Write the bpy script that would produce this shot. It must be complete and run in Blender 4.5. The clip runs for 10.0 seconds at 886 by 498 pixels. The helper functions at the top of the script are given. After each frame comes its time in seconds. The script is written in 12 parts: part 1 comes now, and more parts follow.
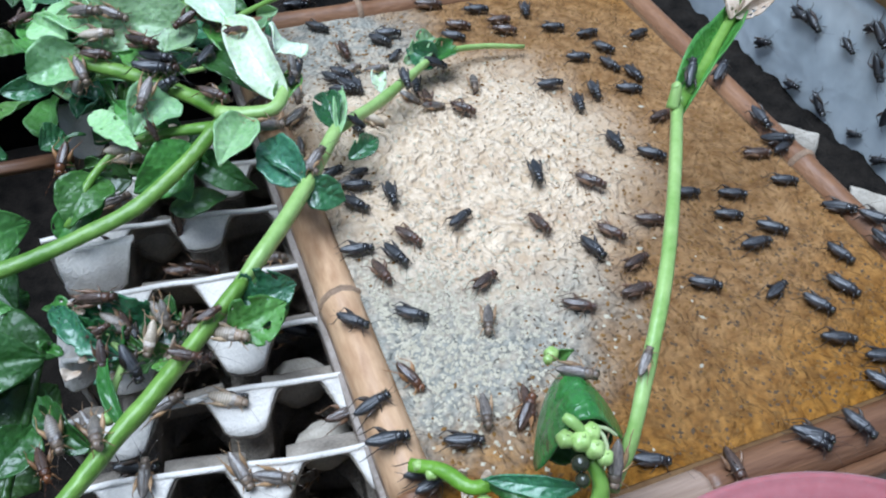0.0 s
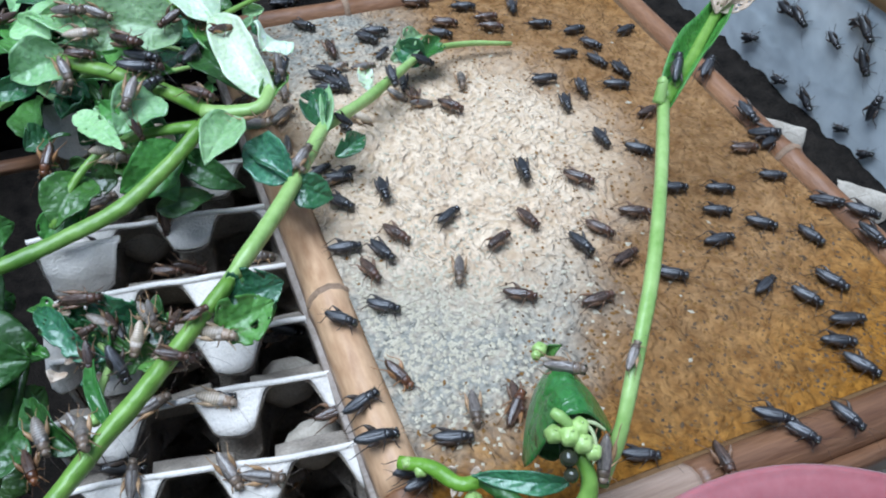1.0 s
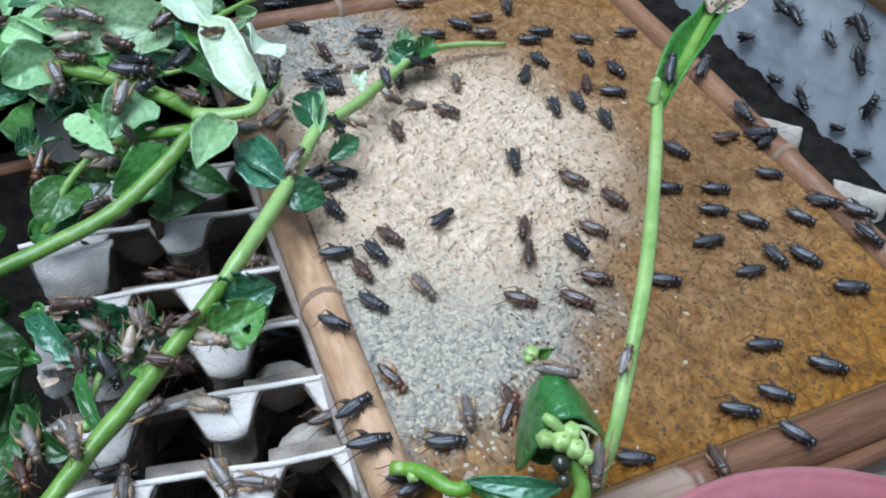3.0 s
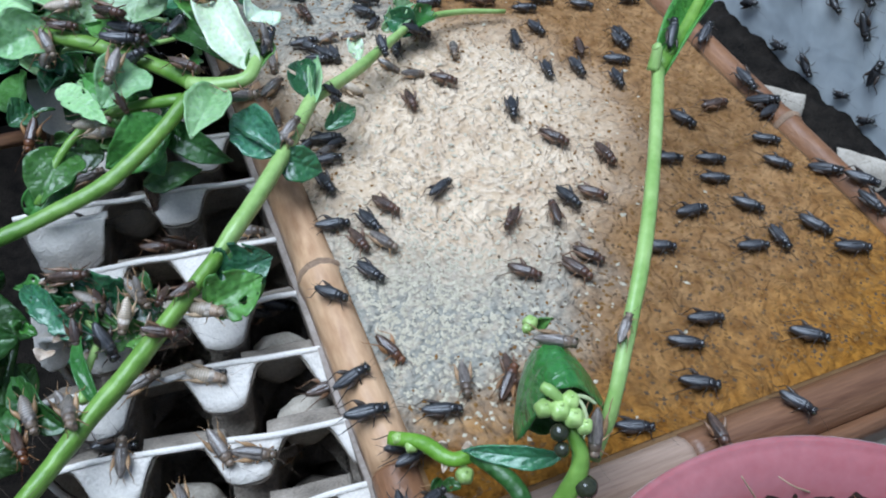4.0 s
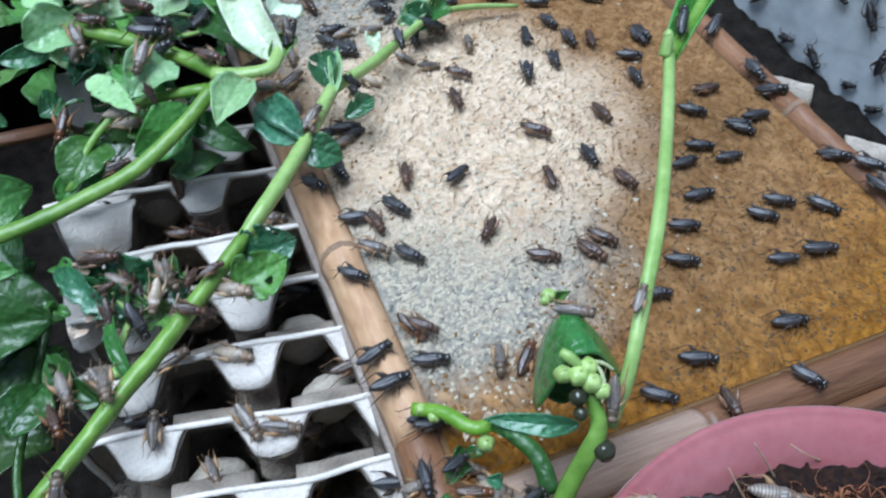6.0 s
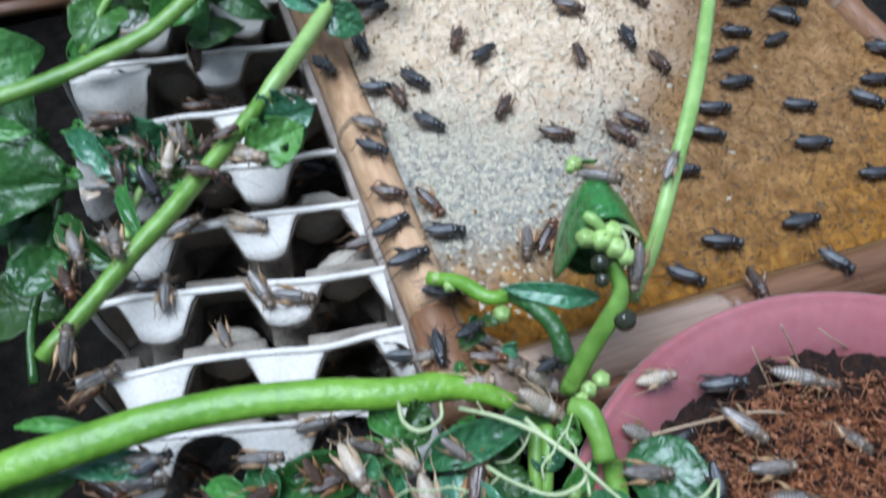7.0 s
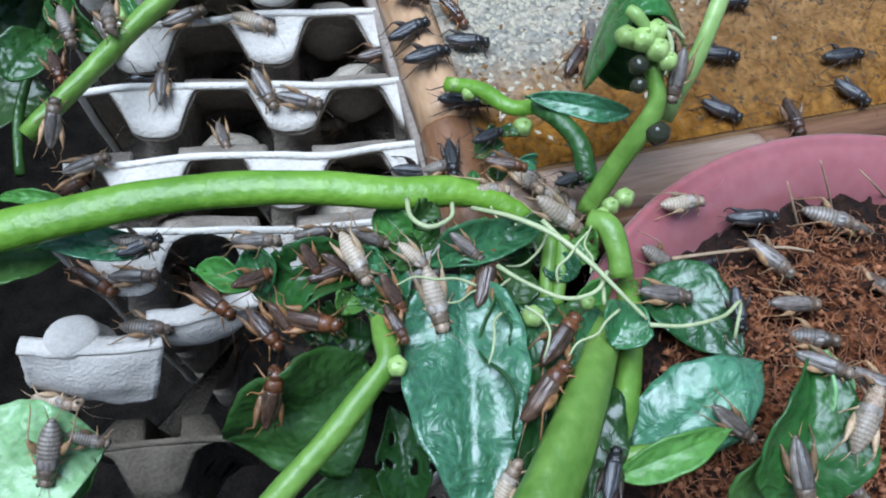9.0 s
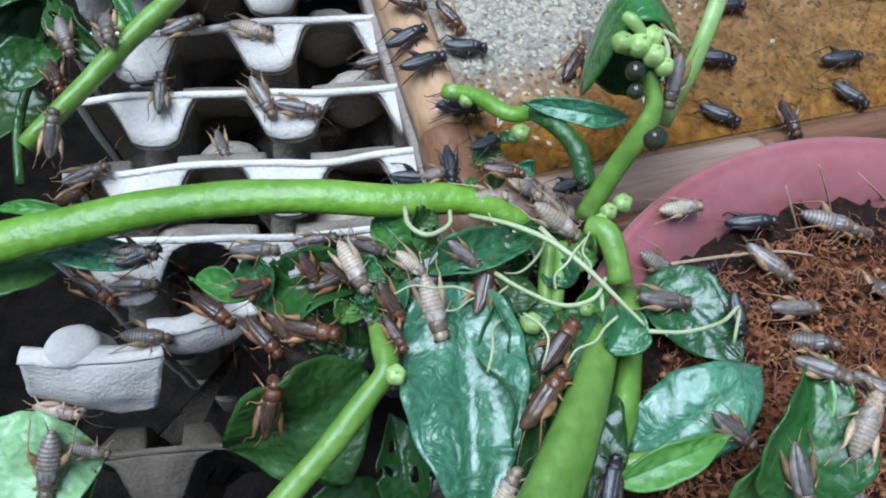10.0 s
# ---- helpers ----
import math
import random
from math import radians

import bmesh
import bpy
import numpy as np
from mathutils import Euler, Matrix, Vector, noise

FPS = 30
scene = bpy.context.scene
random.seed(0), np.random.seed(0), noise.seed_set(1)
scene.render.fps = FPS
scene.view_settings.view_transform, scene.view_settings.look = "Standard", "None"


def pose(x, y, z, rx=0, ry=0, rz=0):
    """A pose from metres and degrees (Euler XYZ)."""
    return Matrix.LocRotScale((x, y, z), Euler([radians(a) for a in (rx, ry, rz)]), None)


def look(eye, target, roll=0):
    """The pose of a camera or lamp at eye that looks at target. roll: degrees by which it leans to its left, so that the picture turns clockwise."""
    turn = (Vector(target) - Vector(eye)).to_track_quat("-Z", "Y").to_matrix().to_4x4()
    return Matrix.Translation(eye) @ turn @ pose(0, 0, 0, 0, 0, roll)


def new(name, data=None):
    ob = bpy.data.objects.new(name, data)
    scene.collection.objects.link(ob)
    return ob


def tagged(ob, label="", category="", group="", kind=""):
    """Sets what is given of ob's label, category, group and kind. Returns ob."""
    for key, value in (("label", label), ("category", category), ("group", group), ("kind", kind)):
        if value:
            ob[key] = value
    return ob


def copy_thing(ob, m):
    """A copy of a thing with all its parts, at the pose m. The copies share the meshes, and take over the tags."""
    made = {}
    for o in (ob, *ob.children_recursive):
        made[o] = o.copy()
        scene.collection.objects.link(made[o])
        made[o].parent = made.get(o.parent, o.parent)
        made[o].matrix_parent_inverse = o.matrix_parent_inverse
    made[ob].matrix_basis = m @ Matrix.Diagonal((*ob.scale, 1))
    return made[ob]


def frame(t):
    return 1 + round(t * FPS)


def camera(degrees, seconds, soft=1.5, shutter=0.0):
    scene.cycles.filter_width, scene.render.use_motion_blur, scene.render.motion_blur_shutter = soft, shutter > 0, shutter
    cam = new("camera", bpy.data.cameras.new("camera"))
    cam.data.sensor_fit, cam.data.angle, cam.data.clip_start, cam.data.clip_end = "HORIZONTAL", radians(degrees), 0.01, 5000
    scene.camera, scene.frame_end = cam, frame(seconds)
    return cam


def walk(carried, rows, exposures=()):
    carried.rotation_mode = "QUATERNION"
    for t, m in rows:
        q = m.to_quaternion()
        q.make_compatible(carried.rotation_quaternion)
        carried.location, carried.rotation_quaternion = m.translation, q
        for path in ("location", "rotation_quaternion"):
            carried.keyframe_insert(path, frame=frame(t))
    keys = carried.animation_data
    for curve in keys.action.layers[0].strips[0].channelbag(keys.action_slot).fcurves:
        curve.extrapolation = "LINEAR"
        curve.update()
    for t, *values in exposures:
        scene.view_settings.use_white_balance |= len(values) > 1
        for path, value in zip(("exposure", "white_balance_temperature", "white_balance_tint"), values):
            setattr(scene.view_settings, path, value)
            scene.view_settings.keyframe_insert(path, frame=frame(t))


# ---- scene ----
cam = camera(58.0, 10.0, soft=2.0, shutter=0.6)
ROWS = [
    (0.0, -0.0737, -0.1079, 0.2967, 43.42, -4.07, -21.57),
    (0.5, -0.0737, -0.1068, 0.2977, 44.16, -4.33, -22.05),
    (1.0, -0.0718, -0.109, 0.2954, 43.45, -4.07, -22.37),
    (1.5, -0.0754, -0.1078, 0.2964, 44.06, -4.21, -22.18),
    (2.0, -0.0735, -0.1058, 0.2967, 43.62, -3.69, -22.48),
    (3.3, -0.067, -0.1085, 0.2955, 43.19, -3.87, -22.54),
    (3.5, -0.0679, -0.1077, 0.2959, 42.56, -3.75, -22.17),
    (4.0, -0.0654, -0.1076, 0.2915, 41.55, -3.56, -22.69),
    (4.5, -0.0611, -0.1064, 0.3012, 42.22, -2.87, -22.97),
    (5.0, -0.0582, -0.1054, 0.3068, 43.45, -2.87, -24.24),
    (5.2, -0.0623, -0.1091, 0.3, 43.81, -3.16, -24.6),
    (6.5, -0.0781, -0.125, 0.2857, 39.75, -2.73, -20.82),
    (7.0, -0.0784, -0.1325, 0.2668, 37.02, -3.03, -19.93),
    (7.5, -0.0812, -0.1423, 0.251, 33.75, -4.14, -18.54),
    (8.0, -0.0848, -0.1449, 0.2395, 30.01, -4.44, -16.75),
    (8.5, -0.0841, -0.1446, 0.235, 29.6, -5.11, -16.6),
    (9.0, -0.0855, -0.1461, 0.2326, 29.3, -5.65, -16.03),
    (9.5, -0.0833, -0.1451, 0.2347, 29.41, -4.97, -16.52),
    (10.0, -0.0838, -0.1451, 0.2337, 29.46, -5.22, -16.35),
]
walk(cam, [(t, pose(x, y, z, rx, ry, rz)) for t, x, y, z, rx, ry, rz in ROWS],
     exposures=[(0.0, 0.26), (2.0, 0.15), (5.0, 0.1), (6.5, 0.23), (8.0, 0.2), (10.0, 0.18)])

# ---- world and light: soft daylight from an open shed side ----
world = bpy.data.worlds.new("world")
scene.world = world
world.use_nodes = True
nt = world.node_tree
sky = nt.nodes.new("ShaderNodeTexSky")
sky.sky_type = "NISHITA"
sky.sun_disc = False
sky.sun_elevation = radians(75)
sky.sun_rotation = radians(-77)
nt.links.new(sky.outputs[0], nt.nodes["Background"].inputs[0])
nt.nodes["Background"].inputs[1].default_value = 0.09
sun_data = bpy.data.lights.new("sun", "SUN")
sun_data.energy, sun_data.angle, sun_data.color = 4.0, radians(42), (0.81, 1.0, 1.27)
sun = new("sun", sun_data)
sun.matrix_world = look((-0.36, 0.08, 1.5), (0, 0, 0))

# ---- materials ----
def nodes_of(name, rough=0.6, metal=0.0, spec=0.5):
    m = bpy.data.materials.new(name)
    m.use_nodes = True
    tree = m.node_tree
    b = tree.nodes["Principled BSDF"]
    b.inputs["Roughness"].default_value = rough
    b.inputs["Metallic"].default_value = metal
    b.inputs["Specular IOR Level"].default_value = spec
    return m, tree, b


def tex(tree, kind, scale, coord="Object", stretch=None, **inputs):
    """A texture node on object (or generated) coordinates, in metres."""
    tc = tree.nodes.new("ShaderNodeTexCoord")
    t = tree.nodes.new(kind)
    t.inputs["Scale"].default_value = scale
    for k, v in inputs.items():
        t.inputs[k].default_value = v
    if stretch:
        mp = tree.nodes.new("ShaderNodeMapping")
        mp.inputs["Scale"].default_value = stretch
        tree.links.new(tc.outputs[coord], mp.inputs[0])
        tree.links.new(mp.outputs[0], t.inputs["Vector"])
    else:
        tree.links.new(tc.outputs[coord], t.inputs["Vector"])
    return t


def ramp(tree, src, stops):
    r = tree.nodes.new("ShaderNodeValToRGB")
    while len(r.color_ramp.elements) < len(stops):
        r.color_ramp.elements.new(0.5)
    for e, (p, c) in zip(r.color_ramp.elements, stops):
        e.position, e.color = p, (*c, 1) if len(c) == 3 else c
    tree.links.new(src, r.inputs[0])
    return r.outputs[0]


def mix(tree, fac, a, b, mode="MIX"):
    n = tree.nodes.new("ShaderNodeMix")
    n.data_type, n.blend_type = "RGBA", mode
    for sock, v in ((n.inputs[0], fac), (n.inputs[6], a), (n.inputs[7], b)):
        if isinstance(v, (int, float)):
            sock.default_value = v
        elif isinstance(v, tuple):
            sock.default_value = (*v, 1)
        else:
            tree.links.new(v, sock)
    return n.outputs[2]


def relief(tree, b, src, dist, strength=1.0, under=None):
    n = tree.nodes.new("ShaderNodeBump")
    n.inputs["Strength"].default_value = strength
    n.inputs["Distance"].default_value = dist
    tree.links.new(src, n.inputs["Height"])
    if under:
        tree.links.new(under, n.inputs["Normal"])
    tree.links.new(n.outputs[0], b.inputs["Normal"])
    return n.outputs[0]


def plain(name, dark, light, scale, rough, bump=0.0, fine=None, spec=0.5, stretch=None, vary=0.0):
    """Two-tone material with noise at two scales and a fine relief."""
    m, tree, b = nodes_of(name, rough, 0.0, spec)
    n1 = tex(tree, "ShaderNodeTexNoise", scale, stretch=stretch, Detail=5.0)
    n2 = tex(tree, "ShaderNodeTexNoise", fine or scale * 8, stretch=stretch, Detail=3.0)
    c = mix(tree, 0.35, n1.outputs[0], n2.outputs[0])
    col = ramp(tree, c, [(0.32, dark), (0.68, light)])
    if vary:
        oi = tree.nodes.new("ShaderNodeObjectInfo")
        h = tree.nodes.new("ShaderNodeHueSaturation")
        mr = tree.nodes.new("ShaderNodeMapRange")
        mr.inputs[3].default_value, mr.inputs[4].default_value = 1 - vary, 1 + vary
        tree.links.new(oi.outputs["Random"], mr.inputs[0])
        tree.links.new(mr.outputs[0], h.inputs["Value"])
        tree.links.new(col, h.inputs["Color"])
        col = h.outputs[0]
    tree.links.new(col, b.inputs["Base Color"])
    if bump:
        relief(tree, b, n2.outputs[0], bump)
    return m


def leaf_material(name, dark, light, rough=0.36, wet=0.2):
    """Waxy leaf: mottled green with paler veins' net, fine crinkles, tone and yellowing that differ from leaf to leaf."""
    m, tree, b = nodes_of(name, rough)
    n1 = tex(tree, "ShaderNodeTexNoise", 38, Detail=5.0)
    n2 = tex(tree, "ShaderNodeTexNoise", 420, Detail=4.0)
    cells = tex(tree, "ShaderNodeTexVoronoi", 420)
    cells.feature = "SMOOTH_F1"
    folds = tex(tree, "ShaderNodeTexNoise", 170, Detail=3.0, Distortion=0.8)
    col = ramp(tree, mix(tree, 0.3, n1.outputs[0], n2.outputs[0]), [(0.3, dark), (0.72, light)])
    net = ramp(tree, cells.outputs[0], [(0.25, (0, 0, 0)), (0.8, (0.3, 0.3, 0.3))])
    col = mix(tree, net, col, tuple(min(0.8, c * 1.35 + 0.01) for c in light))
    oi = tree.nodes.new("ShaderNodeObjectInfo")
    h = tree.nodes.new("ShaderNodeHueSaturation")
    for sock, lo, hi in (("Value", 0.72, 1.3), ("Hue", 0.47, 0.512)):
        mr = tree.nodes.new("ShaderNodeMapRange")
        mr.inputs[3].default_value, mr.inputs[4].default_value = lo, hi
        src = oi.outputs["Random"]
        if sock == "Hue":
            wrap = tree.nodes.new("ShaderNodeMath")
            wrap.operation = "PINGPONG"
            wrap.inputs[1].default_value = 0.13
            tree.links.new(src, wrap.inputs[0])
            mr.inputs[2].default_value = 0.13
            src = wrap.outputs[0]
        tree.links.new(src, mr.inputs[0])
        tree.links.new(mr.outputs[0], h.inputs[sock])
    tree.links.new(col, h.inputs["Color"])
    spots = ramp(tree, n2.outputs[0], [(0.64, (0, 0, 0)), (0.76, (0.45, 0.45, 0.45))])
    tree.links.new(mix(tree, spots, h.outputs[0], tuple(c * 0.35 for c in dark)), b.inputs["Base Color"])
    tree.links.new(ramp(tree, n1.outputs[0], [(0.35, (rough * 0.75,) * 3), (0.7, (rough * 1.5,) * 3)]), b.inputs["Roughness"])
    first = relief(tree, b, folds.outputs[0], 0.0014 + 0.0022 * wet, 0.4 + 0.6 * wet)
    second = relief(tree, b, cells.outputs[0], 0.0009, 0.5, first)
    relief(tree, b, n2.outputs[0], 0.0003, 0.5, second)
    b.inputs["Subsurface Weight"].default_value = 0.15
    b.inputs["Subsurface Radius"].default_value = (0.001, 0.002, 0.0005)
    b.inputs["Subsurface Scale"].default_value = 1.0
    b.inputs["Specular IOR Level"].default_value = 0.45
    b.inputs["Coat Weight"].default_value = wet
    b.inputs["Coat Roughness"].default_value = 0.16
    return m


M_LEAF = leaf_material("leaf_green", (0.022, 0.1, 0.016), (0.085, 0.27, 0.055))
M_LEAF_WET = leaf_material("leaf_wet", (0.01, 0.06, 0.024), (0.05, 0.19, 0.085), 0.26, 0.6)
# Dark green leaves; also the shaded tone of leaves lying low.
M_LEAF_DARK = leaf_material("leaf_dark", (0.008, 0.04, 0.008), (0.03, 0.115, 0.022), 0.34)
M_LEAF_GLOSSY = leaf_material("leaf_glossy", (0.016, 0.085, 0.014), (0.05, 0.2, 0.04), 0.26, 0.5)
M_LEAF_LIGHT = leaf_material("leaf_light", (0.14, 0.34, 0.12), (0.36, 0.58, 0.3), 0.38)
# Pale green, with the white sky sheen of the top leaves mixed in.
M_LEAF_PALE = leaf_material("leaf_pale", (0.36, 0.52, 0.3), (0.68, 0.77, 0.56), 0.38)
M_LEAF_BLUISH = leaf_material("leaf_bluish", (0.012, 0.085, 0.038), (0.1, 0.3, 0.16), 0.28, 0.7)
M_STEM = plain("stem_green", (0.07, 0.18, 0.018), (0.22, 0.38, 0.075), 30, 0.38, 0.0006, fine=200, vary=0.15)
M_STEM_DEEP = plain("stem_deep_green", (0.075, 0.2, 0.012), (0.2, 0.4, 0.045), 35, 0.36, 0.0006, fine=260)
M_STEM_PALE = plain("stem_pale_green", (0.2, 0.36, 0.08), (0.4, 0.56, 0.2), 40, 0.36, 0.0004, fine=260)
M_TENDRIL = plain("tendril_pale", (0.34, 0.4, 0.19), (0.56, 0.6, 0.34), 90, 0.45, 0.0002)
M_BERRY = plain("berry_green", (0.2, 0.34, 0.075), (0.42, 0.56, 0.2), 120, 0.3, 0.0004, fine=500, vary=0.15)
M_BERRY_RIPE = plain("berry_ripe", (0.014, 0.018, 0.01), (0.05, 0.05, 0.028), 120, 0.16)
M_DRY = plain("dry_flower", (0.35, 0.22, 0.13), (0.72, 0.6, 0.48), 200, 0.7, 0.0004)
M_CARTON = plain("moulded_pulp", (0.57, 0.52, 0.455), (0.83, 0.765, 0.685), 60, 0.92, 0.0006, fine=700, spec=0.2, vary=0.06)
M_CARTON_BEIGE = plain("beige_pulp", (0.27, 0.23, 0.18), (0.55, 0.485, 0.4), 60, 0.92, 0.0005, fine=700, spec=0.2)
# Pulp darkened to look shaded, for the tray low in the gap.
M_CARTON_DIM = plain("dimmed_pulp", (0.055, 0.044, 0.032), (0.17, 0.14, 0.105), 50, 0.9, 0.0006, fine=700, spec=0.2)
# Brown-stained pulp, also darkened for the shade inside the trays.
M_CARTON_SHADED = plain("stained_shaded_pulp", (0.16, 0.132, 0.105), (0.44, 0.375, 0.305), 45, 0.95, 0.0008, fine=700, spec=0.15)
M_BAMBOO = plain("bamboo", (0.33, 0.16, 0.075), (0.7, 0.45, 0.265), 28, 0.42, 0.0004, fine=200, stretch=(1.6, 0.5, 1.6))
M_BAMBOO_RED = plain("bamboo_reddish", (0.085, 0.034, 0.016), (0.25, 0.12, 0.062), 25, 0.4, 0.0004, fine=260, stretch=(0.25, 3, 3))
M_BAMBOO_TAN = plain("bamboo_tan", (0.15, 0.062, 0.027), (0.32, 0.155, 0.075), 25, 0.45, 0.0004, fine=260, stretch=(0.6, 0.6, 3))
# Part of the strip's sheen is put into this paler colour.
M_BAMBOO_GREY = plain("bamboo_sheen_grey", (0.22, 0.14, 0.095), (0.46, 0.32, 0.24), 25, 0.32, 0.0004, fine=260, stretch=(0.25, 3, 3))
M_NODE = plain("bamboo_node", (0.16, 0.095, 0.055), (0.36, 0.23, 0.145), 120, 0.7, 0.0004)
M_RAIL = plain("grey_wood", (0.26, 0.2, 0.16), (0.48, 0.4, 0.34), 30, 0.7, 0.0004, stretch=(0.4, 3, 3))
M_PLY = plain("panel_board", (0.15, 0.075, 0.028), (0.26, 0.145, 0.06), 30, 0.7, 0.0004)
M_WALL = plain("plastic_sheet", (0.4, 0.45, 0.47), (0.74, 0.79, 0.78), 7, 0.42, 0.0012, fine=60)
M_LEDGE = plain("ledge_wood", (0.42, 0.29, 0.15), (0.62, 0.46, 0.27), 18, 0.6, 0.0004, stretch=(4, 0.4, 4))
# Near-black: the shade deep in the bin is put into this colour.
M_DEEP_SHADE = plain("deep_shade", (0.005, 0.0045, 0.004), (0.026, 0.021, 0.017), 70, 0.95, 0.002, spec=0.08)
M_OUT = plain("shed_floor", (0.12, 0.11, 0.1), (0.22, 0.2, 0.18), 8, 0.85, 0.002)
M_BOWL = plain("pink_plastic", (0.33, 0.09, 0.095), (0.43, 0.15, 0.155), 20, 0.24, 0.0, fine=200, spec=0.6)
for key, v in (("Subsurface Weight", 0.15), ("Subsurface Radius", (0.012, 0.002, 0.002)), ("Subsurface Scale", 1.0), ("Sheen Weight", 0.55), ("Sheen Roughness", 0.4), ("Coat Weight", 0.8), ("Coat Roughness", 0.22)):
    M_BOWL.node_tree.nodes["Principled BSDF"].inputs[key].default_value = v
def coir_material(centre, reach):
    """Rust-red crumbs, darker in patches and in a ring along the basin's wall."""
    m, tree, b = nodes_of("coconut_coir", 0.9, 0.0, 0.3)
    crumb = tex(tree, "ShaderNodeTexNoise", 260, Detail=5.0)
    patch = tex(tree, "ShaderNodeTexNoise", 45, Detail=3.0)
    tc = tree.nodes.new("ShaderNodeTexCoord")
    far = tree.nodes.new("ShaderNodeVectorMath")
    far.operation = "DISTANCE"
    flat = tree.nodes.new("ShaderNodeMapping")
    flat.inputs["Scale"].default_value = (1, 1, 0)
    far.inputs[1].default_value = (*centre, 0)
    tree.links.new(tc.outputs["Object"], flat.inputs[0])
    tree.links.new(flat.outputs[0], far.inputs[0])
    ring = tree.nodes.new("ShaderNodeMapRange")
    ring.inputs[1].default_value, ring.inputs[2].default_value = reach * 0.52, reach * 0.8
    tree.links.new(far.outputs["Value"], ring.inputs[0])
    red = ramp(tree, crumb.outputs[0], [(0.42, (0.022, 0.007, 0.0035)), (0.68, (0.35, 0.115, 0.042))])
    # Darkens with distance from the centre and in noise patches.
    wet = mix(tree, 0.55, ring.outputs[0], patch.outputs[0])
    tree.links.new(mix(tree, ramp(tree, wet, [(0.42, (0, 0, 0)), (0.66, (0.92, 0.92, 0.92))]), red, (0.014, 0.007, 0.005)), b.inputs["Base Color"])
    relief(tree, b, crumb.outputs[0], 0.006)
    return m


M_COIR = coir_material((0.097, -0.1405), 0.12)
M_FIBRE = plain("coir_fibre", (0.12, 0.036, 0.014), (0.52, 0.21, 0.095), 150, 0.85)
M_STRAW = plain("straw_fibre", (0.3, 0.19, 0.11), (0.55, 0.4, 0.26), 150, 0.7)
M_BITE = plain("droppings", (0.04, 0.024, 0.011), (0.13, 0.075, 0.035), 300, 0.9)


def bug_material(name, dark, light, rough, bands=0.0, veins=False):
    """Mottled shell; bands: how strongly dark rings cross the body; veins: streaks along a wing."""
    m, tree, b = nodes_of(name, rough, 0.0, 0.7)
    n1 = tex(tree, "ShaderNodeTexNoise", 420, Detail=4.0)
    n2 = tex(tree, "ShaderNodeTexNoise", 1500, Detail=3.0, stretch=(0.16, 1, 1) if veins else None)
    col = ramp(tree, mix(tree, 0.4, n1.outputs[0], n2.outputs[0]), [(0.34, dark), (0.66, light)])
    if bands:
        w = tex(tree, "ShaderNodeTexWave", 270, Distortion=0.6)
        ring = ramp(tree, w.outputs[0], [(0.15, (1 - bands,) * 3), (0.5, (1, 1, 1))])
        col = mix(tree, 1.0, col, ring, "MULTIPLY")
    oi = tree.nodes.new("ShaderNodeObjectInfo")
    h = tree.nodes.new("ShaderNodeHueSaturation")
    mr = tree.nodes.new("ShaderNodeMapRange")
    mr.inputs[3].default_value, mr.inputs[4].default_value = 0.6, 1.35
    tree.links.new(oi.outputs["Random"], mr.inputs[0])
    tree.links.new(mr.outputs[0], h.inputs["Value"])
    tree.links.new(col, h.inputs["Color"])
    tree.links.new(h.outputs[0], b.inputs["Base Color"])
    relief(tree, b, n2.outputs[0], 0.00025)
    return m


# abdomen, head and thorax, wing, leg
M_BUG = {
    "black": (bug_material("belly_black", (0.014, 0.012, 0.011), (0.06, 0.05, 0.044), 0.35, 0.5), bug_material("shell_black", (0.007, 0.006, 0.006), (0.032, 0.028, 0.027), 0.24), bug_material("wing_black", (0.013, 0.013, 0.014), (0.062, 0.061, 0.063), 0.34, veins=True), bug_material("leg_black", (0.012, 0.008, 0.006), (0.06, 0.036, 0.022), 0.4)),
    "brown": (bug_material("belly_brown", (0.035, 0.02, 0.013), (0.12, 0.066, 0.042), 0.38, 0.4), bug_material("shell_brown", (0.03, 0.013, 0.008), (0.12, 0.052, 0.028), 0.28), bug_material("wing_brown", (0.03, 0.018, 0.013), (0.11, 0.066, 0.046), 0.26, veins=True), bug_material("leg_brown", (0.08, 0.038, 0.019), (0.22, 0.115, 0.058), 0.4)),
    "amber": (bug_material("belly_amber", (0.05, 0.022, 0.011), (0.16, 0.078, 0.038), 0.34, 0.4), bug_material("shell_amber", (0.06, 0.018, 0.007), (0.22, 0.08, 0.03), 0.24), bug_material("wing_amber", (0.035, 0.019, 0.013), (0.14, 0.078, 0.05), 0.24, veins=True), bug_material("leg_amber", (0.17, 0.07, 0.024), (0.4, 0.2, 0.08), 0.36)),
    "grey": (bug_material("belly_grey", (0.12, 0.095, 0.074), (0.36, 0.3, 0.24), 0.4, 0.55), bug_material("shell_grey", (0.035, 0.022, 0.015), (0.27, 0.19, 0.13), 0.32), bug_material("wing_grey", (0.07, 0.055, 0.045), (0.27, 0.225, 0.19), 0.3, veins=True), bug_material("leg_tan", (0.2, 0.1, 0.042), (0.46, 0.28, 0.14), 0.45)),
    "pale": (bug_material("belly_pale", (0.32, 0.235, 0.155), (0.64, 0.52, 0.39), 0.4, 0.3), bug_material("shell_pale", (0.12, 0.06, 0.03), (0.55, 0.41, 0.29), 0.36), bug_material("wing_pale", (0.26, 0.2, 0.15), (0.56, 0.48, 0.4), 0.36), bug_material("leg_pale", (0.3, 0.18, 0.09), (0.56, 0.4, 0.25), 0.45)),
}


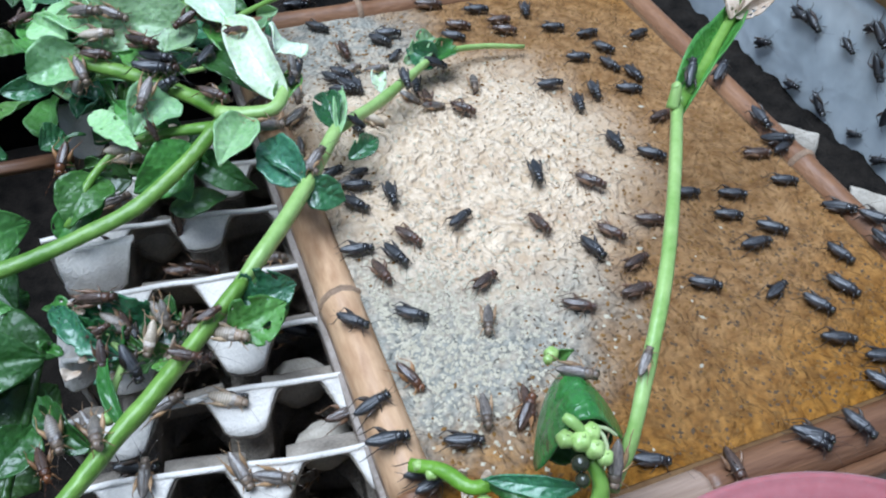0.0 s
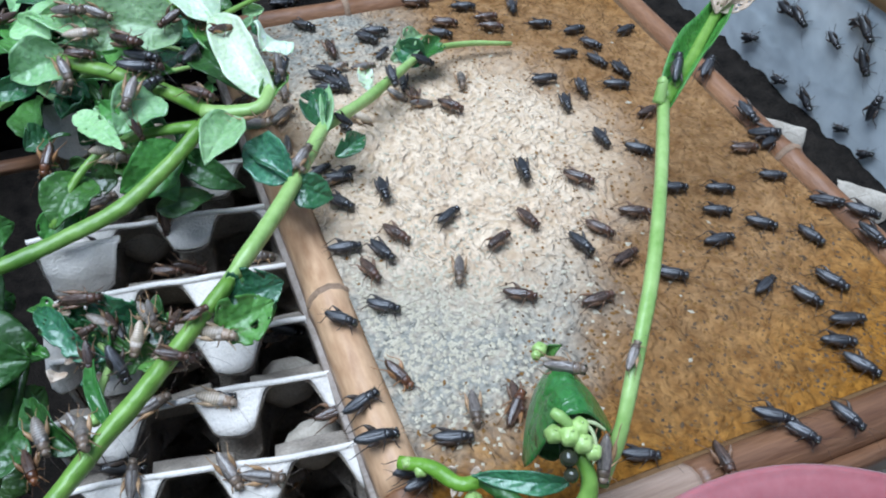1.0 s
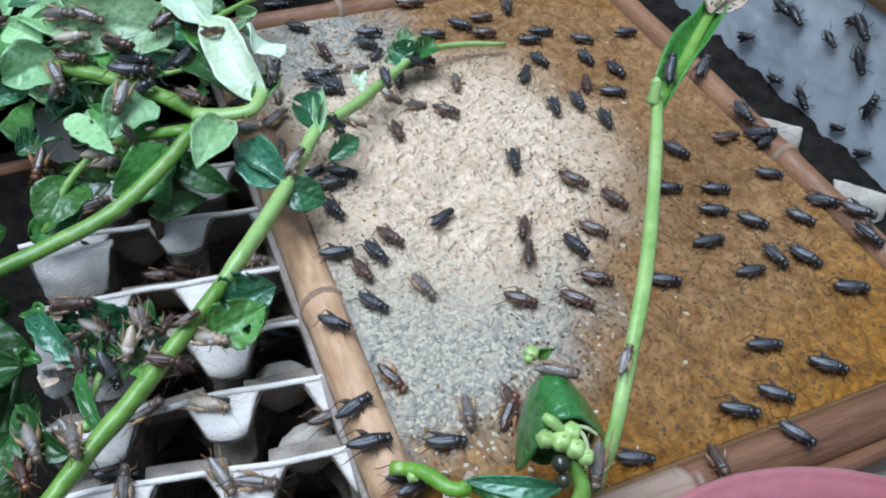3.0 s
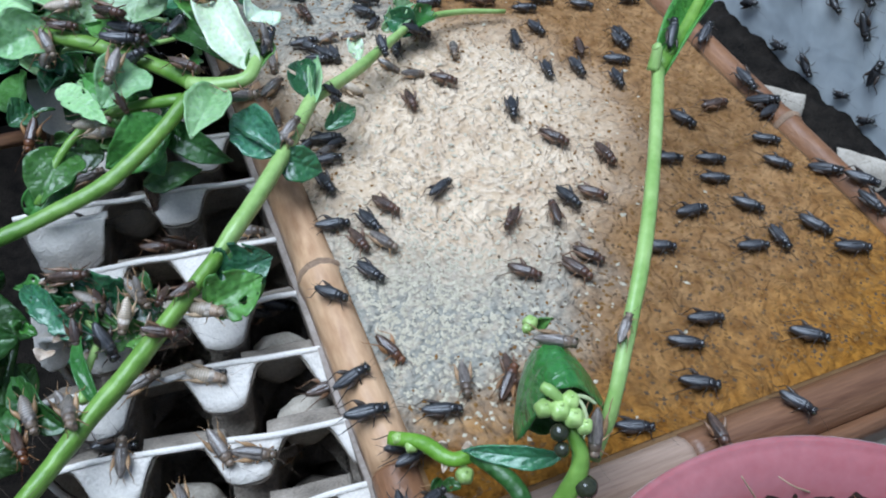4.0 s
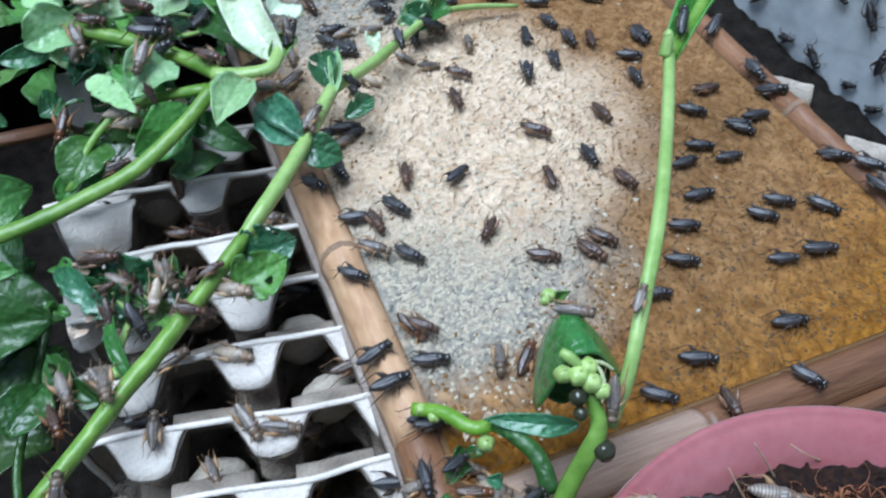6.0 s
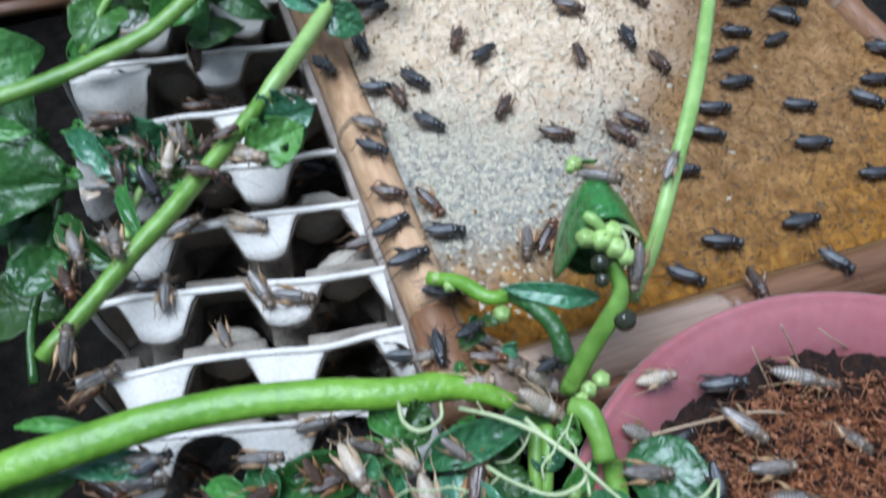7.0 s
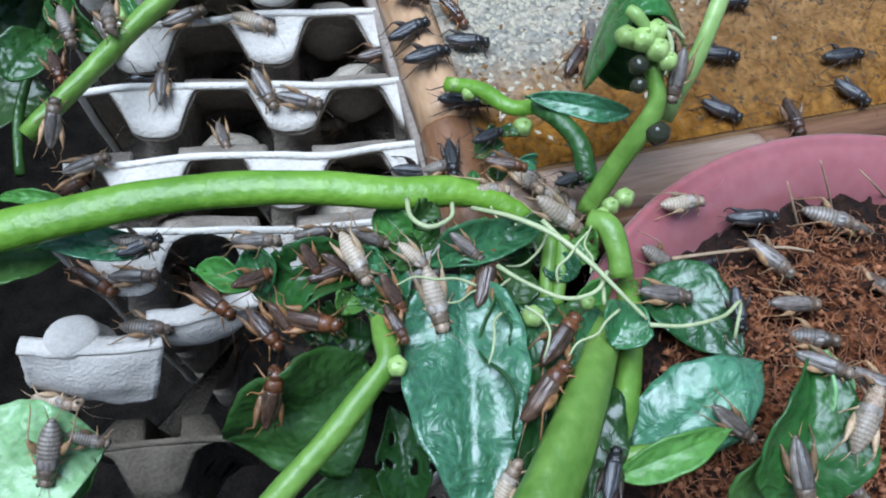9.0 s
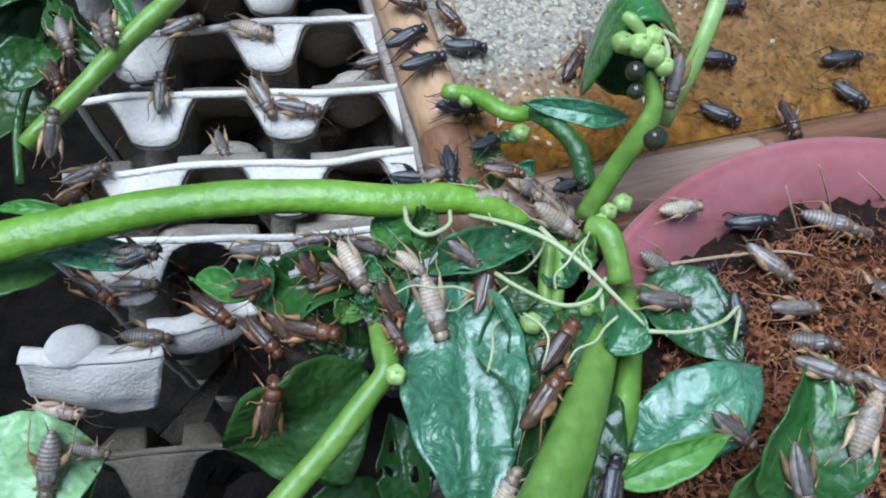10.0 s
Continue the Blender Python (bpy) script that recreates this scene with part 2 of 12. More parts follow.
def feed_material():
    """Cream mash in the heap, grey dust, and yellow-brown scattered feed, with noisy borders."""
    m, tree, b = nodes_of("feed_mash", 0.95, 0.0, 0.15)
    tc = tree.nodes.new("ShaderNodeTexCoord")
    warp = tex(tree, "ShaderNodeTexNoise", 22, Detail=4.0)
    add = tree.nodes.new("ShaderNodeMixRGB")
    add.blend_type = "LINEAR_LIGHT"
    add.inputs[0].default_value = 0.03
    tree.links.new(tc.outputs["Object"], add.inputs[1])
    tree.links.new(warp.outputs["Color"], add.inputs[2])

    def blob(cx, cy, rx, ry, lo, hi):
        mp = tree.nodes.new("ShaderNodeMapping")
        mp.inputs["Scale"].default_value = (1 / rx, 1 / ry, 0)
        mp.inputs["Location"].default_value = (-cx / rx, -cy / ry, 0)
        tree.links.new(add.outputs[0], mp.inputs[0])
        ln = tree.nodes.new("ShaderNodeVectorMath")
        ln.operation = "LENGTH"
        tree.links.new(mp.outputs[0], ln.inputs[0])
        mr = tree.nodes.new("ShaderNodeMapRange")
        mr.interpolation_type = "SMOOTHSTEP"
        mr.inputs[1].default_value, mr.inputs[2].default_value = lo, hi
        mr.inputs[3].default_value, mr.inputs[4].default_value = 1, 0
        tree.links.new(ln.outputs["Value"], mr.inputs[0])
        return mr.outputs[0]

    fine = tex(tree, "ShaderNodeTexNoise", 420, Detail=5.0)
    mid = tex(tree, "ShaderNodeTexNoise", 130, Detail=4.0)
    grit = tex(tree, "ShaderNodeTexNoise", 230, Detail=3.0)
    soil = tex(tree, "ShaderNodeTexNoise", 38, Detail=5.0)
    ochre = ramp(tree, mid.outputs[0], [(0.3, (0.19, 0.07, 0.008)), (0.7, (0.37, 0.16, 0.024))])
    dots = ramp(tree, mix(tree, 0.35, grit.outputs[0], soil.outputs[0]), [(0.45, (0, 0, 0)), (0.62, (1, 1, 1))])
    ochre = mix(tree, mix(tree, 1.0, dots, (0.6, 0.6, 0.6), "MULTIPLY"), ochre, (0.075, 0.03, 0.006))
    cells = tex(tree, "ShaderNodeTexVoronoi", 250)
    cells.feature = "SMOOTH_F1"
    tree.links.new(add.outputs[0], cells.inputs["Vector"])
    lump = ramp(tree, cells.outputs[0], [(0.12, (1, 1, 1)), (0.72, (0, 0, 0))])
    cream = ramp(tree, mix(tree, 0.45, lump, fine.outputs[0]), [(0.24, (0.53, 0.385, 0.25)), (0.64, (0.71, 0.56, 0.405))])
    stain = ramp(tree, soil.outputs[0], [(0.52, (0, 0, 0)), (0.7, (0.4, 0.4, 0.4))])
    cream = mix(tree, stain, cream, (0.3, 0.165, 0.09))
    grey = ramp(tree, fine.outputs[0], [(0.3, (0.19, 0.18, 0.15)), (0.7, (0.38, 0.355, 0.29))])
    grey = mix(tree, ramp(tree, mid.outputs[0], [(0.46, (0, 0, 0)), (0.7, (0.5, 0.5, 0.5))]), grey, cream)
    pale = mix(tree, mix(tree, 1.0, dots, (0.32, 0.32, 0.32), "MULTIPLY"), ramp(tree, mid.outputs[0], [(0.3, (0.2, 0.095, 0.034)), (0.7, (0.36, 0.2, 0.088))]), (0.08, 0.04, 0.017))
    col = mix(tree, blob(0.14, 0.215, 0.19, 0.2, 0.7, 1.2), ochre, pale)
    col = mix(tree, blob(0.01, 0.1, 0.12, 0.07, 0.65, 1.15), col, grey)
    col = mix(tree, blob(0.02, 0.34, 0.1, 0.075, 0.6, 1.2), col, grey)
    col = mix(tree, blob(0.088, 0.21, 0.118, 0.122, 0.55, 1.1), col, cream)
    tree.links.new(col, b.inputs["Base Color"])
    first = relief(tree, b, lump, 0.003, 0.8)
    relief(tree, b, fine.outputs[0], 0.0007, 0.7, first)
    return m


M_FEED = feed_material()
M_GRAIN = plain("feed_grain", (0.36, 0.31, 0.22), (0.58, 0.51, 0.38), 200, 0.9, 0.0, vary=0.0)
M_GRAIN_OCHRE = plain("feed_grain_ochre", (0.12, 0.052, 0.01), (0.24, 0.115, 0.025), 200, 0.9)

# ---- building helpers ----
ORIGIN = {}


def part(name, bm, material, parent=None, label="", smooth=True):
    """Links a bmesh (in world metres) as one mesh object, under a thing if given."""
    org = ORIGIN.get(parent.name if parent else "", Vector((0, 0, 0)))
    if parent:
        bmesh.ops.translate(bm, verts=bm.verts, vec=-org)
    me = bpy.data.meshes.new(name)
    for f in bm.faces:
        f.smooth = smooth
    bm.to_mesh(me)
    bm.free()
    me.materials.append(material)
    ob = new(name, me)
    if parent:
        ob.parent = parent
        ORIGIN[ob.name] = org
    if label:
        ob["label"] = label
    return ob


def thing(name, at, label, category, group="", kind=""):
    ob = new(name)
    ob.empty_display_size = 0.01
    ob.location = at
    ORIGIN[ob.name] = Vector(at)
    return tagged(ob, label, category, group, kind)


def spline(pts, n):
    """n points along a Catmull-Rom curve through pts."""
    p = [Vector(a) for a in pts]
    p = [2 * p[0] - p[1], *p, 2 * p[-1] - p[-2]]
    out = []
    m = len(p) - 3
    for k in range(n):
        u = k / (n - 1) * m
        i = min(int(u), m - 1)
        u -= i
        a, b, c, d = p[i:i + 4]
        out.append(0.5 * (2 * b + (c - a) * u + (2 * a - 5 * b + 4 * c - d) * u * u + (3 * b - a - 3 * c + d) * u ** 3))
    return out


def tube(pts, radii, n=0, segs=8, bm=None, wobble=0.0, ridge=0.0):
    """A closed tube along a spline; radii are spread evenly along it."""
    bm = bm or bmesh.new()
    n = n or 4 * len(pts)
    line = spline(pts, n)
    up = Vector((0.13, 0.21, 0.97))
    rings = []
    for k, c in enumerate(line):
        d = (line[min(k + 1, n - 1)] - line[max(k - 1, 0)]).normalized()
        s = d.cross(up)
        s = s.normalized() if s.length > 1e-4 else Vector((1, 0, 0))
        w = s.cross(d)
        u = k / (n - 1) * (len(radii) - 1)
        i = min(int(u), len(radii) - 2) if len(radii) > 1 else 0
        r = radii[0] if len(radii) == 1 else radii[i] + (radii[i + 1] - radii[i]) * (u - i)
        r *= 1 + wobble * noise.noise(c * 90)
        ring = []
        for j in range(segs):
            a = 2 * math.pi * j / segs
            rr = r * (1 + ridge * math.cos(3 * a))
            ring.append(bm.verts.new(c + rr * (math.cos(a) * s + math.sin(a) * w)))
        rings.append(ring)
    for r0, r1 in zip(rings, rings[1:]):
        for j in range(segs):
            bm.faces.new((r0[j], r0[(j + 1) % segs], r1[(j + 1) % segs], r1[j]))
    bm.faces.new(rings[0][::-1])
    bm.faces.new(rings[-1])
    return bm


def ball(c, r, squash=(1, 1, 1), bm=None, sub=2, rough=0.0):
    bm = bm or bmesh.new()
    res = bmesh.ops.create_icosphere(bm, subdivisions=sub, radius=1)
    for v in res["verts"]:
        k = 1 + rough * noise.noise(v.co * 2.3 + Vector(c) * 300)
        v.co = Vector(c) + Vector((v.co.x * r * squash[0] * k, v.co.y * r * squash[1] * k, v.co.z * r * squash[2] * k))
    return bm


def fruit(c, r):
    """A green berry: five soft lobes, a dimple on top and its withered calyx."""
    bm = bmesh.new()
    for v in bmesh.ops.create_icosphere(bm, subdivisions=3, radius=1)["verts"]:
        a = math.atan2(v.co.y, v.co.x)
        k = 1 + 0.07 * math.cos(5 * a) * (1 - v.co.z ** 2) - 0.18 * max(0.0, v.co.z - 0.75) / 0.25 + 0.06 * noise.noise(v.co * 1.7 + Vector(c) * 300)
        v.co = Vector(c) + Vector((v.co.x * r * k, v.co.y * r * k, v.co.z * r * 1.08 * k))
    tube([Vector(c) + Vector((0, 0, r * 0.7)), Vector(c) + Vector((r * 0.1, -r * 0.1, r * 1.1))], [r * 0.22, r * 0.12], 3, 6, bm)
    return bm


def box(lo, hi, bevel=0.0, bm=None):
    bm = bm or bmesh.new()
    res = bmesh.ops.create_cube(bm, size=1)
    lo, hi = Vector(lo), Vector(hi)
    for v in res["verts"]:
        v.co = Vector([(lo[i] + hi[i]) / 2 + v.co[i] * (hi[i] - lo[i]) for i in range(3)])
    if bevel:
        edges = list({e for v in res["verts"] for e in v.link_edges})
        bmesh.ops.bevel(bm, geom=edges, offset=bevel, segments=2, affect="EDGES")
    return bm


def leaf_mesh(base, tip, width, facing=(0, -0.35, 1), arch=0.15, cup=0.2, ripple=0.1, blunt=0.8, chew=0.0, thick=0.0006, seed=0, nx=28, ny=16, roll=0.0, twist=None):
    """A fleshy oval leaf from base to tip: arched, cupped, twisted, blistered between its veins, uneven and chewed at the rim."""
    base, tip = Vector(base), Vector(tip)
    x = tip - base
    size = x.length
    x.normalize()
    n = Vector(facing)
    n = (n - x * n.dot(x)).normalized()
    y = n.cross(x)
    if roll:
        q = Matrix.Rotation(radians(roll), 3, x)
        n, y = q @ n, q @ y
    turn = radians(34) * math.sin(seed * 2.7) if twist is None else radians(twist)
    bm = bmesh.new()
    grid = []
    for i in range(nx + 1):
        s = i / nx
        w = width / 2 * (math.sin(math.pi * min(1, s ** blunt * 0.97 + 0.03)) ** 0.75 + 0.015)
        a = turn * (s - 0.35)
        ys, ns = y * math.cos(a) + n * math.sin(a), n * math.cos(a) - y * math.sin(a)
        bend = 0.05 * size * noise.noise(Vector((s * 1.8 + seed * 1.3, seed * 0.37, 5)))
        row = []
        for j in range(ny + 1):
            v = j / ny * 2 - 1
            side = 3.0 if v > 0 else -3.0
            edge = 1 + 0.14 * noise.noise(Vector((s * 3 + seed, side, seed * 1.7))) + 0.07 * noise.noise(Vector((s * 9 + seed, side, seed * 0.7)))
            p = Vector((s * size, v * w * edge, 0))
            lump = noise.noise(Vector((p.x * 70 + seed * 3.1, p.y * 70, seed))) * ripple * width
            vein = abs(math.sin((s * 5.0 - abs(v) * 1.1) * math.pi))
            blister = (0.0006 + 0.012 * width) * (vein ** 0.6 - 0.6) * min(1, abs(v) * 3) * (1 - abs(v) ** 4)
            curl = 0.1 * width * noise.noise(Vector((s * 4 + seed, side * 2, 9))) * abs(v) ** 3
            h = arch * size * (1 - (2 * s - 1) ** 2) + cup * width * v * v * (w / (width / 2)) + lump * (0.35 + abs(v)) + blister + curl + bend
            h -= 0.035 * width * math.exp(-(v / 0.1) ** 2)
            row.append(bm.verts.new(base + x * p.x + ys * p.y + ns * h))
        grid.append(row)
    for i in range(nx):
        for j in range(ny):
            v = (j + 0.5) / ny * 2 - 1
            k = noise.noise(Vector((i * 0.29 + seed * 5.3, j * 0.36, seed * 0.7)))
            if chew and k + abs(v) * 0.35 > 0.75 - chew:
                continue
            bm.faces.new((grid[i][j], grid[i + 1][j], grid[i + 1][j + 1], grid[i][j + 1]))
    bmesh.ops.delete(bm, geom=[v for v in bm.verts if not v.link_faces], context="VERTS")
    if chew:
        rim = [v for v in bm.verts if v.is_boundary]
        bmesh.ops.smooth_vert(bm, verts=rim, factor=0.5, use_axis_x=True, use_axis_y=True, use_axis_z=True)
    bmesh.ops.recalc_face_normals(bm, faces=bm.faces)
    bmesh.ops.solidify(bm, geom=bm.faces[:], thickness=thick)
    return bm

# ---- the bin: floor, walls, ledge ----
FLOOR = -0.31


def setting(name, bm, material, label, category):
    return tagged(part(name, bm, material), label, category, kind="structure")


def rough_sheet(x0, x1, y0, y1, z, step, amp, scale):
    bm = bmesh.new()
    nx, ny = int((x1 - x0) / step), int((y1 - y0) / step)
    g = [[bm.verts.new((x0 + (x1 - x0) * i / nx, y0 + (y1 - y0) * j / ny, z)) for j in range(ny + 1)] for i in range(nx + 1)]
    for v in bm.verts:
        v.co.z += amp * noise.noise(v.co * scale)
    for i in range(nx):
        for j in range(ny):
            bm.faces.new((g[i][j], g[i + 1][j], g[i + 1][j + 1], g[i][j + 1]))
    return bm


setting("ground", rough_sheet(-40, 40, -40, 40, FLOOR - 0.06, 2.0, 0.0, 1), M_OUT, "dull grey-brown shed floor", "floor")
setting("floor", rough_sheet(-0.36, 0.362, -0.6, 0.71, FLOOR, 0.03, 0.006, 25), M_DEEP_SHADE, "bin floor coloured near-black for the deep shade", "floor")
wall_bm = box((0.36, -0.62, FLOOR - 0.05), (0.372, 0.84, 0.06), 0.001)
bmesh.ops.subdivide_edges(wall_bm, edges=[e for e in wall_bm.edges if e.calc_length() > 0.2], cuts=40, use_grid_fill=True)
for v in wall_bm.verts:
    v.co.x += 0.004 * noise.noise(Vector((0, v.co.y * 9, v.co.z * 12)))
setting("wall_east", wall_bm, M_WALL, "bluish-white plastic sheet lining the bin wall", "bin wall")
setting("ledge", box((0.356, -0.64, 0.061), (0.62, 0.86, 0.085), 0.004), M_LEDGE, "tan wooden ledge on top of the bin wall", "ledge")
# Unseen walls added to close the bin; near-black keeps its depth shaded.
setting("wall_west", box((-0.37, -0.62, FLOOR - 0.05), (-0.35, 0.72, 0.06), 0.002), M_DEEP_SHADE, "added unseen bin wall, coloured near-black", "bin wall")
setting("wall_north", box((-0.35, 0.7, FLOOR - 0.05), (0.358, 0.72, 0.08), 0.002), M_DEEP_SHADE, "added unseen bin wall at the far end, coloured near-black", "bin wall")
setting("wall_south", box((-0.35, -0.62, FLOOR - 0.05), (0.358, -0.6, 0.06), 0.002), M_DEEP_SHADE, "added unseen bin wall at the near end, coloured near-black", "bin wall")

# Near-black sheets added to stand for shade in the gaps round the board.
setting("litter", rough_sheet(0.292, 0.3595, -0.3, 0.6, -0.028, 0.005, 0.006, 100), M_DEEP_SHADE, "near-black sheet for the shaded gap along the bin wall", "litter")
setting("litter", rough_sheet(0.02, 0.36, 0.396, 0.7, -0.03, 0.008, 0.007, 50), M_DEEP_SHADE, "near-black sheet for the shade behind the feeding board", "litter")

# ---- egg trays standing on edge ----
PITCH, DEEP, GAP = 0.0525, 0.0165, 0.011


def tooth_width(b):
    """Half width of a side-wall tooth, in half cells, at b cells below the rim: broad at the rim, narrow at its tip, arched between."""
    e = min(1.0, (1 - abs(b - math.floor(b) - 0.5) * 2) / 0.27)
    return 0.97 - 0.27 * math.sqrt(min(1.0, e / 0.16)) - 0.36 * max(0.0, (e - 0.1) / 0.9) ** 0.9


def bend_columns(a, b):
    """Moves the grid lines so that one of them runs along the tooth's edge."""
    fa = a - math.floor(a) - 0.5
    d, w = abs(fa) * 2, tooth_width(b)
    d = d / 0.8 * w if d < 0.8 else w + (d - 0.8) / 0.2 * (1 - w)
    return math.floor(a) + 0.5 + math.copysign(d / 2, fa)


def tray_height(a, b, cols, rows):
    """Depth of a moulded egg tray at (a, b) in cells: cups go down, posts come up."""
    fa, fb = a - math.floor(a), b - math.floor(b)
    da, db = abs(fa - 0.5) * 2, abs(fb - 0.5) * 2
    if a <= 0 or b <= 0 or a >= cols or b >= rows:
        return 0.0
    edge = min(1.0, (1 - db) / 0.27)
    w = tooth_width(b)
    t = min(1, max(0, (w - da) / (0.1 * w)))
    h = (DEEP + 0.004) * t * edge * (1 - 0.25 * min(1, da / w) ** 3) - GAP * (1 - t) * edge
    if 0.135 < b < 0.6:
        h *= max(0.12, 1 - (b - 0.135) * 5.5) if h > 0 else 1
    ca, cb = abs(a - round(a)), abs(b - round(b))
    if 0 < round(a) < cols and 0 < round(b) < rows:
        q = math.hypot(ca, cb)
        k = max(0, 1 - q / 0.45)
        h -= 0.017 * min(1, k * 1.5)
    return h


def egg_tray(name, at, along, lean, cols, rows, label, res=20, torn=0.0, seed=0, flip=1, mark=False, mat=M_CARTON):
    """A pulp tray standing on its side: rim line along 'along' at the top, cups pointing towards the viewer's side."""
    e1 = Vector(along).normalized()
    dep = Vector(lean)
    dep = (dep - e1 * dep.dot(e1)).normalized()
    down = e1.cross(dep) * -1
    if down.z > 0:
        down = -down
    at = Vector(at)
    bm = bmesh.new()
    g = {}
    lip = 1
    for i in range(-lip, cols * res + lip + 1):
        for j in range(-lip, rows * res + lip + 1):
            a, b = i / res, j / res
            if 0 < j < res:
                b = b ** 1.7
            if 0 < i < cols * res and 0 <= j <= rows * res and i % res:
                a = bend_columns(a, b)
            h = flip * tray_height(a, b, cols, rows)
            if i < 0 or j < 0 or i > cols * res or j > rows * res:
                h += 0.0005
            p = at + e1 * (a * PITCH) + down * (b * PITCH + max(0, -flip * h) * 0.55) + dep * h
            p += dep * 0.0026 * noise.noise(p * 28 + Vector((seed, 0, 0))) + down * 0.0016 * noise.noise(p * 50 + Vector((0, seed, 0)))
            g[i, j] = bm.verts.new(p)
    tray = thing(name, at, label, "egg tray", "egg trays standing in the bin")
    rim, copies = bmesh.new(), {}
    teeth = [(bmesh.new(), {}) for _ in range(cols)]
    for i in range(-lip, cols * res + lip):
        for j in range(-lip, rows * res + lip):
            if torn and i > cols * res - 20 and noise.noise(Vector((i * 0.09, j * 0.09, seed))) + (i - cols * res) * 0.02 > -torn:
                continue
            quad = ((i, j), (i + 1, j), (i + 1, j + 1), (i, j + 1))
            if i < 0 or j < 0 or i >= cols * res or j >= rows * res:
                for q in quad:
                    if q not in copies:
                        copies[q] = rim.verts.new(g[q].co)
                rim.faces.new([copies[q] for q in quad])
            elif j < res * 0.3 and abs((i + 0.5) / res % 1 - 0.5) * 2 < 0.7:
                tooth, outer = teeth[i // res]
                for q in quad:
                    if q not in outer:
                        outer[q] = tooth.verts.new(g[q].co)
                tooth.faces.new([outer[q] for q in quad])
            else:
                bm.faces.new([g[q] for q in quad])
    bmesh.ops.delete(bm, geom=[v for v in bm.verts if not v.link_faces], context="VERTS")
    # Cup panels get the darker pulp, with the inner shade in its colour.
    for b, thick, pname, pulp in ((bm, 0.0017, "cup_panel", M_CARTON_DIM if mat is M_CARTON_DIM else M_CARTON_SHADED), (rim, 0.0024, "rim", mat), *((tooth, 0.0021, "tooth", mat) for tooth, _ in teeth if tooth.faces)):
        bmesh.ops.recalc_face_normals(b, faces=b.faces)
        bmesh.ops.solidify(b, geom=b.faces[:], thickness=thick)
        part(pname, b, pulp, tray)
    for a in range(1 + seed % 2, cols, 2):
        c = at + e1 * (a * PITCH) - dep * (0.015 * flip) + down * (0.030 + 0.006 * math.sin(seed * 3 + a * 2.3))
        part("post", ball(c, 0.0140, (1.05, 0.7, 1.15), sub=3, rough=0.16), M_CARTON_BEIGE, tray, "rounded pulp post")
    if mark:
        slope = (down * (0.135 * PITCH) + dep * (DEEP + 0.004)).normalized()
        face = e1.cross(-slope)
        spot = at + e1 * (0.27 * PITCH) + slope * 0.0105 - down * 0.0004
        lettering = bpy.data.curves.new("lettering", "FONT")
        lettering.body, lettering.size, lettering.extrude = "IND", 0.0105, 0.0007
        lettering.bevel_depth = 0.0003
        carrier = new("lettering", lettering)
        shape = bpy.data.meshes.new_from_object(carrier.evaluated_get(bpy.context.evaluated_depsgraph_get()))
        bpy.data.objects.remove(carrier)
        raised = bmesh.new()
        raised.from_mesh(shape)
        raised.transform(Matrix.Translation(spot) @ Matrix((e1, -slope, face)).transposed().to_4x4())
        part("embossed_mark", raised, M_CARTON, tray, "embossed letters", smooth=False)
    return tray


TRAY_LABEL = "grey moulded pulp egg tray standing on edge"
LEAN = (-0.16, -0.98, -0.16)
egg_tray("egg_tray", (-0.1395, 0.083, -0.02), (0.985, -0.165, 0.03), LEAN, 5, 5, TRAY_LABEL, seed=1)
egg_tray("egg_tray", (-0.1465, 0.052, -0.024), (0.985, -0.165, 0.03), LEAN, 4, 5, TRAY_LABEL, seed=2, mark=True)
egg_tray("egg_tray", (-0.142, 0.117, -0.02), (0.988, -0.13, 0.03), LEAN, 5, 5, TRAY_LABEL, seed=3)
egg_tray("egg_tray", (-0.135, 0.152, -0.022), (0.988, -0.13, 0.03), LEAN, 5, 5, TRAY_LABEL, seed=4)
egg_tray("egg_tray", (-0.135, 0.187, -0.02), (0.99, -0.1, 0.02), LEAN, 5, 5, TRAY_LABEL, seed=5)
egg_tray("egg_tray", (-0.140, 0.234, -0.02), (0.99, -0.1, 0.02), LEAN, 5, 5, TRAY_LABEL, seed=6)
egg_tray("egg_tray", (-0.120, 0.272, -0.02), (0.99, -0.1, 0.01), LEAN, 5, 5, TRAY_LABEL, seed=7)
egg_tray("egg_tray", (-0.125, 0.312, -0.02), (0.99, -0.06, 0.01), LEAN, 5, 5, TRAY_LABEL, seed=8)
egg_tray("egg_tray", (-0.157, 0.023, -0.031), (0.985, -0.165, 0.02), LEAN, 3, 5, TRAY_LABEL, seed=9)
egg_tray("egg_tray", (-0.1660, -0.0365, -0.088), (0.985, -0.17, 0.0), LEAN, 1, 2, "torn pulp egg tray on edge, coloured dim as in shade", seed=12, mat=M_CARTON_DIM)


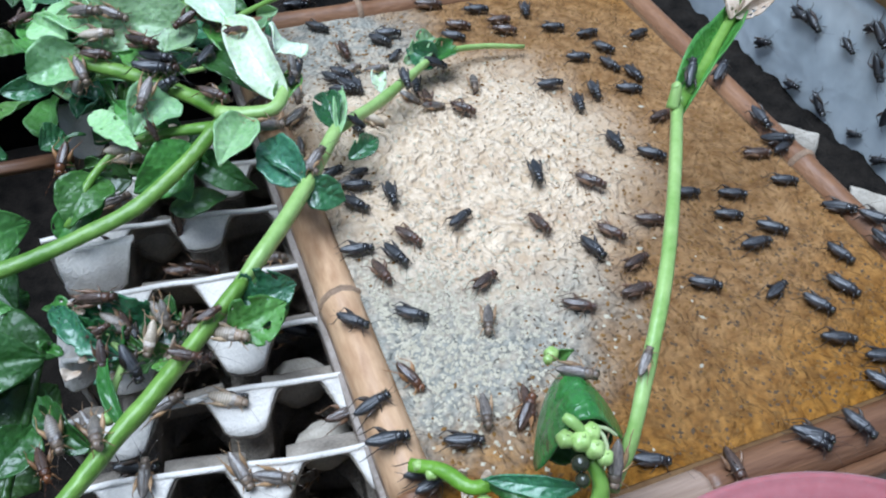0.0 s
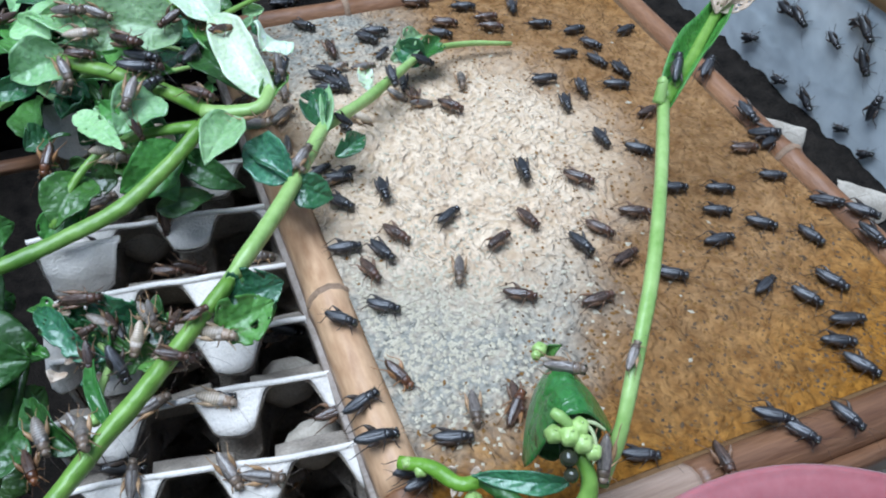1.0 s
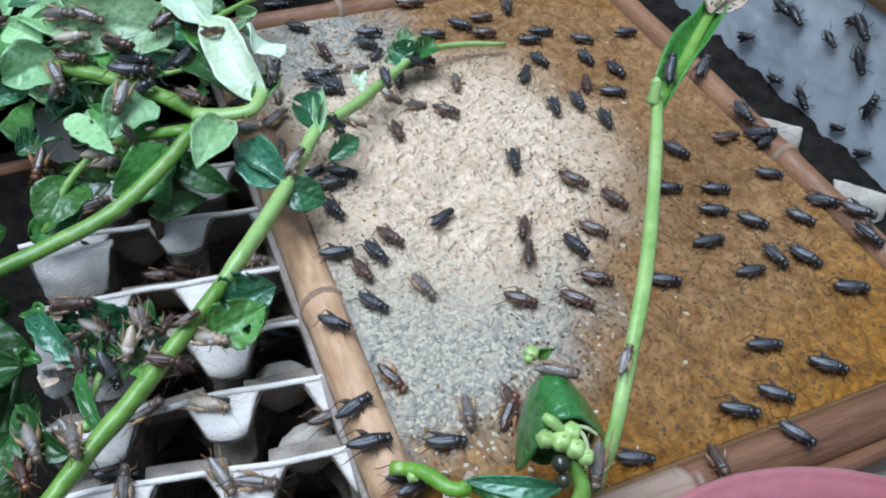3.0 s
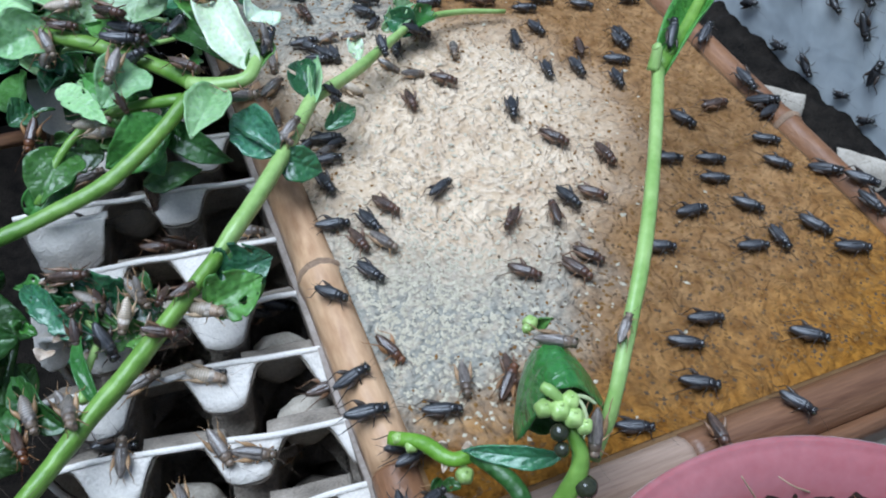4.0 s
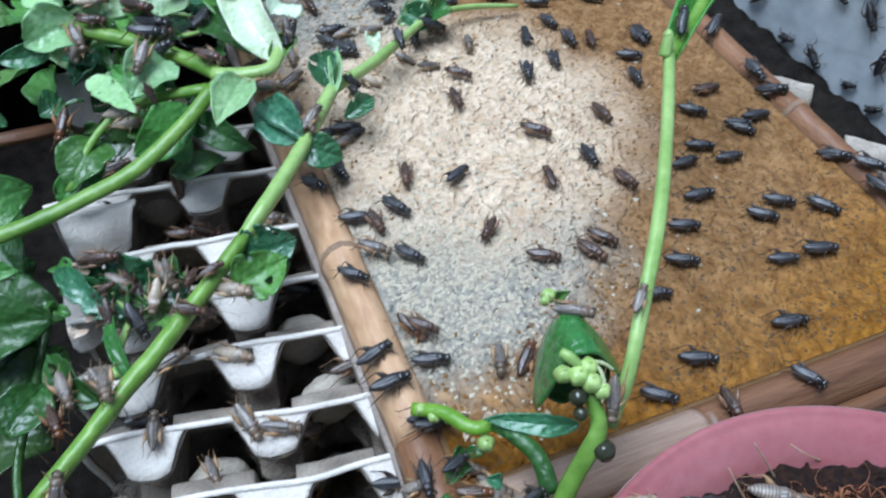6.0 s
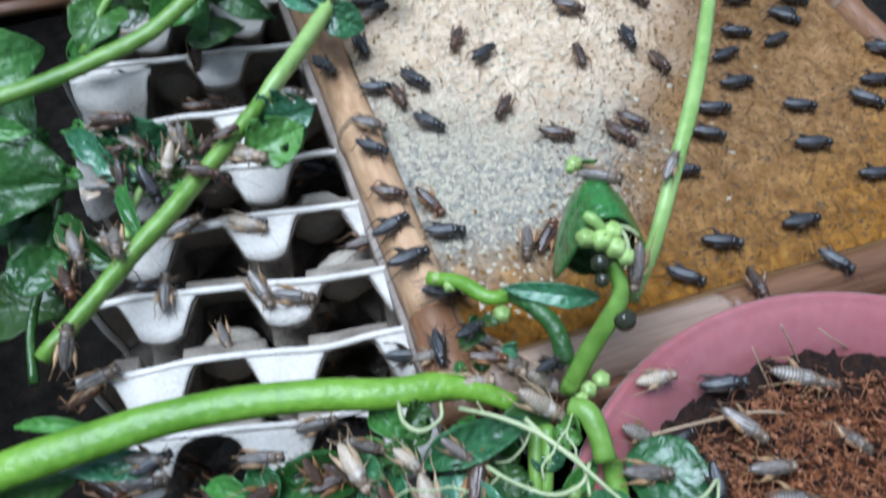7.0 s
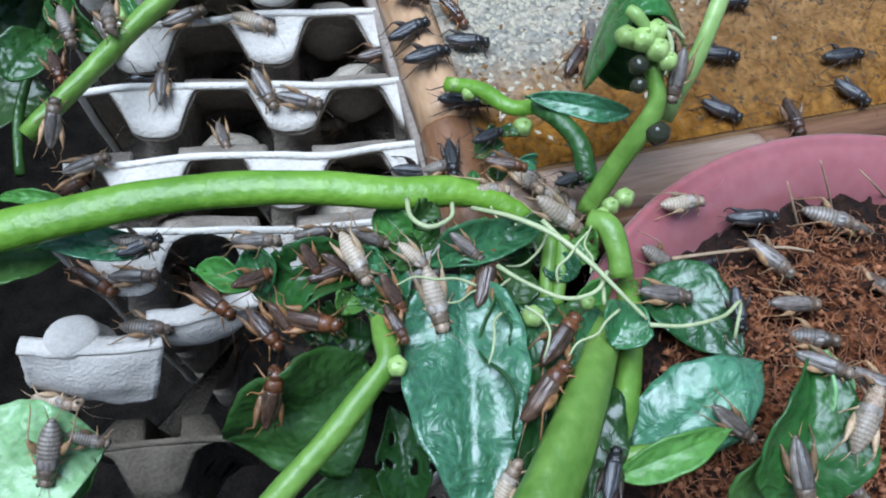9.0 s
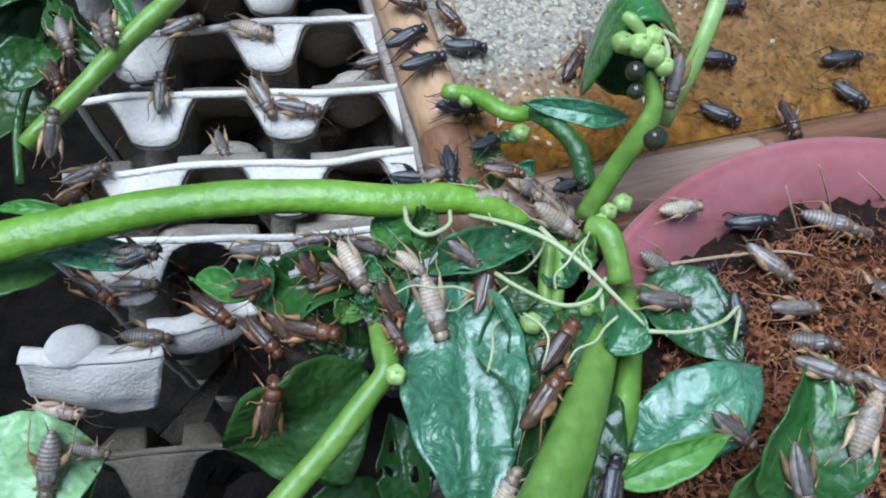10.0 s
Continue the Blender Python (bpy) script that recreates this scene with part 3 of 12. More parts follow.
def tray_piece(tl, tr, br, bl, bulge, label, post=None, radius=0.0, ledge=0.006, seed=0, round_end=0.35, n=24, mat=M_CARTON):
    """A torn piece of egg tray: bulging side wall with a rounded lower edge, a ledge behind its top, one domed post if given."""
    tl, tr, br, bl = Vector(tl), Vector(tr), Vector(br), Vector(bl)
    out = (tr - tl).cross(bl - tl).normalized()
    out = -out if out.y > 0 else out
    piece = thing("egg_tray_piece", (tl + tr) / 2, label, "egg tray", "torn pieces of egg tray")

    def rub(p, amp=0.0011):
        return p + Vector((noise.noise(p * 90 + Vector((seed, 0, 0))), noise.noise(p * 90 + Vector((0, seed, 5))), noise.noise(p * 90 + Vector((9, 0, seed))))) * amp

    face, back = bmesh.new(), bmesh.new()
    g, h = [], []
    for i in range(n + 1):
        u = i / n
        reach = 1 - round_end * abs(2 * u - 1) ** 3 + 0.05 * noise.noise(Vector((u * 5, seed, 1)))
        g.append([face.verts.new(rub(tl.lerp(tr, u).lerp(bl.lerp(br, u), j / n * reach) + out * bulge * math.sin(math.pi * (0.12 + 0.75 * j / n)) * math.sin(math.pi * (0.15 + 0.7 * u)))) for j in range(n + 1)])
        top = tl.lerp(tr, u) + out * bulge * math.sin(math.pi * 0.12) * math.sin(math.pi * (0.15 + 0.7 * u))
        h.append([back.verts.new(rub(top - out * (ledge * q) + Vector((0, 0, 0.0007 * math.sin(q * 3))))) for q in (0, 0.3, 0.7, 1.0)])
    for i in range(n):
        for j in range(n):
            face.faces.new((g[i][j], g[i + 1][j], g[i + 1][j + 1], g[i][j + 1]))
        for j in range(3):
            back.faces.new((h[i][j], h[i + 1][j], h[i + 1][j + 1], h[i][j + 1]))
    for b, pname, thick in ((face, "side_wall", 0.0021), (back, "rim", 0.0023)):
        bmesh.ops.recalc_face_normals(b, faces=b.faces)
        bmesh.ops.solidify(b, geom=b.faces[:], thickness=thick)
        part(pname, b, mat, piece)
    if post:
        b = bmesh.new()
        rings = []
        for r, z in ((0.0, 1.0), (0.45, 0.97), (0.72, 0.88), (0.84, 0.68), (0.86, 0.4), (0.97, 0.0), (1.1, -0.5)):
            rings.append([b.verts.new(rub(Vector(post) + Vector((radius * max(r, 0.02) * math.cos(a * math.pi / 12), radius * max(r, 0.02) * 0.8 * math.sin(a * math.pi / 12), radius * 0.85 * z)))) for a in range(24)])
        for r0, r1 in zip(rings, rings[1:]):
            for k in range(24):
                b.faces.new((r0[k], r0[(k + 1) % 24], r1[(k + 1) % 24], r1[k]))
        b.faces.new(rings[0])
        bmesh.ops.recalc_face_normals(b, faces=b.faces)
        part("post", b, M_CARTON, piece, "rounded pulp post")
    return piece


tray_piece((-0.1765, -0.0073, -0.052), (-0.1266, -0.0169, -0.05), (-0.137, -0.0264, -0.08), (-0.1815, -0.0091, -0.080), 0.006, "torn piece of pale pulp egg tray with one rounded post", (-0.1575, -0.0055, -0.0565), 0.0118, seed=1, round_end=0.12)
tray_piece((-0.1302, -0.0104, -0.046), (-0.0899, -0.0132, -0.04), (-0.1061, -0.0144, -0.062), (-0.1301, -0.0098, -0.062), 0.004, "thin torn strip of pale pulp egg tray in the gap", seed=8, round_end=0.15)
tray_piece((-0.1226, 0.3149, 0.005), (-0.0990, 0.3088, 0.008), (-0.1009, 0.2944, -0.02), (-0.1240, 0.2967, -0.02), 0.004, "grey torn egg tray corner under the vine pile", seed=2)
tray_piece((-0.1372, 0.1616, -0.012), (-0.1230, 0.1607, -0.012), (-0.1277, 0.1552, -0.045), (-0.1417, 0.1517, -0.045), 0.004, "grey torn egg tray corner under chewed leaves", seed=6, round_end=0.15)
tray_piece((-0.1350, 0.2165, -0.012), (-0.0972, 0.2126, -0.012), (-0.1071, 0.2047, -0.04), (-0.1336, 0.2079, -0.04), 0.005, "grey torn egg tray side lying against the trays", seed=7, round_end=0.2)
tray_piece((0.306, 0.197, -0.012), (0.326, 0.176, -0.012), (0.320, 0.168, -0.03), (0.302, 0.187, -0.03), 0.004, "pale egg tray corner sticking out of the dark gap", seed=3, mat=M_CARTON_BEIGE)
tray_piece((0.314, 0.130, -0.014), (0.336, 0.108, -0.014), (0.330, 0.100, -0.032), (0.310, 0.120, -0.032), 0.004, "pale egg tray corner sticking out of the dark gap", seed=4, mat=M_CARTON_BEIGE)
tray_piece((0.1846, -0.0141, -0.0340), (0.2849, -0.0206, -0.0340), (0.2889, -0.0506, -0.06), (0.1886, -0.0441, -0.06), 0.003, "beige egg tray edge between the board and the basin", seed=5, round_end=0.1, mat=M_CARTON_BEIGE)
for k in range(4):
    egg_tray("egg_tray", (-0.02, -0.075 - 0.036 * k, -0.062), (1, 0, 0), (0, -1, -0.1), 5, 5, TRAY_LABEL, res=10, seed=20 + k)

stick = thing("wooden_strip", (-0.145, 0.304, -0.022), "old brown wooden strip lying on the trays under the vines", "wooden strip")
strip_bm = box((-0.2, 0.298, -0.026), (-0.122, 0.306, -0.02), 0.001)
part("strip", strip_bm, M_BAMBOO_RED, stick)

# ---- feeding board: panel with bamboo strips round it ----
BX, BY = 0.275, 0.375
board = thing("feeding_board", (0.137, 0.187, -0.014), "wooden feeding board framed with split bamboo, resting on egg trays", "feeding board")
part("panel", box((-0.012, -0.012, -0.007), (BX + 0.01, BY + 0.01, -0.003), 0.0005), M_PLY, board)


def half_cane(a, b, width, height, z, name, mat, nodes=(), parent=board, n=40, label="", bow=0.0):
    """A split bamboo strip: flat below, rounded above, from a to b in the plan, with node rings at the given fractions."""
    a, b = Vector((*a, z)), Vector((*b, z))
    d = (b - a).normalized()
    s = Vector((-d.y, d.x, 0))
    bm = bmesh.new()
    rings = []
    prof = [(-0.5, -1.0), (-0.5, -0.15), (-0.42, 0.35), (-0.25, 0.78), (0, 1.0), (0.25, 0.78), (0.42, 0.35), (0.5, -0.15), (0.5, -1.0)]
    for k in range(n + 1):
        u = k / n
        c = a + (b - a) * u + s * bow * math.sin(math.pi * u)
        swell = 1 + sum(0.09 * math.exp(-((u - f) / 0.012) ** 2) for f in nodes) + 0.03 * noise.noise(c * 40)
        rings.append([bm.verts.new(c + s * (p * width * swell) + Vector((0, 0, height * (q + 1) / 2 * (swell if q > 0 else 1)))) for p, q in prof])
    for r0, r1 in zip(rings, rings[1:]):
        for j in range(len(prof)):
            bm.faces.new((r0[j], r0[(j + 1) % len(prof)], r1[(j + 1) % len(prof)], r1[j]))
    bm.faces.new(rings[0][::-1])
    bm.faces.new(rings[-1])
    bmesh.ops.recalc_face_normals(bm, faces=bm.faces)
    strip = part(name, bm, mat, parent, label)
    for f in nodes:
        c = a + (b - a) * f + s * bow * math.sin(math.pi * f)
        ring = bmesh.new()
        rows = []
        for e, lift in ((-0.0022, 0.0), (-0.0008, 0.0009), (0.0008, 0.0009), (0.0022, 0.0)):
            rows.append([ring.verts.new(c + d * e + s * (p * (width * 1.07 + 2 * lift)) + Vector((0, 0, height * (q + 1) / 2 * 1.07 + lift))) for p, q in prof[1:-1]])
        for r0, r1 in zip(rows, rows[1:]):
            for j in range(len(prof) - 3):
                ring.faces.new((r0[j], r0[j + 1], r1[j + 1], r1[j]))
        part("node", ring, M_NODE, strip, "dark bamboo node ring")
    return strip


half_cane((-0.009, 0.028), (-0.007, BY + 0.005), 0.02, 0.017, -0.014, "side_strip", M_BAMBOO, (0.3,), label="pale split bamboo strip with dark nodes")
half_cane((-0.012, -0.02), (-0.009, 0.027), 0.021, 0.015, -0.014, "side_strip", M_BAMBOO_TAN, label="brown bamboo strip end")
half_cane((0.0, -0.011), (0.104, -0.0115), 0.021, 0.0175, -0.014, "front_strip", M_BAMBOO_GREY, (), label="greyish split bamboo strip, paler for its sheen")
half_cane((0.1045, -0.011), (BX + 0.02, -0.011), 0.021, 0.018, -0.014, "front_strip", M_BAMBOO_RED, (), label="reddish-brown split bamboo strip")
half_cane((BX + 0.009, 0.0), (BX + 0.013, BY), 0.018, 0.018, -0.014, "side_strip", M_BAMBOO_TAN, (0.4,), label="brown split bamboo strip")
half_cane((-0.016, BY + 0.006), (BX + 0.022, BY + 0.012), 0.018, 0.018, -0.014, "back_strip", M_BAMBOO_TAN, (0.3, 0.72), label="brown split bamboo strip")

part("side_rail", box((-0.0205, -0.018, -0.0285), (-0.0135, BY, -0.0135), 0.0012), M_RAIL, board, "grey-brown wooden rail")
part("front_rail", box((-0.01, -0.0285, -0.03), (BX + 0.03, -0.022, -0.007), 0.001), M_BAMBOO_RED, board, "dark brown wooden rail")

# feed spread on the board
def feed_height(x, y):
    heap = math.exp(-(((x - 0.09) / 0.085) ** 2 + ((y - 0.2) / 0.11) ** 2) ** 1.3)
    n1 = noise.noise(Vector((x * 95, y * 95, 0.3)))
    n2 = 0.45 - noise.voronoi(Vector((x * 230 + n1 * 0.5, y * 270 - n1 * 0.5, 1.7)))[0][0]
    n3 = noise.noise(Vector((x * 430, y * 430, 4.1)))
    n0 = noise.noise(Vector((x * 30, y * 30, 7.0)))
    return -0.0022 + 0.0045 * heap + 0.0007 * n0 + (0.0004 + 0.0012 * heap) * n1 + (0.0003 + 0.0042 * heap) * n2 + (0.0003 + 0.0006 * heap) * n3


bm = bmesh.new()
NX, NY = 250, 340
grid = [[bm.verts.new((BX * i / NX, BY * j / NY, feed_height(BX * i / NX, BY * j / NY))) for j in range(NY + 1)] for i in range(NX + 1)]
for i in range(NX):
    for j in range(NY):
        bm.faces.new((grid[i][j], grid[i + 1][j], grid[i + 1][j + 1], grid[i][j + 1]))
feed = tagged(part("feed", bm, M_FEED), "cream and yellow-brown powdered feed mash spread on the board", "feed", kind="stuff")


def crumbs(name, count, material, label, where, rmin, rmax, seed):
    """Loose crumbs on the feed, one joined mesh."""
    rnd = random.Random(seed)
    verts, faces = [], []
    tries = 0
    while len(verts) < count * 6 and tries < count * 20:
        tries += 1
        x, y = rnd.uniform(0.004, BX - 0.004), rnd.uniform(0.004, BY - 0.004)
        if rnd.random() > where(x, y):
            continue
        r = rnd.uniform(rmin, rmax)
        z = feed_height(x, y) + r * 0.05
        a = rnd.uniform(0, 3.14)
        l = r * rnd.uniform(1, 1.9)
        ca, sa = math.cos(a), math.sin(a)
        k = len(verts)
        verts += [(x + l * ca, y + l * sa, z), (x - r * sa, y + r * ca, z), (x - l * ca, y - l * sa, z), (x + r * sa, y - r * ca, z), (x, y, z + r * 0.42), (x, y, z - r * 0.4)]
        faces += [(k, k + 1, k + 4), (k + 1, k + 2, k + 4), (k + 2, k + 3, k + 4), (k + 3, k, k + 4), (k + 1, k, k + 5), (k + 2, k + 1, k + 5), (k + 3, k + 2, k + 5), (k, k + 3, k + 5)]
    me = bpy.data.meshes.new(name)
    me.from_pydata(verts, [], faces)
    me.materials.append(material)
    return tagged(new(name, me), label, "feed crumbs", kind="stuff")


def near(cx, cy, rx, ry):
    return lambda x, y: math.exp(-(((x - cx) / rx) ** 2 + ((y - cy) / ry) ** 2))


heap_w, grey_w = near(0.09, 0.2, 0.07, 0.09), near(0.02, 0.1, 0.05, 0.045)
crumbs("feed_crumbs", 350, M_GRAIN, "cream feed crumbs heaped on the board", heap_w, 0.0006, 0.0016, 1)
crumbs("feed_crumbs", 1600, M_GRAIN, "pale feed crumbs scattered over grey dust", grey_w, 0.0006, 0.0013, 2)
crumbs("feed_crumbs", 2600, M_GRAIN_OCHRE, "yellow-brown feed crumbs on the board", lambda x, y: max(0, 0.8 - heap_w(x, y) - grey_w(x, y)), 0.0005, 0.0012, 3)
crumbs("droppings", 800, M_BITE, "dark insect droppings scattered on the feed", lambda x, y: max(0.0, min(0.7, 1.1 * near(0.19, 0.04, 0.12, 0.085)(x, y) - 0.12)), 0.0004, 0.0011, 4)

# ---- pink basin with coconut coir ----
BOWL = Vector((0.097, -0.1405, 0.0))
BOWL_R = 0.12


def lathe(profile, centre, segs=96, wob=0.0):
    bm = bmesh.new()
    rings = []
    for r, z in profile:
        rings.append([bm.verts.new(centre + Vector((r * math.cos(2 * math.pi * k / segs), r * math.sin(2 * math.pi * k / segs), z))) for k in range(segs)])
    for r0, r1 in zip(rings, rings[1:]):
        for k in range(segs):
            bm.faces.new((r0[k], r0[(k + 1) % segs], r1[(k + 1) % segs], r1[k]))
    bmesh.ops.recalc_face_normals(bm, faces=bm.faces)
    return bm


basin = thing("basin", (BOWL.x, BOWL.y, -0.06), "pink plastic basin with a rounded rim, filled with coir", "basin")
R = BOWL_R
part("body", lathe([(R - 0.003, 0.009), (R - 0.006, 0.002), (R - 0.016, -0.045), (R - 0.022, -0.06), (0.0005, -0.06), (0.0005, -0.057), (R - 0.04, -0.057), (R - 0.036, -0.04), (R - 0.0295, -0.0175)], BOWL), M_BOWL, basin)
part("rim", lathe([(R - 0.0295, -0.0175), (R - 0.0265, -0.0085), (R - 0.0215, 0.0015), (R - 0.0155, 0.0095), (R - 0.0095, 0.0150), (R - 0.0050, 0.0176), (R - 0.0030, 0.0180), (R - 0.0022, 0.0190), (R - 0.0006, 0.0193), (R + 0.0008, 0.0184), (R + 0.0014, 0.0160), (R + 0.0014, 0.0105), (R + 0.0004, 0.0070), (R - 0.003, 0.009)], BOWL), M_BOWL, basin, "thin rolled lip and sloping wall")
bm = bmesh.new()
rings = []
for i in range(91):
    r = (R - 0.0145) * i / 90
    rings.append([bm.verts.new(BOWL + Vector((r * math.cos(2 * math.pi * k / 220), r * math.sin(2 * math.pi * k / 220), 0))) for k in range(220)])
for r0, r1 in zip(rings, rings[1:]):
    for k in range(220):
        bm.faces.new((r0[k], r0[(k + 1) % 220], r1[(k + 1) % 220], r1[k]))
def coir_top(x, y):
    q = math.hypot(x - BOWL.x, y - BOWL.y) / R
    calm = 1 - 0.72 * max(0.0, min(1.0, (q - 0.62) / 0.22))
    p = Vector((x, y, 0))
    return 0.003 + 0.007 * (1 - q ** 3) + calm * (0.013 * noise.noise(p * 34) + 0.009 * noise.noise(p * 95)) + (0.3 + 0.7 * calm) * (0.009 * noise.noise(p * 190) + 0.005 * noise.noise(p * 430))


for v in bm.verts:
    v.co.z = coir_top(v.co.x, v.co.y)
bmesh.ops.remove_doubles(bm, verts=bm.verts, dist=1e-5)
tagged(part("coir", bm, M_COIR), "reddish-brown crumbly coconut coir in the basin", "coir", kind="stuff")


rnd = random.Random(5)
bm = bmesh.new()
for k in range(5200):
    a, q = rnd.uniform(0, 6.283), math.sqrt(rnd.random()) * (R - 0.03)
    x, y = BOWL.x + q * math.cos(a), BOWL.y + q * math.sin(a)
    z = coir_top(x, y) + rnd.uniform(0, 0.002)
    h, l = rnd.uniform(0, 6.283), rnd.choice((0.003, 0.005, 0.007, 0.011)) * rnd.uniform(0.6, 1.2)
    d = Vector((math.cos(h), math.sin(h), rnd.uniform(-0.1, 0.6))) * l
    bow = Vector((-math.sin(h), math.cos(h), rnd.uniform(0, 0.8))) * (l * rnd.uniform(-0.35, 0.35))
    c = Vector((x, y, z))
    tube([c, c + d * 0.35 + bow, c + d * 0.7 + bow * 1.1, c + d], [0.00026, 0.0002, 0.00012], 6, 3, bm)
for k in range(2600):
    a, q = rnd.uniform(0, 6.283), math.sqrt(rnd.random()) * (R - 0.03)
    x, y = BOWL.x + q * math.cos(a), BOWL.y + q * math.sin(a)
    c, r = Vector((x, y, coir_top(x, y) + rnd.uniform(-0.001, 0.002))), rnd.uniform(0.0005, 0.0017)
    tips = [bm.verts.new(c + Vector(d) * r * rnd.uniform(0.6, 1.3)) for d in ((1, 0, 0), (0, 1, 0), (-1, 0, 0), (0, -1, 0), (0, 0, 1), (0, 0, -1))]
    for i, j, k2 in ((0, 1, 4), (1, 2, 4), (2, 3, 4), (3, 0, 4), (1, 0, 5), (2, 1, 5), (3, 2, 5), (0, 3, 5)):
        bm.faces.new((tips[i], tips[j], tips[k2]))
tagged(part("coir_fibres", bm, M_FIBRE), "loose brown coir fibres", "coir fibre", kind="stuff")

# ---- vine cuttings: stems, leaves, berries ----
vine_a = thing("vine_cutting", (0.0462, -0.0232, 0.0200), "long upright green vine stem with a rolled leaf and dry flower", "vine", "vine cuttings laid over the bin")
part("stem", tube([(0.0519, -0.0101, 0.0300), (0.0581, -0.0034, 0.0520), (0.0707, 0.0134, 0.0660), (0.0886, 0.0357, 0.0740), (0.1079, 0.0619, 0.0780), (0.1332, 0.0970, 0.0770), (0.1605, 0.1360, 0.0740)], [0.0028, 0.0028, 0.0029, 0.0029, 0.0028, 0.0030], segs=12, ridge=0.08, wobble=0.12), M_STEM_PALE, vine_a, "pale smooth stem")
part("stem_stub", tube([(0.1551, 0.1329, 0.0760), (0.1577, 0.1370, 0.0840), (0.1567, 0.1378, 0.0860)], [0.0030, 0.0022], segs=10, wobble=0.12), M_STEM_PALE, vine_a)
part("stem", tube([(0.1605, 0.1360, 0.0740), (0.1826, 0.1510, 0.0800), (0.2085, 0.1717, 0.0880), (0.2218, 0.1808, 0.0950)], [0.0035, 0.0030, 0.0025], segs=10, ridge=0.08, wobble=0.12), M_STEM, vine_a)
part("leaf", leaf_mesh((0.1590, 0.1313, 0.0720), (0.2341, 0.1886, 0.0900), 0.0158, seed=1, facing=(-0.75, -0.45, 0.45), cup=0.8, arch=0.03, ripple=0.05), M_LEAF, vine_a, "rolled green leaf")
part("leaf", leaf_mesh((0.2144, 0.1741, 0.0920), (0.2357, 0.1727, 0.1000), 0.0085, seed=2, facing=(0, -0.7, 0.7), cup=0.5, chew=0.1), M_DRY, vine_a, "dry papery flower")
part("leaf", leaf_mesh((0.2113, 0.1723, 0.0920), (0.2109, 0.1903, 0.1000), 0.0078, seed=3, facing=(0, -0.7, 0.7), cup=0.5, chew=0.1), M_DRY, vine_a, "dry papery flower")
part("leaf", leaf_mesh((0.2144, 0.1741, 0.0920), (0.2304, 0.1897, 0.1000), 0.0085, seed=4, facing=(0, -0.7, 0.7), cup=0.4), M_DRY, vine_a, "dry papery flower")
vine_b = thing("vine_cutting", (-0.0887, 0.1166, 0.0000), "green vine stem with chewed wet leaves lying over board and trays", "vine", "vine cuttings laid over the bin")
part("stem", tube([(0.1674, 0.2979, 0.0060), (0.1351, 0.3004, 0.0100), (0.1042, 0.2930, 0.0140), (0.0710, 0.2647, 0.0200), (0.0461, 0.2426, 0.0240), (0.0166, 0.2198, 0.0300)], [0.0015, 0.0020, 0.0025, 0.0033, 0.0037], segs=10, ridge=0.08, wobble=0.12), M_STEM_PALE, vine_b)
part("stem", tube([(0.0173, 0.2220, 0.0300), (0.0038, 0.2019, 0.0310), (-0.0122, 0.1793, 0.0300), (-0.0293, 0.1590, 0.0280), (-0.0421, 0.1455, 0.0260), (-0.0540, 0.1362, 0.0200)], [0.0038, 0.0038, 0.0039, 0.0039, 0.0038], segs=10, ridge=0.08, wobble=0.12), M_STEM_PALE, vine_b, "pale thick stem")
part("stem", tube([(-0.0521, 0.1373, 0.0210), (-0.0699, 0.1217, 0.0170), (-0.0875, 0.1066, 0.0130), (-0.1013, 0.0948, 0.0100), (-0.1153, 0.0842, 0.0070), (-0.1335, 0.0685, 0.0030), (-0.1563, 0.0518, -0.0040)], [0.0036, 0.0039, 0.0041, 0.0039, 0.0034], segs=10, ridge=0.08, wobble=0.12), M_STEM, vine_b, "thick green stem")
part("leaf", leaf_mesh((-0.0112, 0.1822, 0.0320), (-0.0261, 0.2135, 0.0340), 0.0232, seed=5, facing=(-0.25, -0.75, 0.75), cup=0.25, arch=0.1), M_LEAF_BLUISH, vine_b)
part("leaf", leaf_mesh((-0.0111, 0.1801, 0.0300), (-0.0274, 0.2105, 0.0300), 0.0155, seed=6, facing=(-0.25, -0.75, 0.75), cup=0.2, roll=50), M_LEAF_WET, vine_b)
part("leaf", leaf_mesh((-0.0116, 0.1825, 0.0280), (0.0066, 0.1755, 0.0200), 0.0181, seed=7, facing=(-0.25, -0.75, 0.75), cup=0.15), M_LEAF_WET, vine_b)
part("leaf", leaf_mesh((-0.0556, 0.1331, 0.0120), (-0.0299, 0.1316, 0.0180), 0.0271, seed=8, facing=(-0.25, -0.75, 0.75), cup=0.2, chew=0.12, ripple=0.12), M_LEAF_WET, vine_b, "chewed wet leaf")
part("leaf", leaf_mesh((-0.0478, 0.1194, 0.0040), (-0.0411, 0.1485, 0.0100), 0.0228, seed=9, facing=(-0.25, -0.75, 0.75), cup=-0.1, ripple=0.1), M_LEAF, vine_b)
part("leaf", leaf_mesh((-0.1095, 0.1277, 0.0000), (-0.1352, 0.1665, 0.0000), 0.0133, seed=10, ripple=0.32, facing=(-0.25, -0.75, 0.75), cup=0.35, chew=0.1), M_LEAF_WET, vine_b)
part("leaf", leaf_mesh((-0.1121, 0.1356, 0.0000), (-0.1241, 0.1492, 0.0100), 0.0154, seed=11, ripple=0.32, facing=(-0.25, -0.75, 0.75), cup=0.2, chew=0.15), M_LEAF_WET, vine_b)
part("leaf", leaf_mesh((-0.1276, 0.0928, -0.0100), (-0.1459, 0.1257, -0.0100), 0.0156, seed=12, facing=(-0.25, -0.75, 0.75), cup=0.3, chew=0.15), M_LEAF_DARK, vine_b)
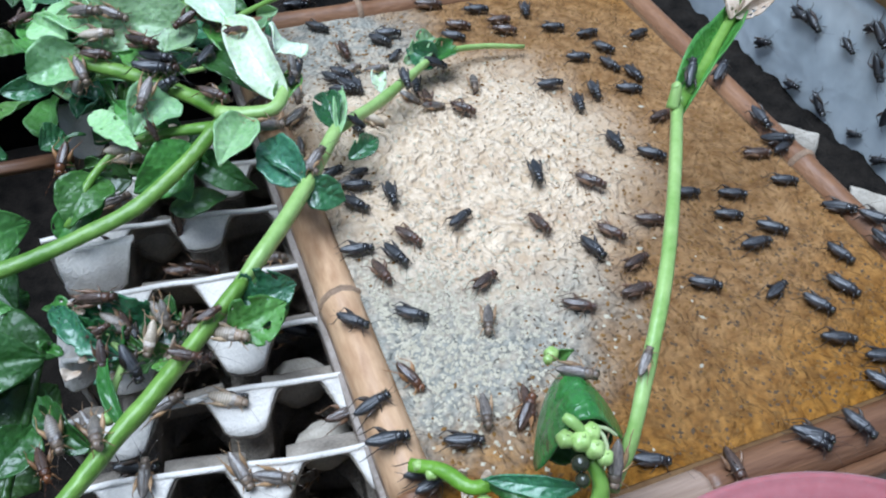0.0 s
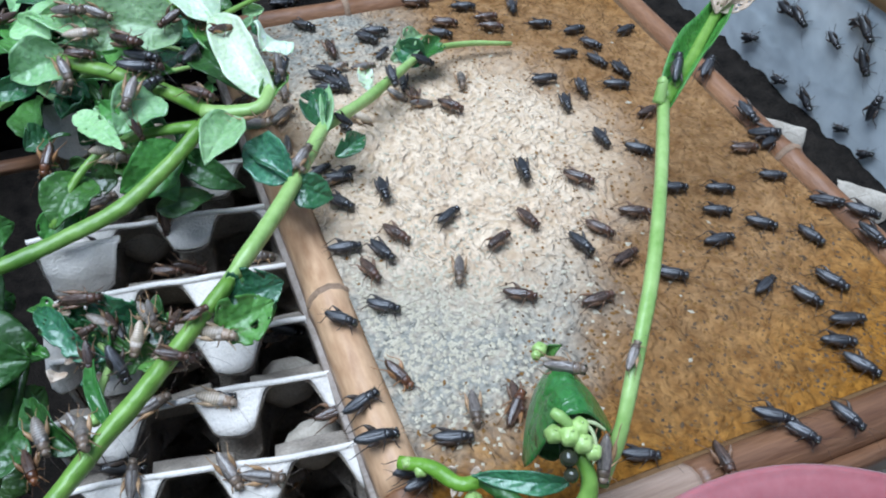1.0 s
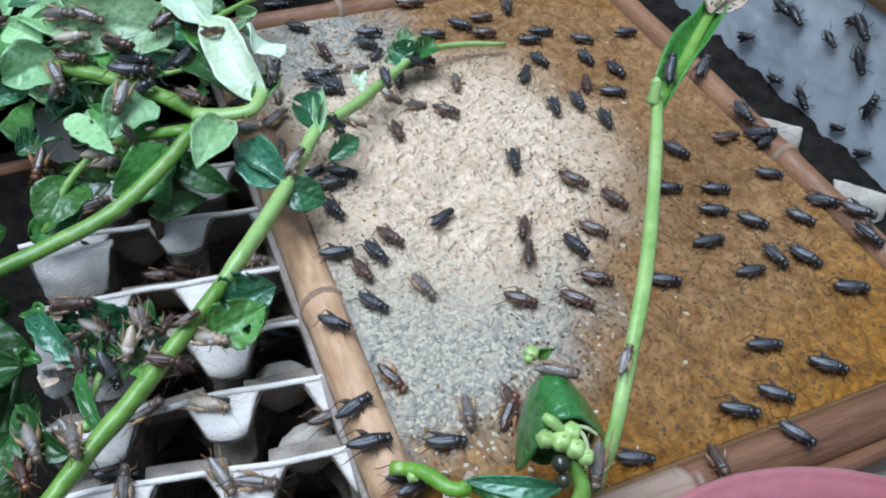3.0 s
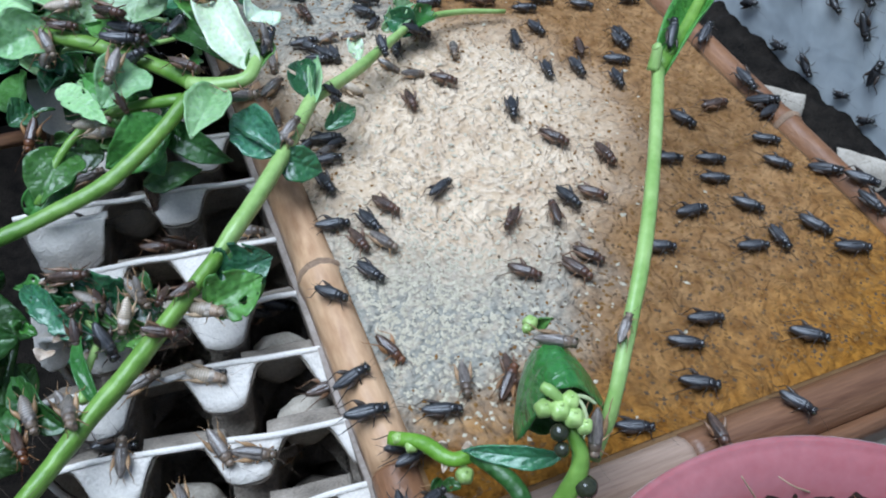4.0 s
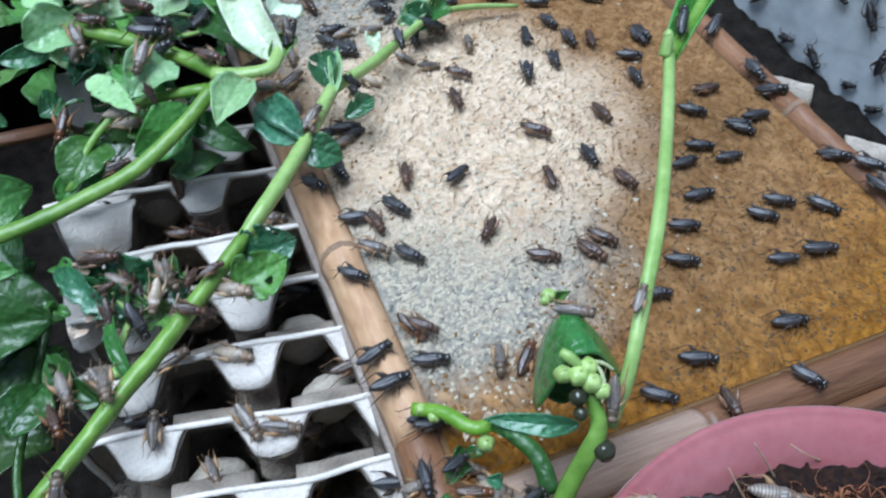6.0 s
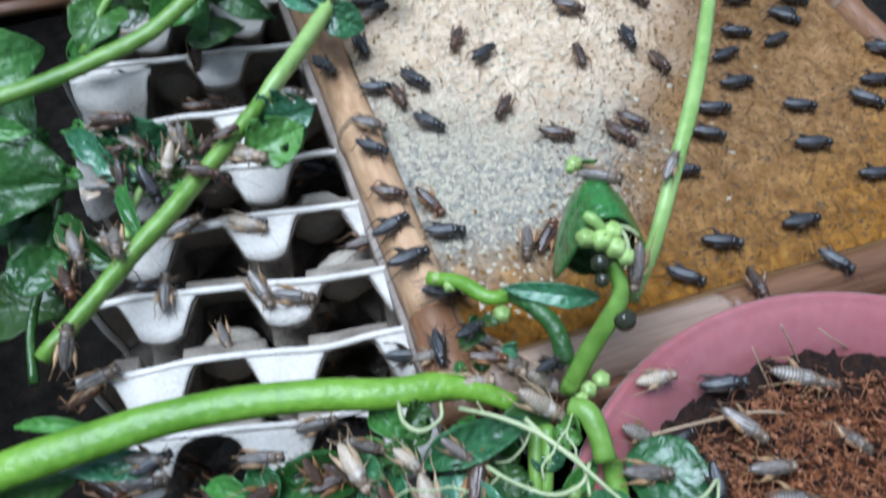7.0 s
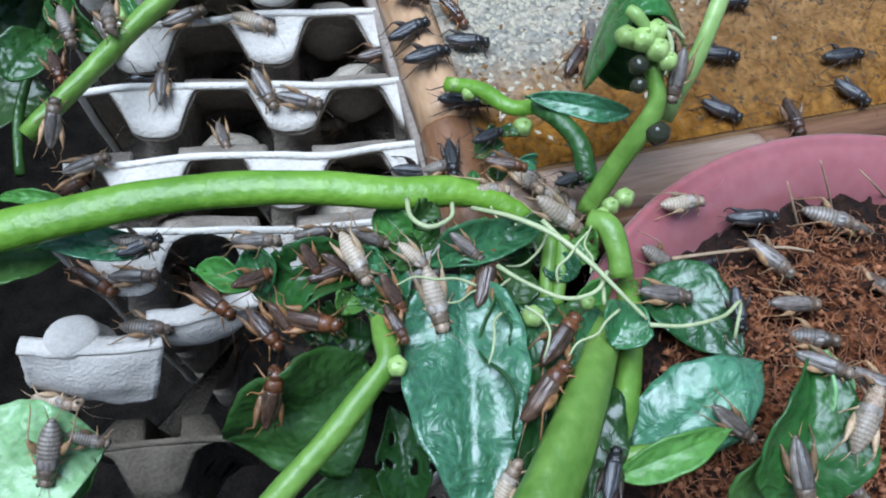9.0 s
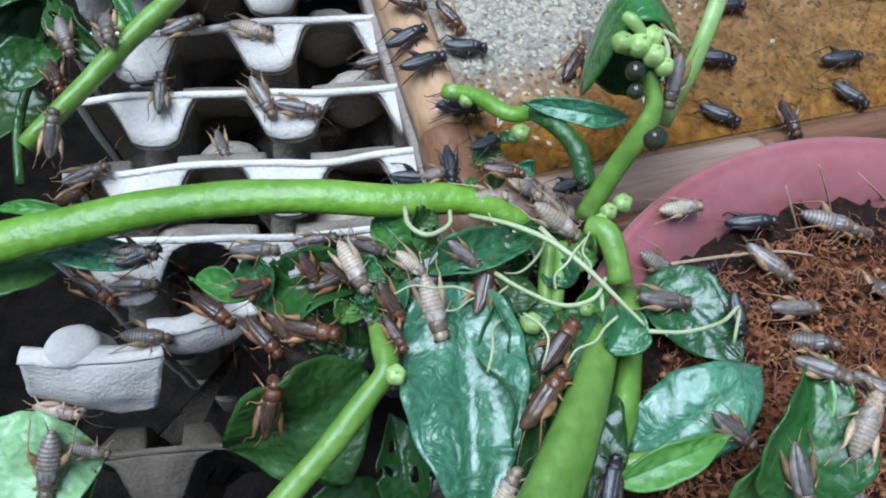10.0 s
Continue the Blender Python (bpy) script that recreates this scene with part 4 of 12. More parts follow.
part("leaf", leaf_mesh((-0.1130, 0.0919, 0.0000), (-0.1147, 0.1335, 0.0000), 0.0062, seed=13, facing=(-0.25, -0.75, 0.75), cup=0.4), M_LEAF, vine_b)
part("leaf", leaf_mesh((0.0990, 0.2849, 0.0120), (0.0832, 0.2977, 0.0180), 0.0191, seed=14, facing=(-0.25, -0.75, 0.75), cup=0.5, chew=0.1), M_LEAF_WET, vine_b)
part("leaf", leaf_mesh((0.0973, 0.2855, 0.0120), (0.1146, 0.2997, 0.0180), 0.0159, seed=15, ripple=0.32, facing=(-0.25, -0.75, 0.75), cup=0.5, chew=0.1), M_LEAF, vine_b)
part("leaf", leaf_mesh((0.0146, 0.2132, 0.0300), (0.0262, 0.2443, 0.0360), 0.0080, seed=16, facing=(-0.25, -0.75, 0.75), cup=0.4, ripple=0.2), M_LEAF_LIGHT, vine_b)
part("leaf", leaf_mesh((0.0548, 0.2589, 0.0180), (0.0558, 0.2764, 0.0220), 0.0096, seed=17, ripple=0.32, facing=(-0.25, -0.75, 0.75), cup=0.4, chew=0.1), M_LEAF_PALE, vine_b)
part("leaf", leaf_mesh((0.0798, 0.2889, 0.0140), (0.1067, 0.3092, 0.0160), 0.0165, seed=18, facing=(-0.25, -0.75, 0.75), cup=0.4, chew=0.12, ripple=0.25), M_LEAF_LIGHT, vine_b)
part("leaf", leaf_mesh((0.0160, 0.2176, 0.0300), (0.0148, 0.2432, 0.0360), 0.0154, seed=19, facing=(-0.25, -0.75, 0.75), cup=0.5, chew=0.08), M_LEAF_WET, vine_b)
part("leaf", leaf_mesh((0.0174, 0.2051, 0.0200), (0.0372, 0.2171, 0.0200), 0.0120, seed=20, facing=(-0.25, -0.75, 0.75), cup=0.4, chew=0.1), M_LEAF_WET, vine_b)
vine_c = thing("vine_cutting", (-0.0925, 0.2101, 0.0100), "thick green vine cuttings with broad leaves piled on trays", "vine", "vine cuttings laid over the bin")
part("stem", tube([(-0.1900, 0.1750, 0.0110), (-0.1650, 0.1795, 0.0140), (-0.1390, 0.1838, 0.0160), (-0.1153, 0.1880, 0.0200), (-0.0907, 0.1941, 0.0250), (-0.0659, 0.2067, 0.0340), (-0.0435, 0.2240, 0.0420)], [0.0034, 0.0037, 0.0038, 0.0038, 0.0036], segs=10, ridge=0.08, wobble=0.12), M_STEM, vine_c, "thick green stem")
part("stem", tube([(-0.1087, 0.2959, 0.0450), (-0.0804, 0.2749, 0.0450), (-0.0585, 0.2540, 0.0440), (-0.0458, 0.2384, 0.0440), (-0.0367, 0.2196, 0.0460)], [0.0038, 0.0041, 0.0041, 0.0041], segs=10, ridge=0.08, wobble=0.12), M_STEM, vine_c)
part("stem", tube([(-0.0433, 0.2282, 0.0460), (-0.0306, 0.2208, 0.0480), (-0.0168, 0.2186, 0.0500), (-0.0080, 0.2295, 0.0520)], [0.0037, 0.0034, 0.0030], segs=10, ridge=0.08, wobble=0.12), M_STEM_PALE, vine_c)
part("stem", tube([(-0.1241, 0.2064, 0.0100), (-0.1086, 0.2247, 0.0220), (-0.0922, 0.2333, 0.0300), (-0.0721, 0.2319, 0.0360), (-0.0478, 0.2229, 0.0420)], [0.0018, 0.0020, 0.0025, 0.0028], segs=10, ridge=0.08, wobble=0.12), M_STEM, vine_c)
part("stem", tube([(-0.0818, 0.3388, 0.0550), (-0.0596, 0.3230, 0.0560), (-0.0371, 0.3108, 0.0570)], [0.0028, 0.0031, 0.0031], segs=10, ridge=0.08, wobble=0.12), M_STEM, vine_c)
part("stem", tube([(-0.1302, 0.4074, 0.0400), (-0.0927, 0.3817, 0.0450), (-0.0751, 0.3566, 0.0500)], [0.0025, 0.0025], segs=10, ridge=0.08, wobble=0.12), M_STEM, vine_c)
part("leaf", leaf_mesh((-0.0091, 0.2243, 0.0500), (-0.0257, 0.2881, 0.0600), 0.0215, seed=21, facing=(-0.25, -0.75, 0.75), cup=0.35, arch=0.14, ripple=0.12, twist=40), M_LEAF_PALE, vine_c, "pale leaf with its white sheen in the colour")
part("leaf", leaf_mesh((-0.0235, 0.2845, 0.0600), (-0.0318, 0.3291, 0.0640), 0.024, seed=22, facing=(-0.3, -0.5, 0.8), cup=0.25, arch=0.1, ripple=0.14, twist=-30), M_LEAF_PALE, vine_c)
part("leaf", leaf_mesh((-0.0065, 0.2568, 0.0560), (0.0058, 0.2726, 0.0500), 0.0254, seed=23, facing=(-0.25, -0.75, 0.75), cup=0.2), M_LEAF_PALE, vine_c)
part("leaf", leaf_mesh((-0.0136, 0.3171, 0.0600), (-0.0266, 0.3633, 0.0700), 0.0182, seed=24, facing=(-0.25, -0.75, 0.75), cup=0.2), M_LEAF_PALE, vine_c)
part("leaf", leaf_mesh((-0.0407, 0.2933, 0.0520), (-0.1087, 0.3246, 0.0560), 0.0365, seed=25, facing=(-0.25, -0.75, 0.75), cup=0.12, arch=0.06, ripple=0.07), M_LEAF_LIGHT, vine_c)
part("leaf", leaf_mesh((-0.0790, 0.3348, 0.0560), (-0.0881, 0.3830, 0.0600), 0.0269, seed=26, facing=(-0.25, -0.75, 0.75), cup=0.32, ripple=0.135, arch=0.1), M_LEAF_LIGHT, vine_c)
part("leaf", leaf_mesh((-0.1060, 0.3486, 0.0500), (-0.0878, 0.2957, 0.0500), 0.0241, seed=27, facing=(-0.25, -0.75, 0.75), cup=0.32, ripple=0.13), M_LEAF_LIGHT, vine_c)
part("leaf", leaf_mesh((-0.0309, 0.2155, 0.0500), (-0.0498, 0.1885, 0.0460), 0.0200, seed=28, facing=(-0.25, -0.75, 0.75), cup=0.32, ripple=0.13, arch=0.06), M_LEAF_LIGHT, vine_c)
part("leaf", leaf_mesh((-0.0631, 0.2486, 0.0460), (-0.0848, 0.2296, 0.0400), 0.0258, seed=29, facing=(-0.25, -0.75, 0.75), cup=0.32, ripple=0.13, chew=0.05), M_LEAF_LIGHT, vine_c)
part("leaf", leaf_mesh((-0.0676, 0.2351, 0.0300), (-0.0896, 0.2646, 0.0360), 0.0164, seed=30, facing=(-0.25, -0.75, 0.75), cup=0.2), M_LEAF, vine_c)
part("leaf", leaf_mesh((-0.1052, 0.2300, 0.0180), (-0.1228, 0.2059, 0.0100), 0.0255, seed=31, facing=(-0.25, -0.75, 0.75), cup=0.2), M_LEAF, vine_c)
part("leaf", leaf_mesh((-0.0560, 0.2216, 0.0300), (-0.0902, 0.2155, 0.0160), 0.0243, seed=32, facing=(-0.25, -0.75, 0.75), cup=0.15), M_LEAF, vine_c)
part("leaf", leaf_mesh((-0.0594, 0.2242, 0.0250), (-0.0318, 0.2013, 0.0160), 0.0163, seed=33, facing=(-0.25, -0.75, 0.75), cup=0.15), M_LEAF_DARK, vine_c)
part("leaf", leaf_mesh((-0.0744, 0.2345, 0.0250), (-0.0654, 0.2058, 0.0120), 0.0219, seed=34, facing=(-0.25, -0.75, 0.75), cup=0.15), M_LEAF, vine_c)
part("leaf", leaf_mesh((-0.1002, 0.2955, 0.0460), (-0.1296, 0.2917, 0.0400), 0.0283, seed=35, facing=(-0.25, -0.75, 0.75), cup=0.32, ripple=0.13), M_LEAF_LIGHT, vine_c)
part("leaf", leaf_mesh((-0.0268, 0.3080, 0.0500), (-0.0180, 0.2666, 0.0450), 0.0211, seed=36, facing=(-0.25, -0.75, 0.75), cup=0.3), M_LEAF, vine_c)
part("leaf", leaf_mesh((-0.0352, 0.2886, 0.0420), (-0.0200, 0.2481, 0.0400), 0.0177, seed=37, facing=(-0.25, -0.75, 0.75), cup=0.3), M_LEAF_DARK, vine_c)
part("leaf", leaf_mesh((-0.0801, 0.3005, 0.0450), (-0.0502, 0.2679, 0.0450), 0.0174, seed=38, facing=(-0.25, -0.75, 0.75), cup=0.3), M_LEAF, vine_c)
part("leaf", leaf_mesh((-0.0382, 0.3307, 0.0500), (-0.0101, 0.3380, 0.0550), 0.0185, seed=39, facing=(-0.25, -0.75, 0.75), cup=0.4, ripple=0.13), M_LEAF_LIGHT, vine_c)
part("leaf", leaf_mesh((-0.0133, 0.2239, 0.0450), (0.0020, 0.2465, 0.0500), 0.0109, seed=40, facing=(-0.25, -0.75, 0.75), cup=0.5), M_LEAF, vine_c)
part("leaf", leaf_mesh((-0.1063, 0.3079, 0.0500), (-0.1215, 0.3303, 0.0500), 0.0171, seed=41, facing=(-0.25, -0.75, 0.75), cup=0.32, ripple=0.13), M_LEAF_LIGHT, vine_c)
part("leaf", leaf_mesh((-0.1766, 0.2054, 0.0120), (-0.1401, 0.2135, 0.0120), 0.0282, seed=42, facing=(-0.25, -0.75, 0.75), cup=0.1), M_LEAF, vine_c)
part("leaf", leaf_mesh((-0.1814, 0.1872, 0.0000), (-0.1521, 0.1708, 0.0000), 0.0147, seed=43, facing=(-0.25, -0.75, 0.75), cup=0.1), M_LEAF, vine_c)
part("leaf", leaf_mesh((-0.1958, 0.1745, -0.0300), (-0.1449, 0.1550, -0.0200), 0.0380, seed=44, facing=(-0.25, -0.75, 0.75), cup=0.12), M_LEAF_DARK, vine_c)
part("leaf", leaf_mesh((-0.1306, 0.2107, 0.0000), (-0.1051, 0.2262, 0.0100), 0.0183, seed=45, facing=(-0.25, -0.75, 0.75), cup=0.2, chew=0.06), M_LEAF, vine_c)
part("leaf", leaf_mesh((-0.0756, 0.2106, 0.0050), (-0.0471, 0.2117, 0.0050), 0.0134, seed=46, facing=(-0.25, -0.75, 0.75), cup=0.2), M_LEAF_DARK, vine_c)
part("stem", tube([(-0.1760, 0.0782, -0.0600), (-0.1741, 0.1050, -0.0550), (-0.1645, 0.1348, -0.0500), (-0.1561, 0.1605, -0.0450), (-0.1507, 0.1774, -0.0400)], [0.0021, 0.0021], segs=10, ridge=0.08, wobble=0.12), M_LEAF_DARK, vine_c)
part("stem", tube([(-0.0016, 0.3996, 0.0300), (0.0385, 0.3991, 0.0200), (0.0853, 0.3961, 0.0120), (0.1393, 0.3913, 0.0100)], [0.0025, 0.0026, 0.0025], segs=10, ridge=0.08, wobble=0.12), M_STEM_DEEP, vine_c)
vine_d = thing("vine_cutting", (-0.0927, 0.0019, 0.0140), "thick bright green stem lying across the egg trays", "vine", "vine cuttings laid over the bin")
part("stem", tube([(-0.1820, 0.0026, 0.0080), (-0.1601, 0.0029, 0.0120), (-0.1402, 0.0027, 0.0140), (-0.1181, 0.0027, 0.0160), (-0.0925, -0.0004, 0.0180), (-0.0652, -0.0069, 0.0200), (-0.0414, -0.0142, 0.0200), (-0.0224, -0.0172, 0.0195), (-0.0110, -0.0225, 0.0185), (-0.0010, -0.0300, 0.0165)], [0.0062, 0.0062, 0.0060, 0.0058, 0.0056, 0.0054, 0.0050, 0.0040, 0.0030], segs=16, ridge=0.08, wobble=0.05), M_STEM_DEEP, vine_d, "thick bright green stem with a tapering end")
part("leaf", leaf_mesh((-0.1183, -0.0038, -0.0020), (-0.1579, 0.0071, -0.0060), 0.0107, seed=47, facing=(-0.12, -0.3, 0.95), cup=0.2), M_LEAF_BLUISH, vine_d)
part("leaf", leaf_mesh((-0.1790, 0.0045, -0.0040), (-0.1493, 0.0015, -0.0080), 0.0190, seed=48, facing=(-0.12, -0.3, 0.95), cup=0.15), M_LEAF, vine_d)
part("leaf", leaf_mesh((-0.1406, 0.0146, 0.0040), (-0.1655, 0.0244, -0.0000), 0.0045, seed=49, facing=(-0.12, -0.3, 0.95), cup=0.3), M_LEAF, vine_d)
part("leaf", leaf_mesh((-0.0477, -0.0144, 0.0120), (-0.0378, -0.0274, 0.0100), 0.0113, seed=50, facing=(-0.12, -0.3, 0.95), cup=0.3), M_LEAF, vine_d)
vine_e = thing("vine_cutting", (-0.0820, -0.0883, 0.0200), "green vine cutting with a round leaf hanging into the gap", "vine", "vine cuttings laid over the bin")
part("stem", tube([(-0.1022, -0.1035, 0.0200), (-0.0922, -0.0968, 0.0240), (-0.0787, -0.0883, 0.0280), (-0.0662, -0.0789, 0.0320), (-0.0595, -0.0733, 0.0340), (-0.0583, -0.0644, 0.0320), (-0.0575, -0.0530, 0.0260)], [0.0034, 0.0034, 0.0033, 0.0030, 0.0034, 0.0030], segs=10, ridge=0.08, wobble=0.12), M_STEM, vine_e, "thin green stem")
part("berry", fruit((-0.0577, -0.0762, 0.0370), 0.0028), M_BERRY, vine_e)
part("leaf", leaf_mesh((-0.0618, -0.0623, 0.0080), (-0.1071, -0.0688, -0.0080), 0.0404, seed=51, facing=(-0.3, -0.8, 0.5), cup=0.14, blunt=0.9), M_LEAF_DARK, vine_e, "round dark green leaf")
part("leaf", leaf_mesh((-0.0587, -0.0565, 0.0100), (-0.0799, -0.0419, 0.0060), 0.0170, seed=52, ripple=0.32, facing=(-0.25, -0.75, 0.75), cup=0.3, chew=0.1), M_LEAF_DARK, vine_e)
part("leaf", leaf_mesh((-0.0585, -0.0404, 0.0200), (-0.0927, -0.0312, 0.0140), 0.0207, seed=53, ripple=0.32, facing=(-0.12, -0.3, 0.95), cup=0.4, chew=0.1), M_LEAF_DARK, vine_e, "crumpled wet leaf")
part("leaf", leaf_mesh((-0.0895, -0.0350, 0.0180), (-0.1056, -0.0257, 0.0160), 0.0093, seed=54, facing=(-0.12, -0.3, 0.95), cup=0.5), M_LEAF, vine_e)
part("leaf", leaf_mesh((-0.0868, -0.0395, 0.0200), (-0.0873, -0.0241, 0.0220), 0.0110, seed=55, ripple=0.32, facing=(-0.12, -0.3, 0.95), cup=0.4), M_LEAF_WET, vine_e)
part("leaf", leaf_mesh((-0.0519, -0.0552, 0.0200), (-0.0499, -0.0404, 0.0200), 0.0110, seed=56, ripple=0.32, facing=(-0.12, -0.3, 0.95), cup=0.4, chew=0.05), M_LEAF_WET, vine_e)
part("leaf", leaf_mesh((-0.1714, -0.0682, 0.0120), (-0.1373, -0.0685, 0.0060), 0.0312, seed=57, facing=(-0.12, -0.3, 0.95), cup=0.06, ripple=0.2, twist=0, blunt=0.9), M_LEAF_LIGHT, vine_e, "wet crinkled light leaf")
part("leaf", leaf_mesh((-0.1463, -0.0789, 0.0000), (-0.1423, -0.0638, 0.0000), 0.0104, seed=58, facing=(-0.12, -0.3, 0.95), cup=0.3), M_LEAF, vine_e)
part("leaf", leaf_mesh((-0.0554, -0.1000, -0.0300), (-0.0554, -0.0688, -0.0200), 0.0182, seed=59, facing=(-0.12, -0.3, 0.95), cup=0.3, chew=0.1), M_LEAF_DARK, vine_e)
part("leaf", leaf_mesh((-0.0922, -0.0938, -0.0300), (-0.0589, -0.0918, -0.0300), 0.0198, seed=60, facing=(-0.12, -0.3, 0.95), cup=0.3), M_LEAF_DARK, vine_e)
vine_f = thing("vine_cutting", (-0.0155, -0.1055, 0.0200), "bunch of wet green leaves and thick stems beside the basin", "vine", "vine cuttings laid over the bin")
part("stem", tube([(-0.0390, -0.1261, 0.0360), (-0.0286, -0.1152, 0.0360), (-0.0158, -0.1009, 0.0340), (-0.0030, -0.0856, 0.0300), (0.0080, -0.0714, 0.0240)], [0.0082, 0.0076, 0.0066, 0.0054, 0.0045], segs=14, ridge=0.08, wobble=0.05), M_STEM, vine_f, "thick flattened green stem")
part("stem", tube([(-0.0096, -0.1112, 0.0180), (-0.0001, -0.1029, 0.0200), (0.0091, -0.0881, 0.0200), (0.0175, -0.0709, 0.0180), (0.0218, -0.0590, 0.0160)], [0.0036, 0.0040, 0.0038, 0.0034], segs=10, ridge=0.08, wobble=0.12), M_STEM, vine_f)
part("stem", tube([(-0.0100, -0.1114, 0.0220), (-0.0032, -0.1119, 0.0260), (0.0026, -0.1124, 0.0280), (0.0098, -0.1132, 0.0300)], [0.0032, 0.0026, 0.0012], segs=10, ridge=0.08, wobble=0.12), M_STEM, vine_f)
part("leaf", leaf_mesh((-0.0330, -0.0520, 0.0320), (-0.0480, -0.1180, 0.0250), 0.0335, seed=61, facing=(-0.12, -0.3, 0.95), cup=0.1, ripple=0.16, twist=-14, arch=0.06, blunt=0.75), M_LEAF_BLUISH, vine_f, "large wet shiny leaf with blisters")
# Dark leaf; its tone also carries the shadow beside the large leaf.
part("leaf", leaf_mesh((-0.0200, -0.0560, 0.0240), (-0.0290, -0.1120, 0.0100), 0.0300, seed=62, facing=(0.3, -0.3, 0.9), cup=0.25, ripple=0.3), M_LEAF_DARK, vine_f, "crumpled dark wet leaf")
part("leaf", leaf_mesh((-0.0190, -0.0540, 0.0280), (-0.0210, -0.0860, 0.0200), 0.0200, seed=162, facing=(0.2, -0.4, 0.9), cup=0.3, ripple=0.36, chew=0.06), M_LEAF_WET, vine_f, "crumpled wet leaf")
part("leaf", leaf_mesh((0.0309, -0.0570, 0.0160), (0.0454, -0.0913, 0.0200), 0.0241, seed=63, facing=(-0.12, -0.3, 0.95), cup=0.1, arch=0.08), M_LEAF_WET, vine_f)
part("leaf", leaf_mesh((0.0030, -0.1097, 0.0180), (0.0465, -0.0962, 0.0260), 0.0263, seed=64, facing=(-0.12, -0.3, 0.95), cup=-0.1, arch=0.1), M_LEAF_BLUISH, vine_f, "broad wet leaf")
part("leaf", leaf_mesh((-0.0078, -0.1150, 0.0260), (0.0242, -0.1131, 0.0320), 0.0103, seed=65, facing=(-0.12, -0.3, 0.95), cup=0.3), M_LEAF, vine_f)
part("leaf", leaf_mesh((0.0307, -0.1353, 0.0300), (0.0467, -0.1013, 0.0500), 0.0277, seed=66, facing=(-0.12, -0.3, 0.95), cup=0.25, arch=0.1), M_LEAF_DARK, vine_f, "folded broad leaf")
part("leaf", leaf_mesh((0.0444, -0.1173, 0.0400), (0.0491, -0.1032, 0.0500), 0.0082, seed=67, facing=(-0.12, -0.3, 0.95), cup=0.5, roll=40), M_LEAF_LIGHT, vine_f)
part("leaf", leaf_mesh((0.0245, -0.1376, 0.0200), (0.0425, -0.1169, 0.0300), 0.0252, seed=68, facing=(-0.12, -0.3, 0.95), cup=0.2), M_LEAF_DARK, vine_f)
part("leaf", leaf_mesh((0.0011, -0.0831, 0.0340), (0.0120, -0.0734, 0.0340), 0.0139, seed=69, ripple=0.32, facing=(-0.12, -0.3, 0.95), cup=0.3), M_LEAF_WET, vine_f)
part("leaf", leaf_mesh((-0.0400, -0.0462, 0.0300), (-0.0044, -0.0420, 0.0340), 0.0128, seed=70, ripple=0.32, facing=(-0.12, -0.3, 0.95), cup=0.4, chew=0.05), M_LEAF_WET, vine_f)
part("leaf", leaf_mesh((-0.0260, -0.0414, 0.0260), (-0.0096, -0.0498, 0.0200), 0.0170, seed=71, ripple=0.32, facing=(-0.12, -0.3, 0.95), cup=0.3), M_LEAF_DARK, vine_f)
part("leaf", leaf_mesh((0.0081, -0.0373, 0.0200), (-0.0151, -0.0384, 0.0200), 0.0120, seed=72, ripple=0.32, facing=(-0.12, -0.3, 0.95), cup=0.3), M_LEAF_DARK, vine_f)
part("stem", tube([(-0.0011, -0.0442, 0.0280), (-0.0051, -0.0540, 0.0260), (-0.0082, -0.0628, 0.0220)], [0.0022, 0.0022], segs=10, ridge=0.08, wobble=0.12), M_STEM, vine_f)
part("stem", tube([(0.0027, -0.0450, 0.0280), (-0.0014, -0.0549, 0.0260), (-0.0049, -0.0636, 0.0220)], [0.0022, 0.0022], segs=10, ridge=0.08, wobble=0.12), M_STEM, vine_f)
part("stem", tube([(0.0122, -0.0422, 0.0300), (0.0156, -0.0463, 0.0320), (0.0165, -0.0534, 0.0300), (0.0162, -0.0609, 0.0260)], [0.0034, 0.0038, 0.0036], segs=10, ridge=0.08, wobble=0.12), M_STEM, vine_f)
part("berry", fruit((-0.0158, -0.0685, 0.0300), 0.0032), M_BERRY, vine_f)
part("berry", fruit((-0.0005, -0.0695, 0.0340), 0.0022), M_BERRY, vine_f)
part("tendril", tube([(-0.0406, -0.0227, 0.0300), (-0.0418, -0.0317, 0.0340), (-0.0375, -0.0366, 0.0350), (-0.0302, -0.0336, 0.0330), (-0.0276, -0.0272, 0.0300)], [0.0008, 0.0007], segs=6, wobble=0.12), M_TENDRIL, vine_f)
part("tendril", tube([(-0.0241, -0.0335, 0.0360), (-0.0150, -0.0427, 0.0420), (-0.0064, -0.0527, 0.0450), (0.0004, -0.0637, 0.0450), (0.0058, -0.0728, 0.0430), (0.0112, -0.0805, 0.0400)], [0.0007, 0.0008, 0.0007, 0.0005], segs=6, wobble=0.12), M_TENDRIL, vine_f)
part("tendril", tube([(-0.0239, -0.0554, 0.0400), (-0.0186, -0.0630, 0.0420), (-0.0095, -0.0701, 0.0420), (-0.0003, -0.0700, 0.0420), (0.0051, -0.0650, 0.0420)], [0.0007, 0.0006], segs=6, wobble=0.12), M_TENDRIL, vine_f)
part("tendril", tube([(0.0113, -0.0822, 0.0400), (0.0213, -0.0849, 0.0400), (0.0340, -0.0841, 0.0380), (0.0421, -0.0806, 0.0360), (0.0390, -0.0888, 0.0300)], [0.0007, 0.0005], segs=6, wobble=0.12), M_TENDRIL, vine_f)
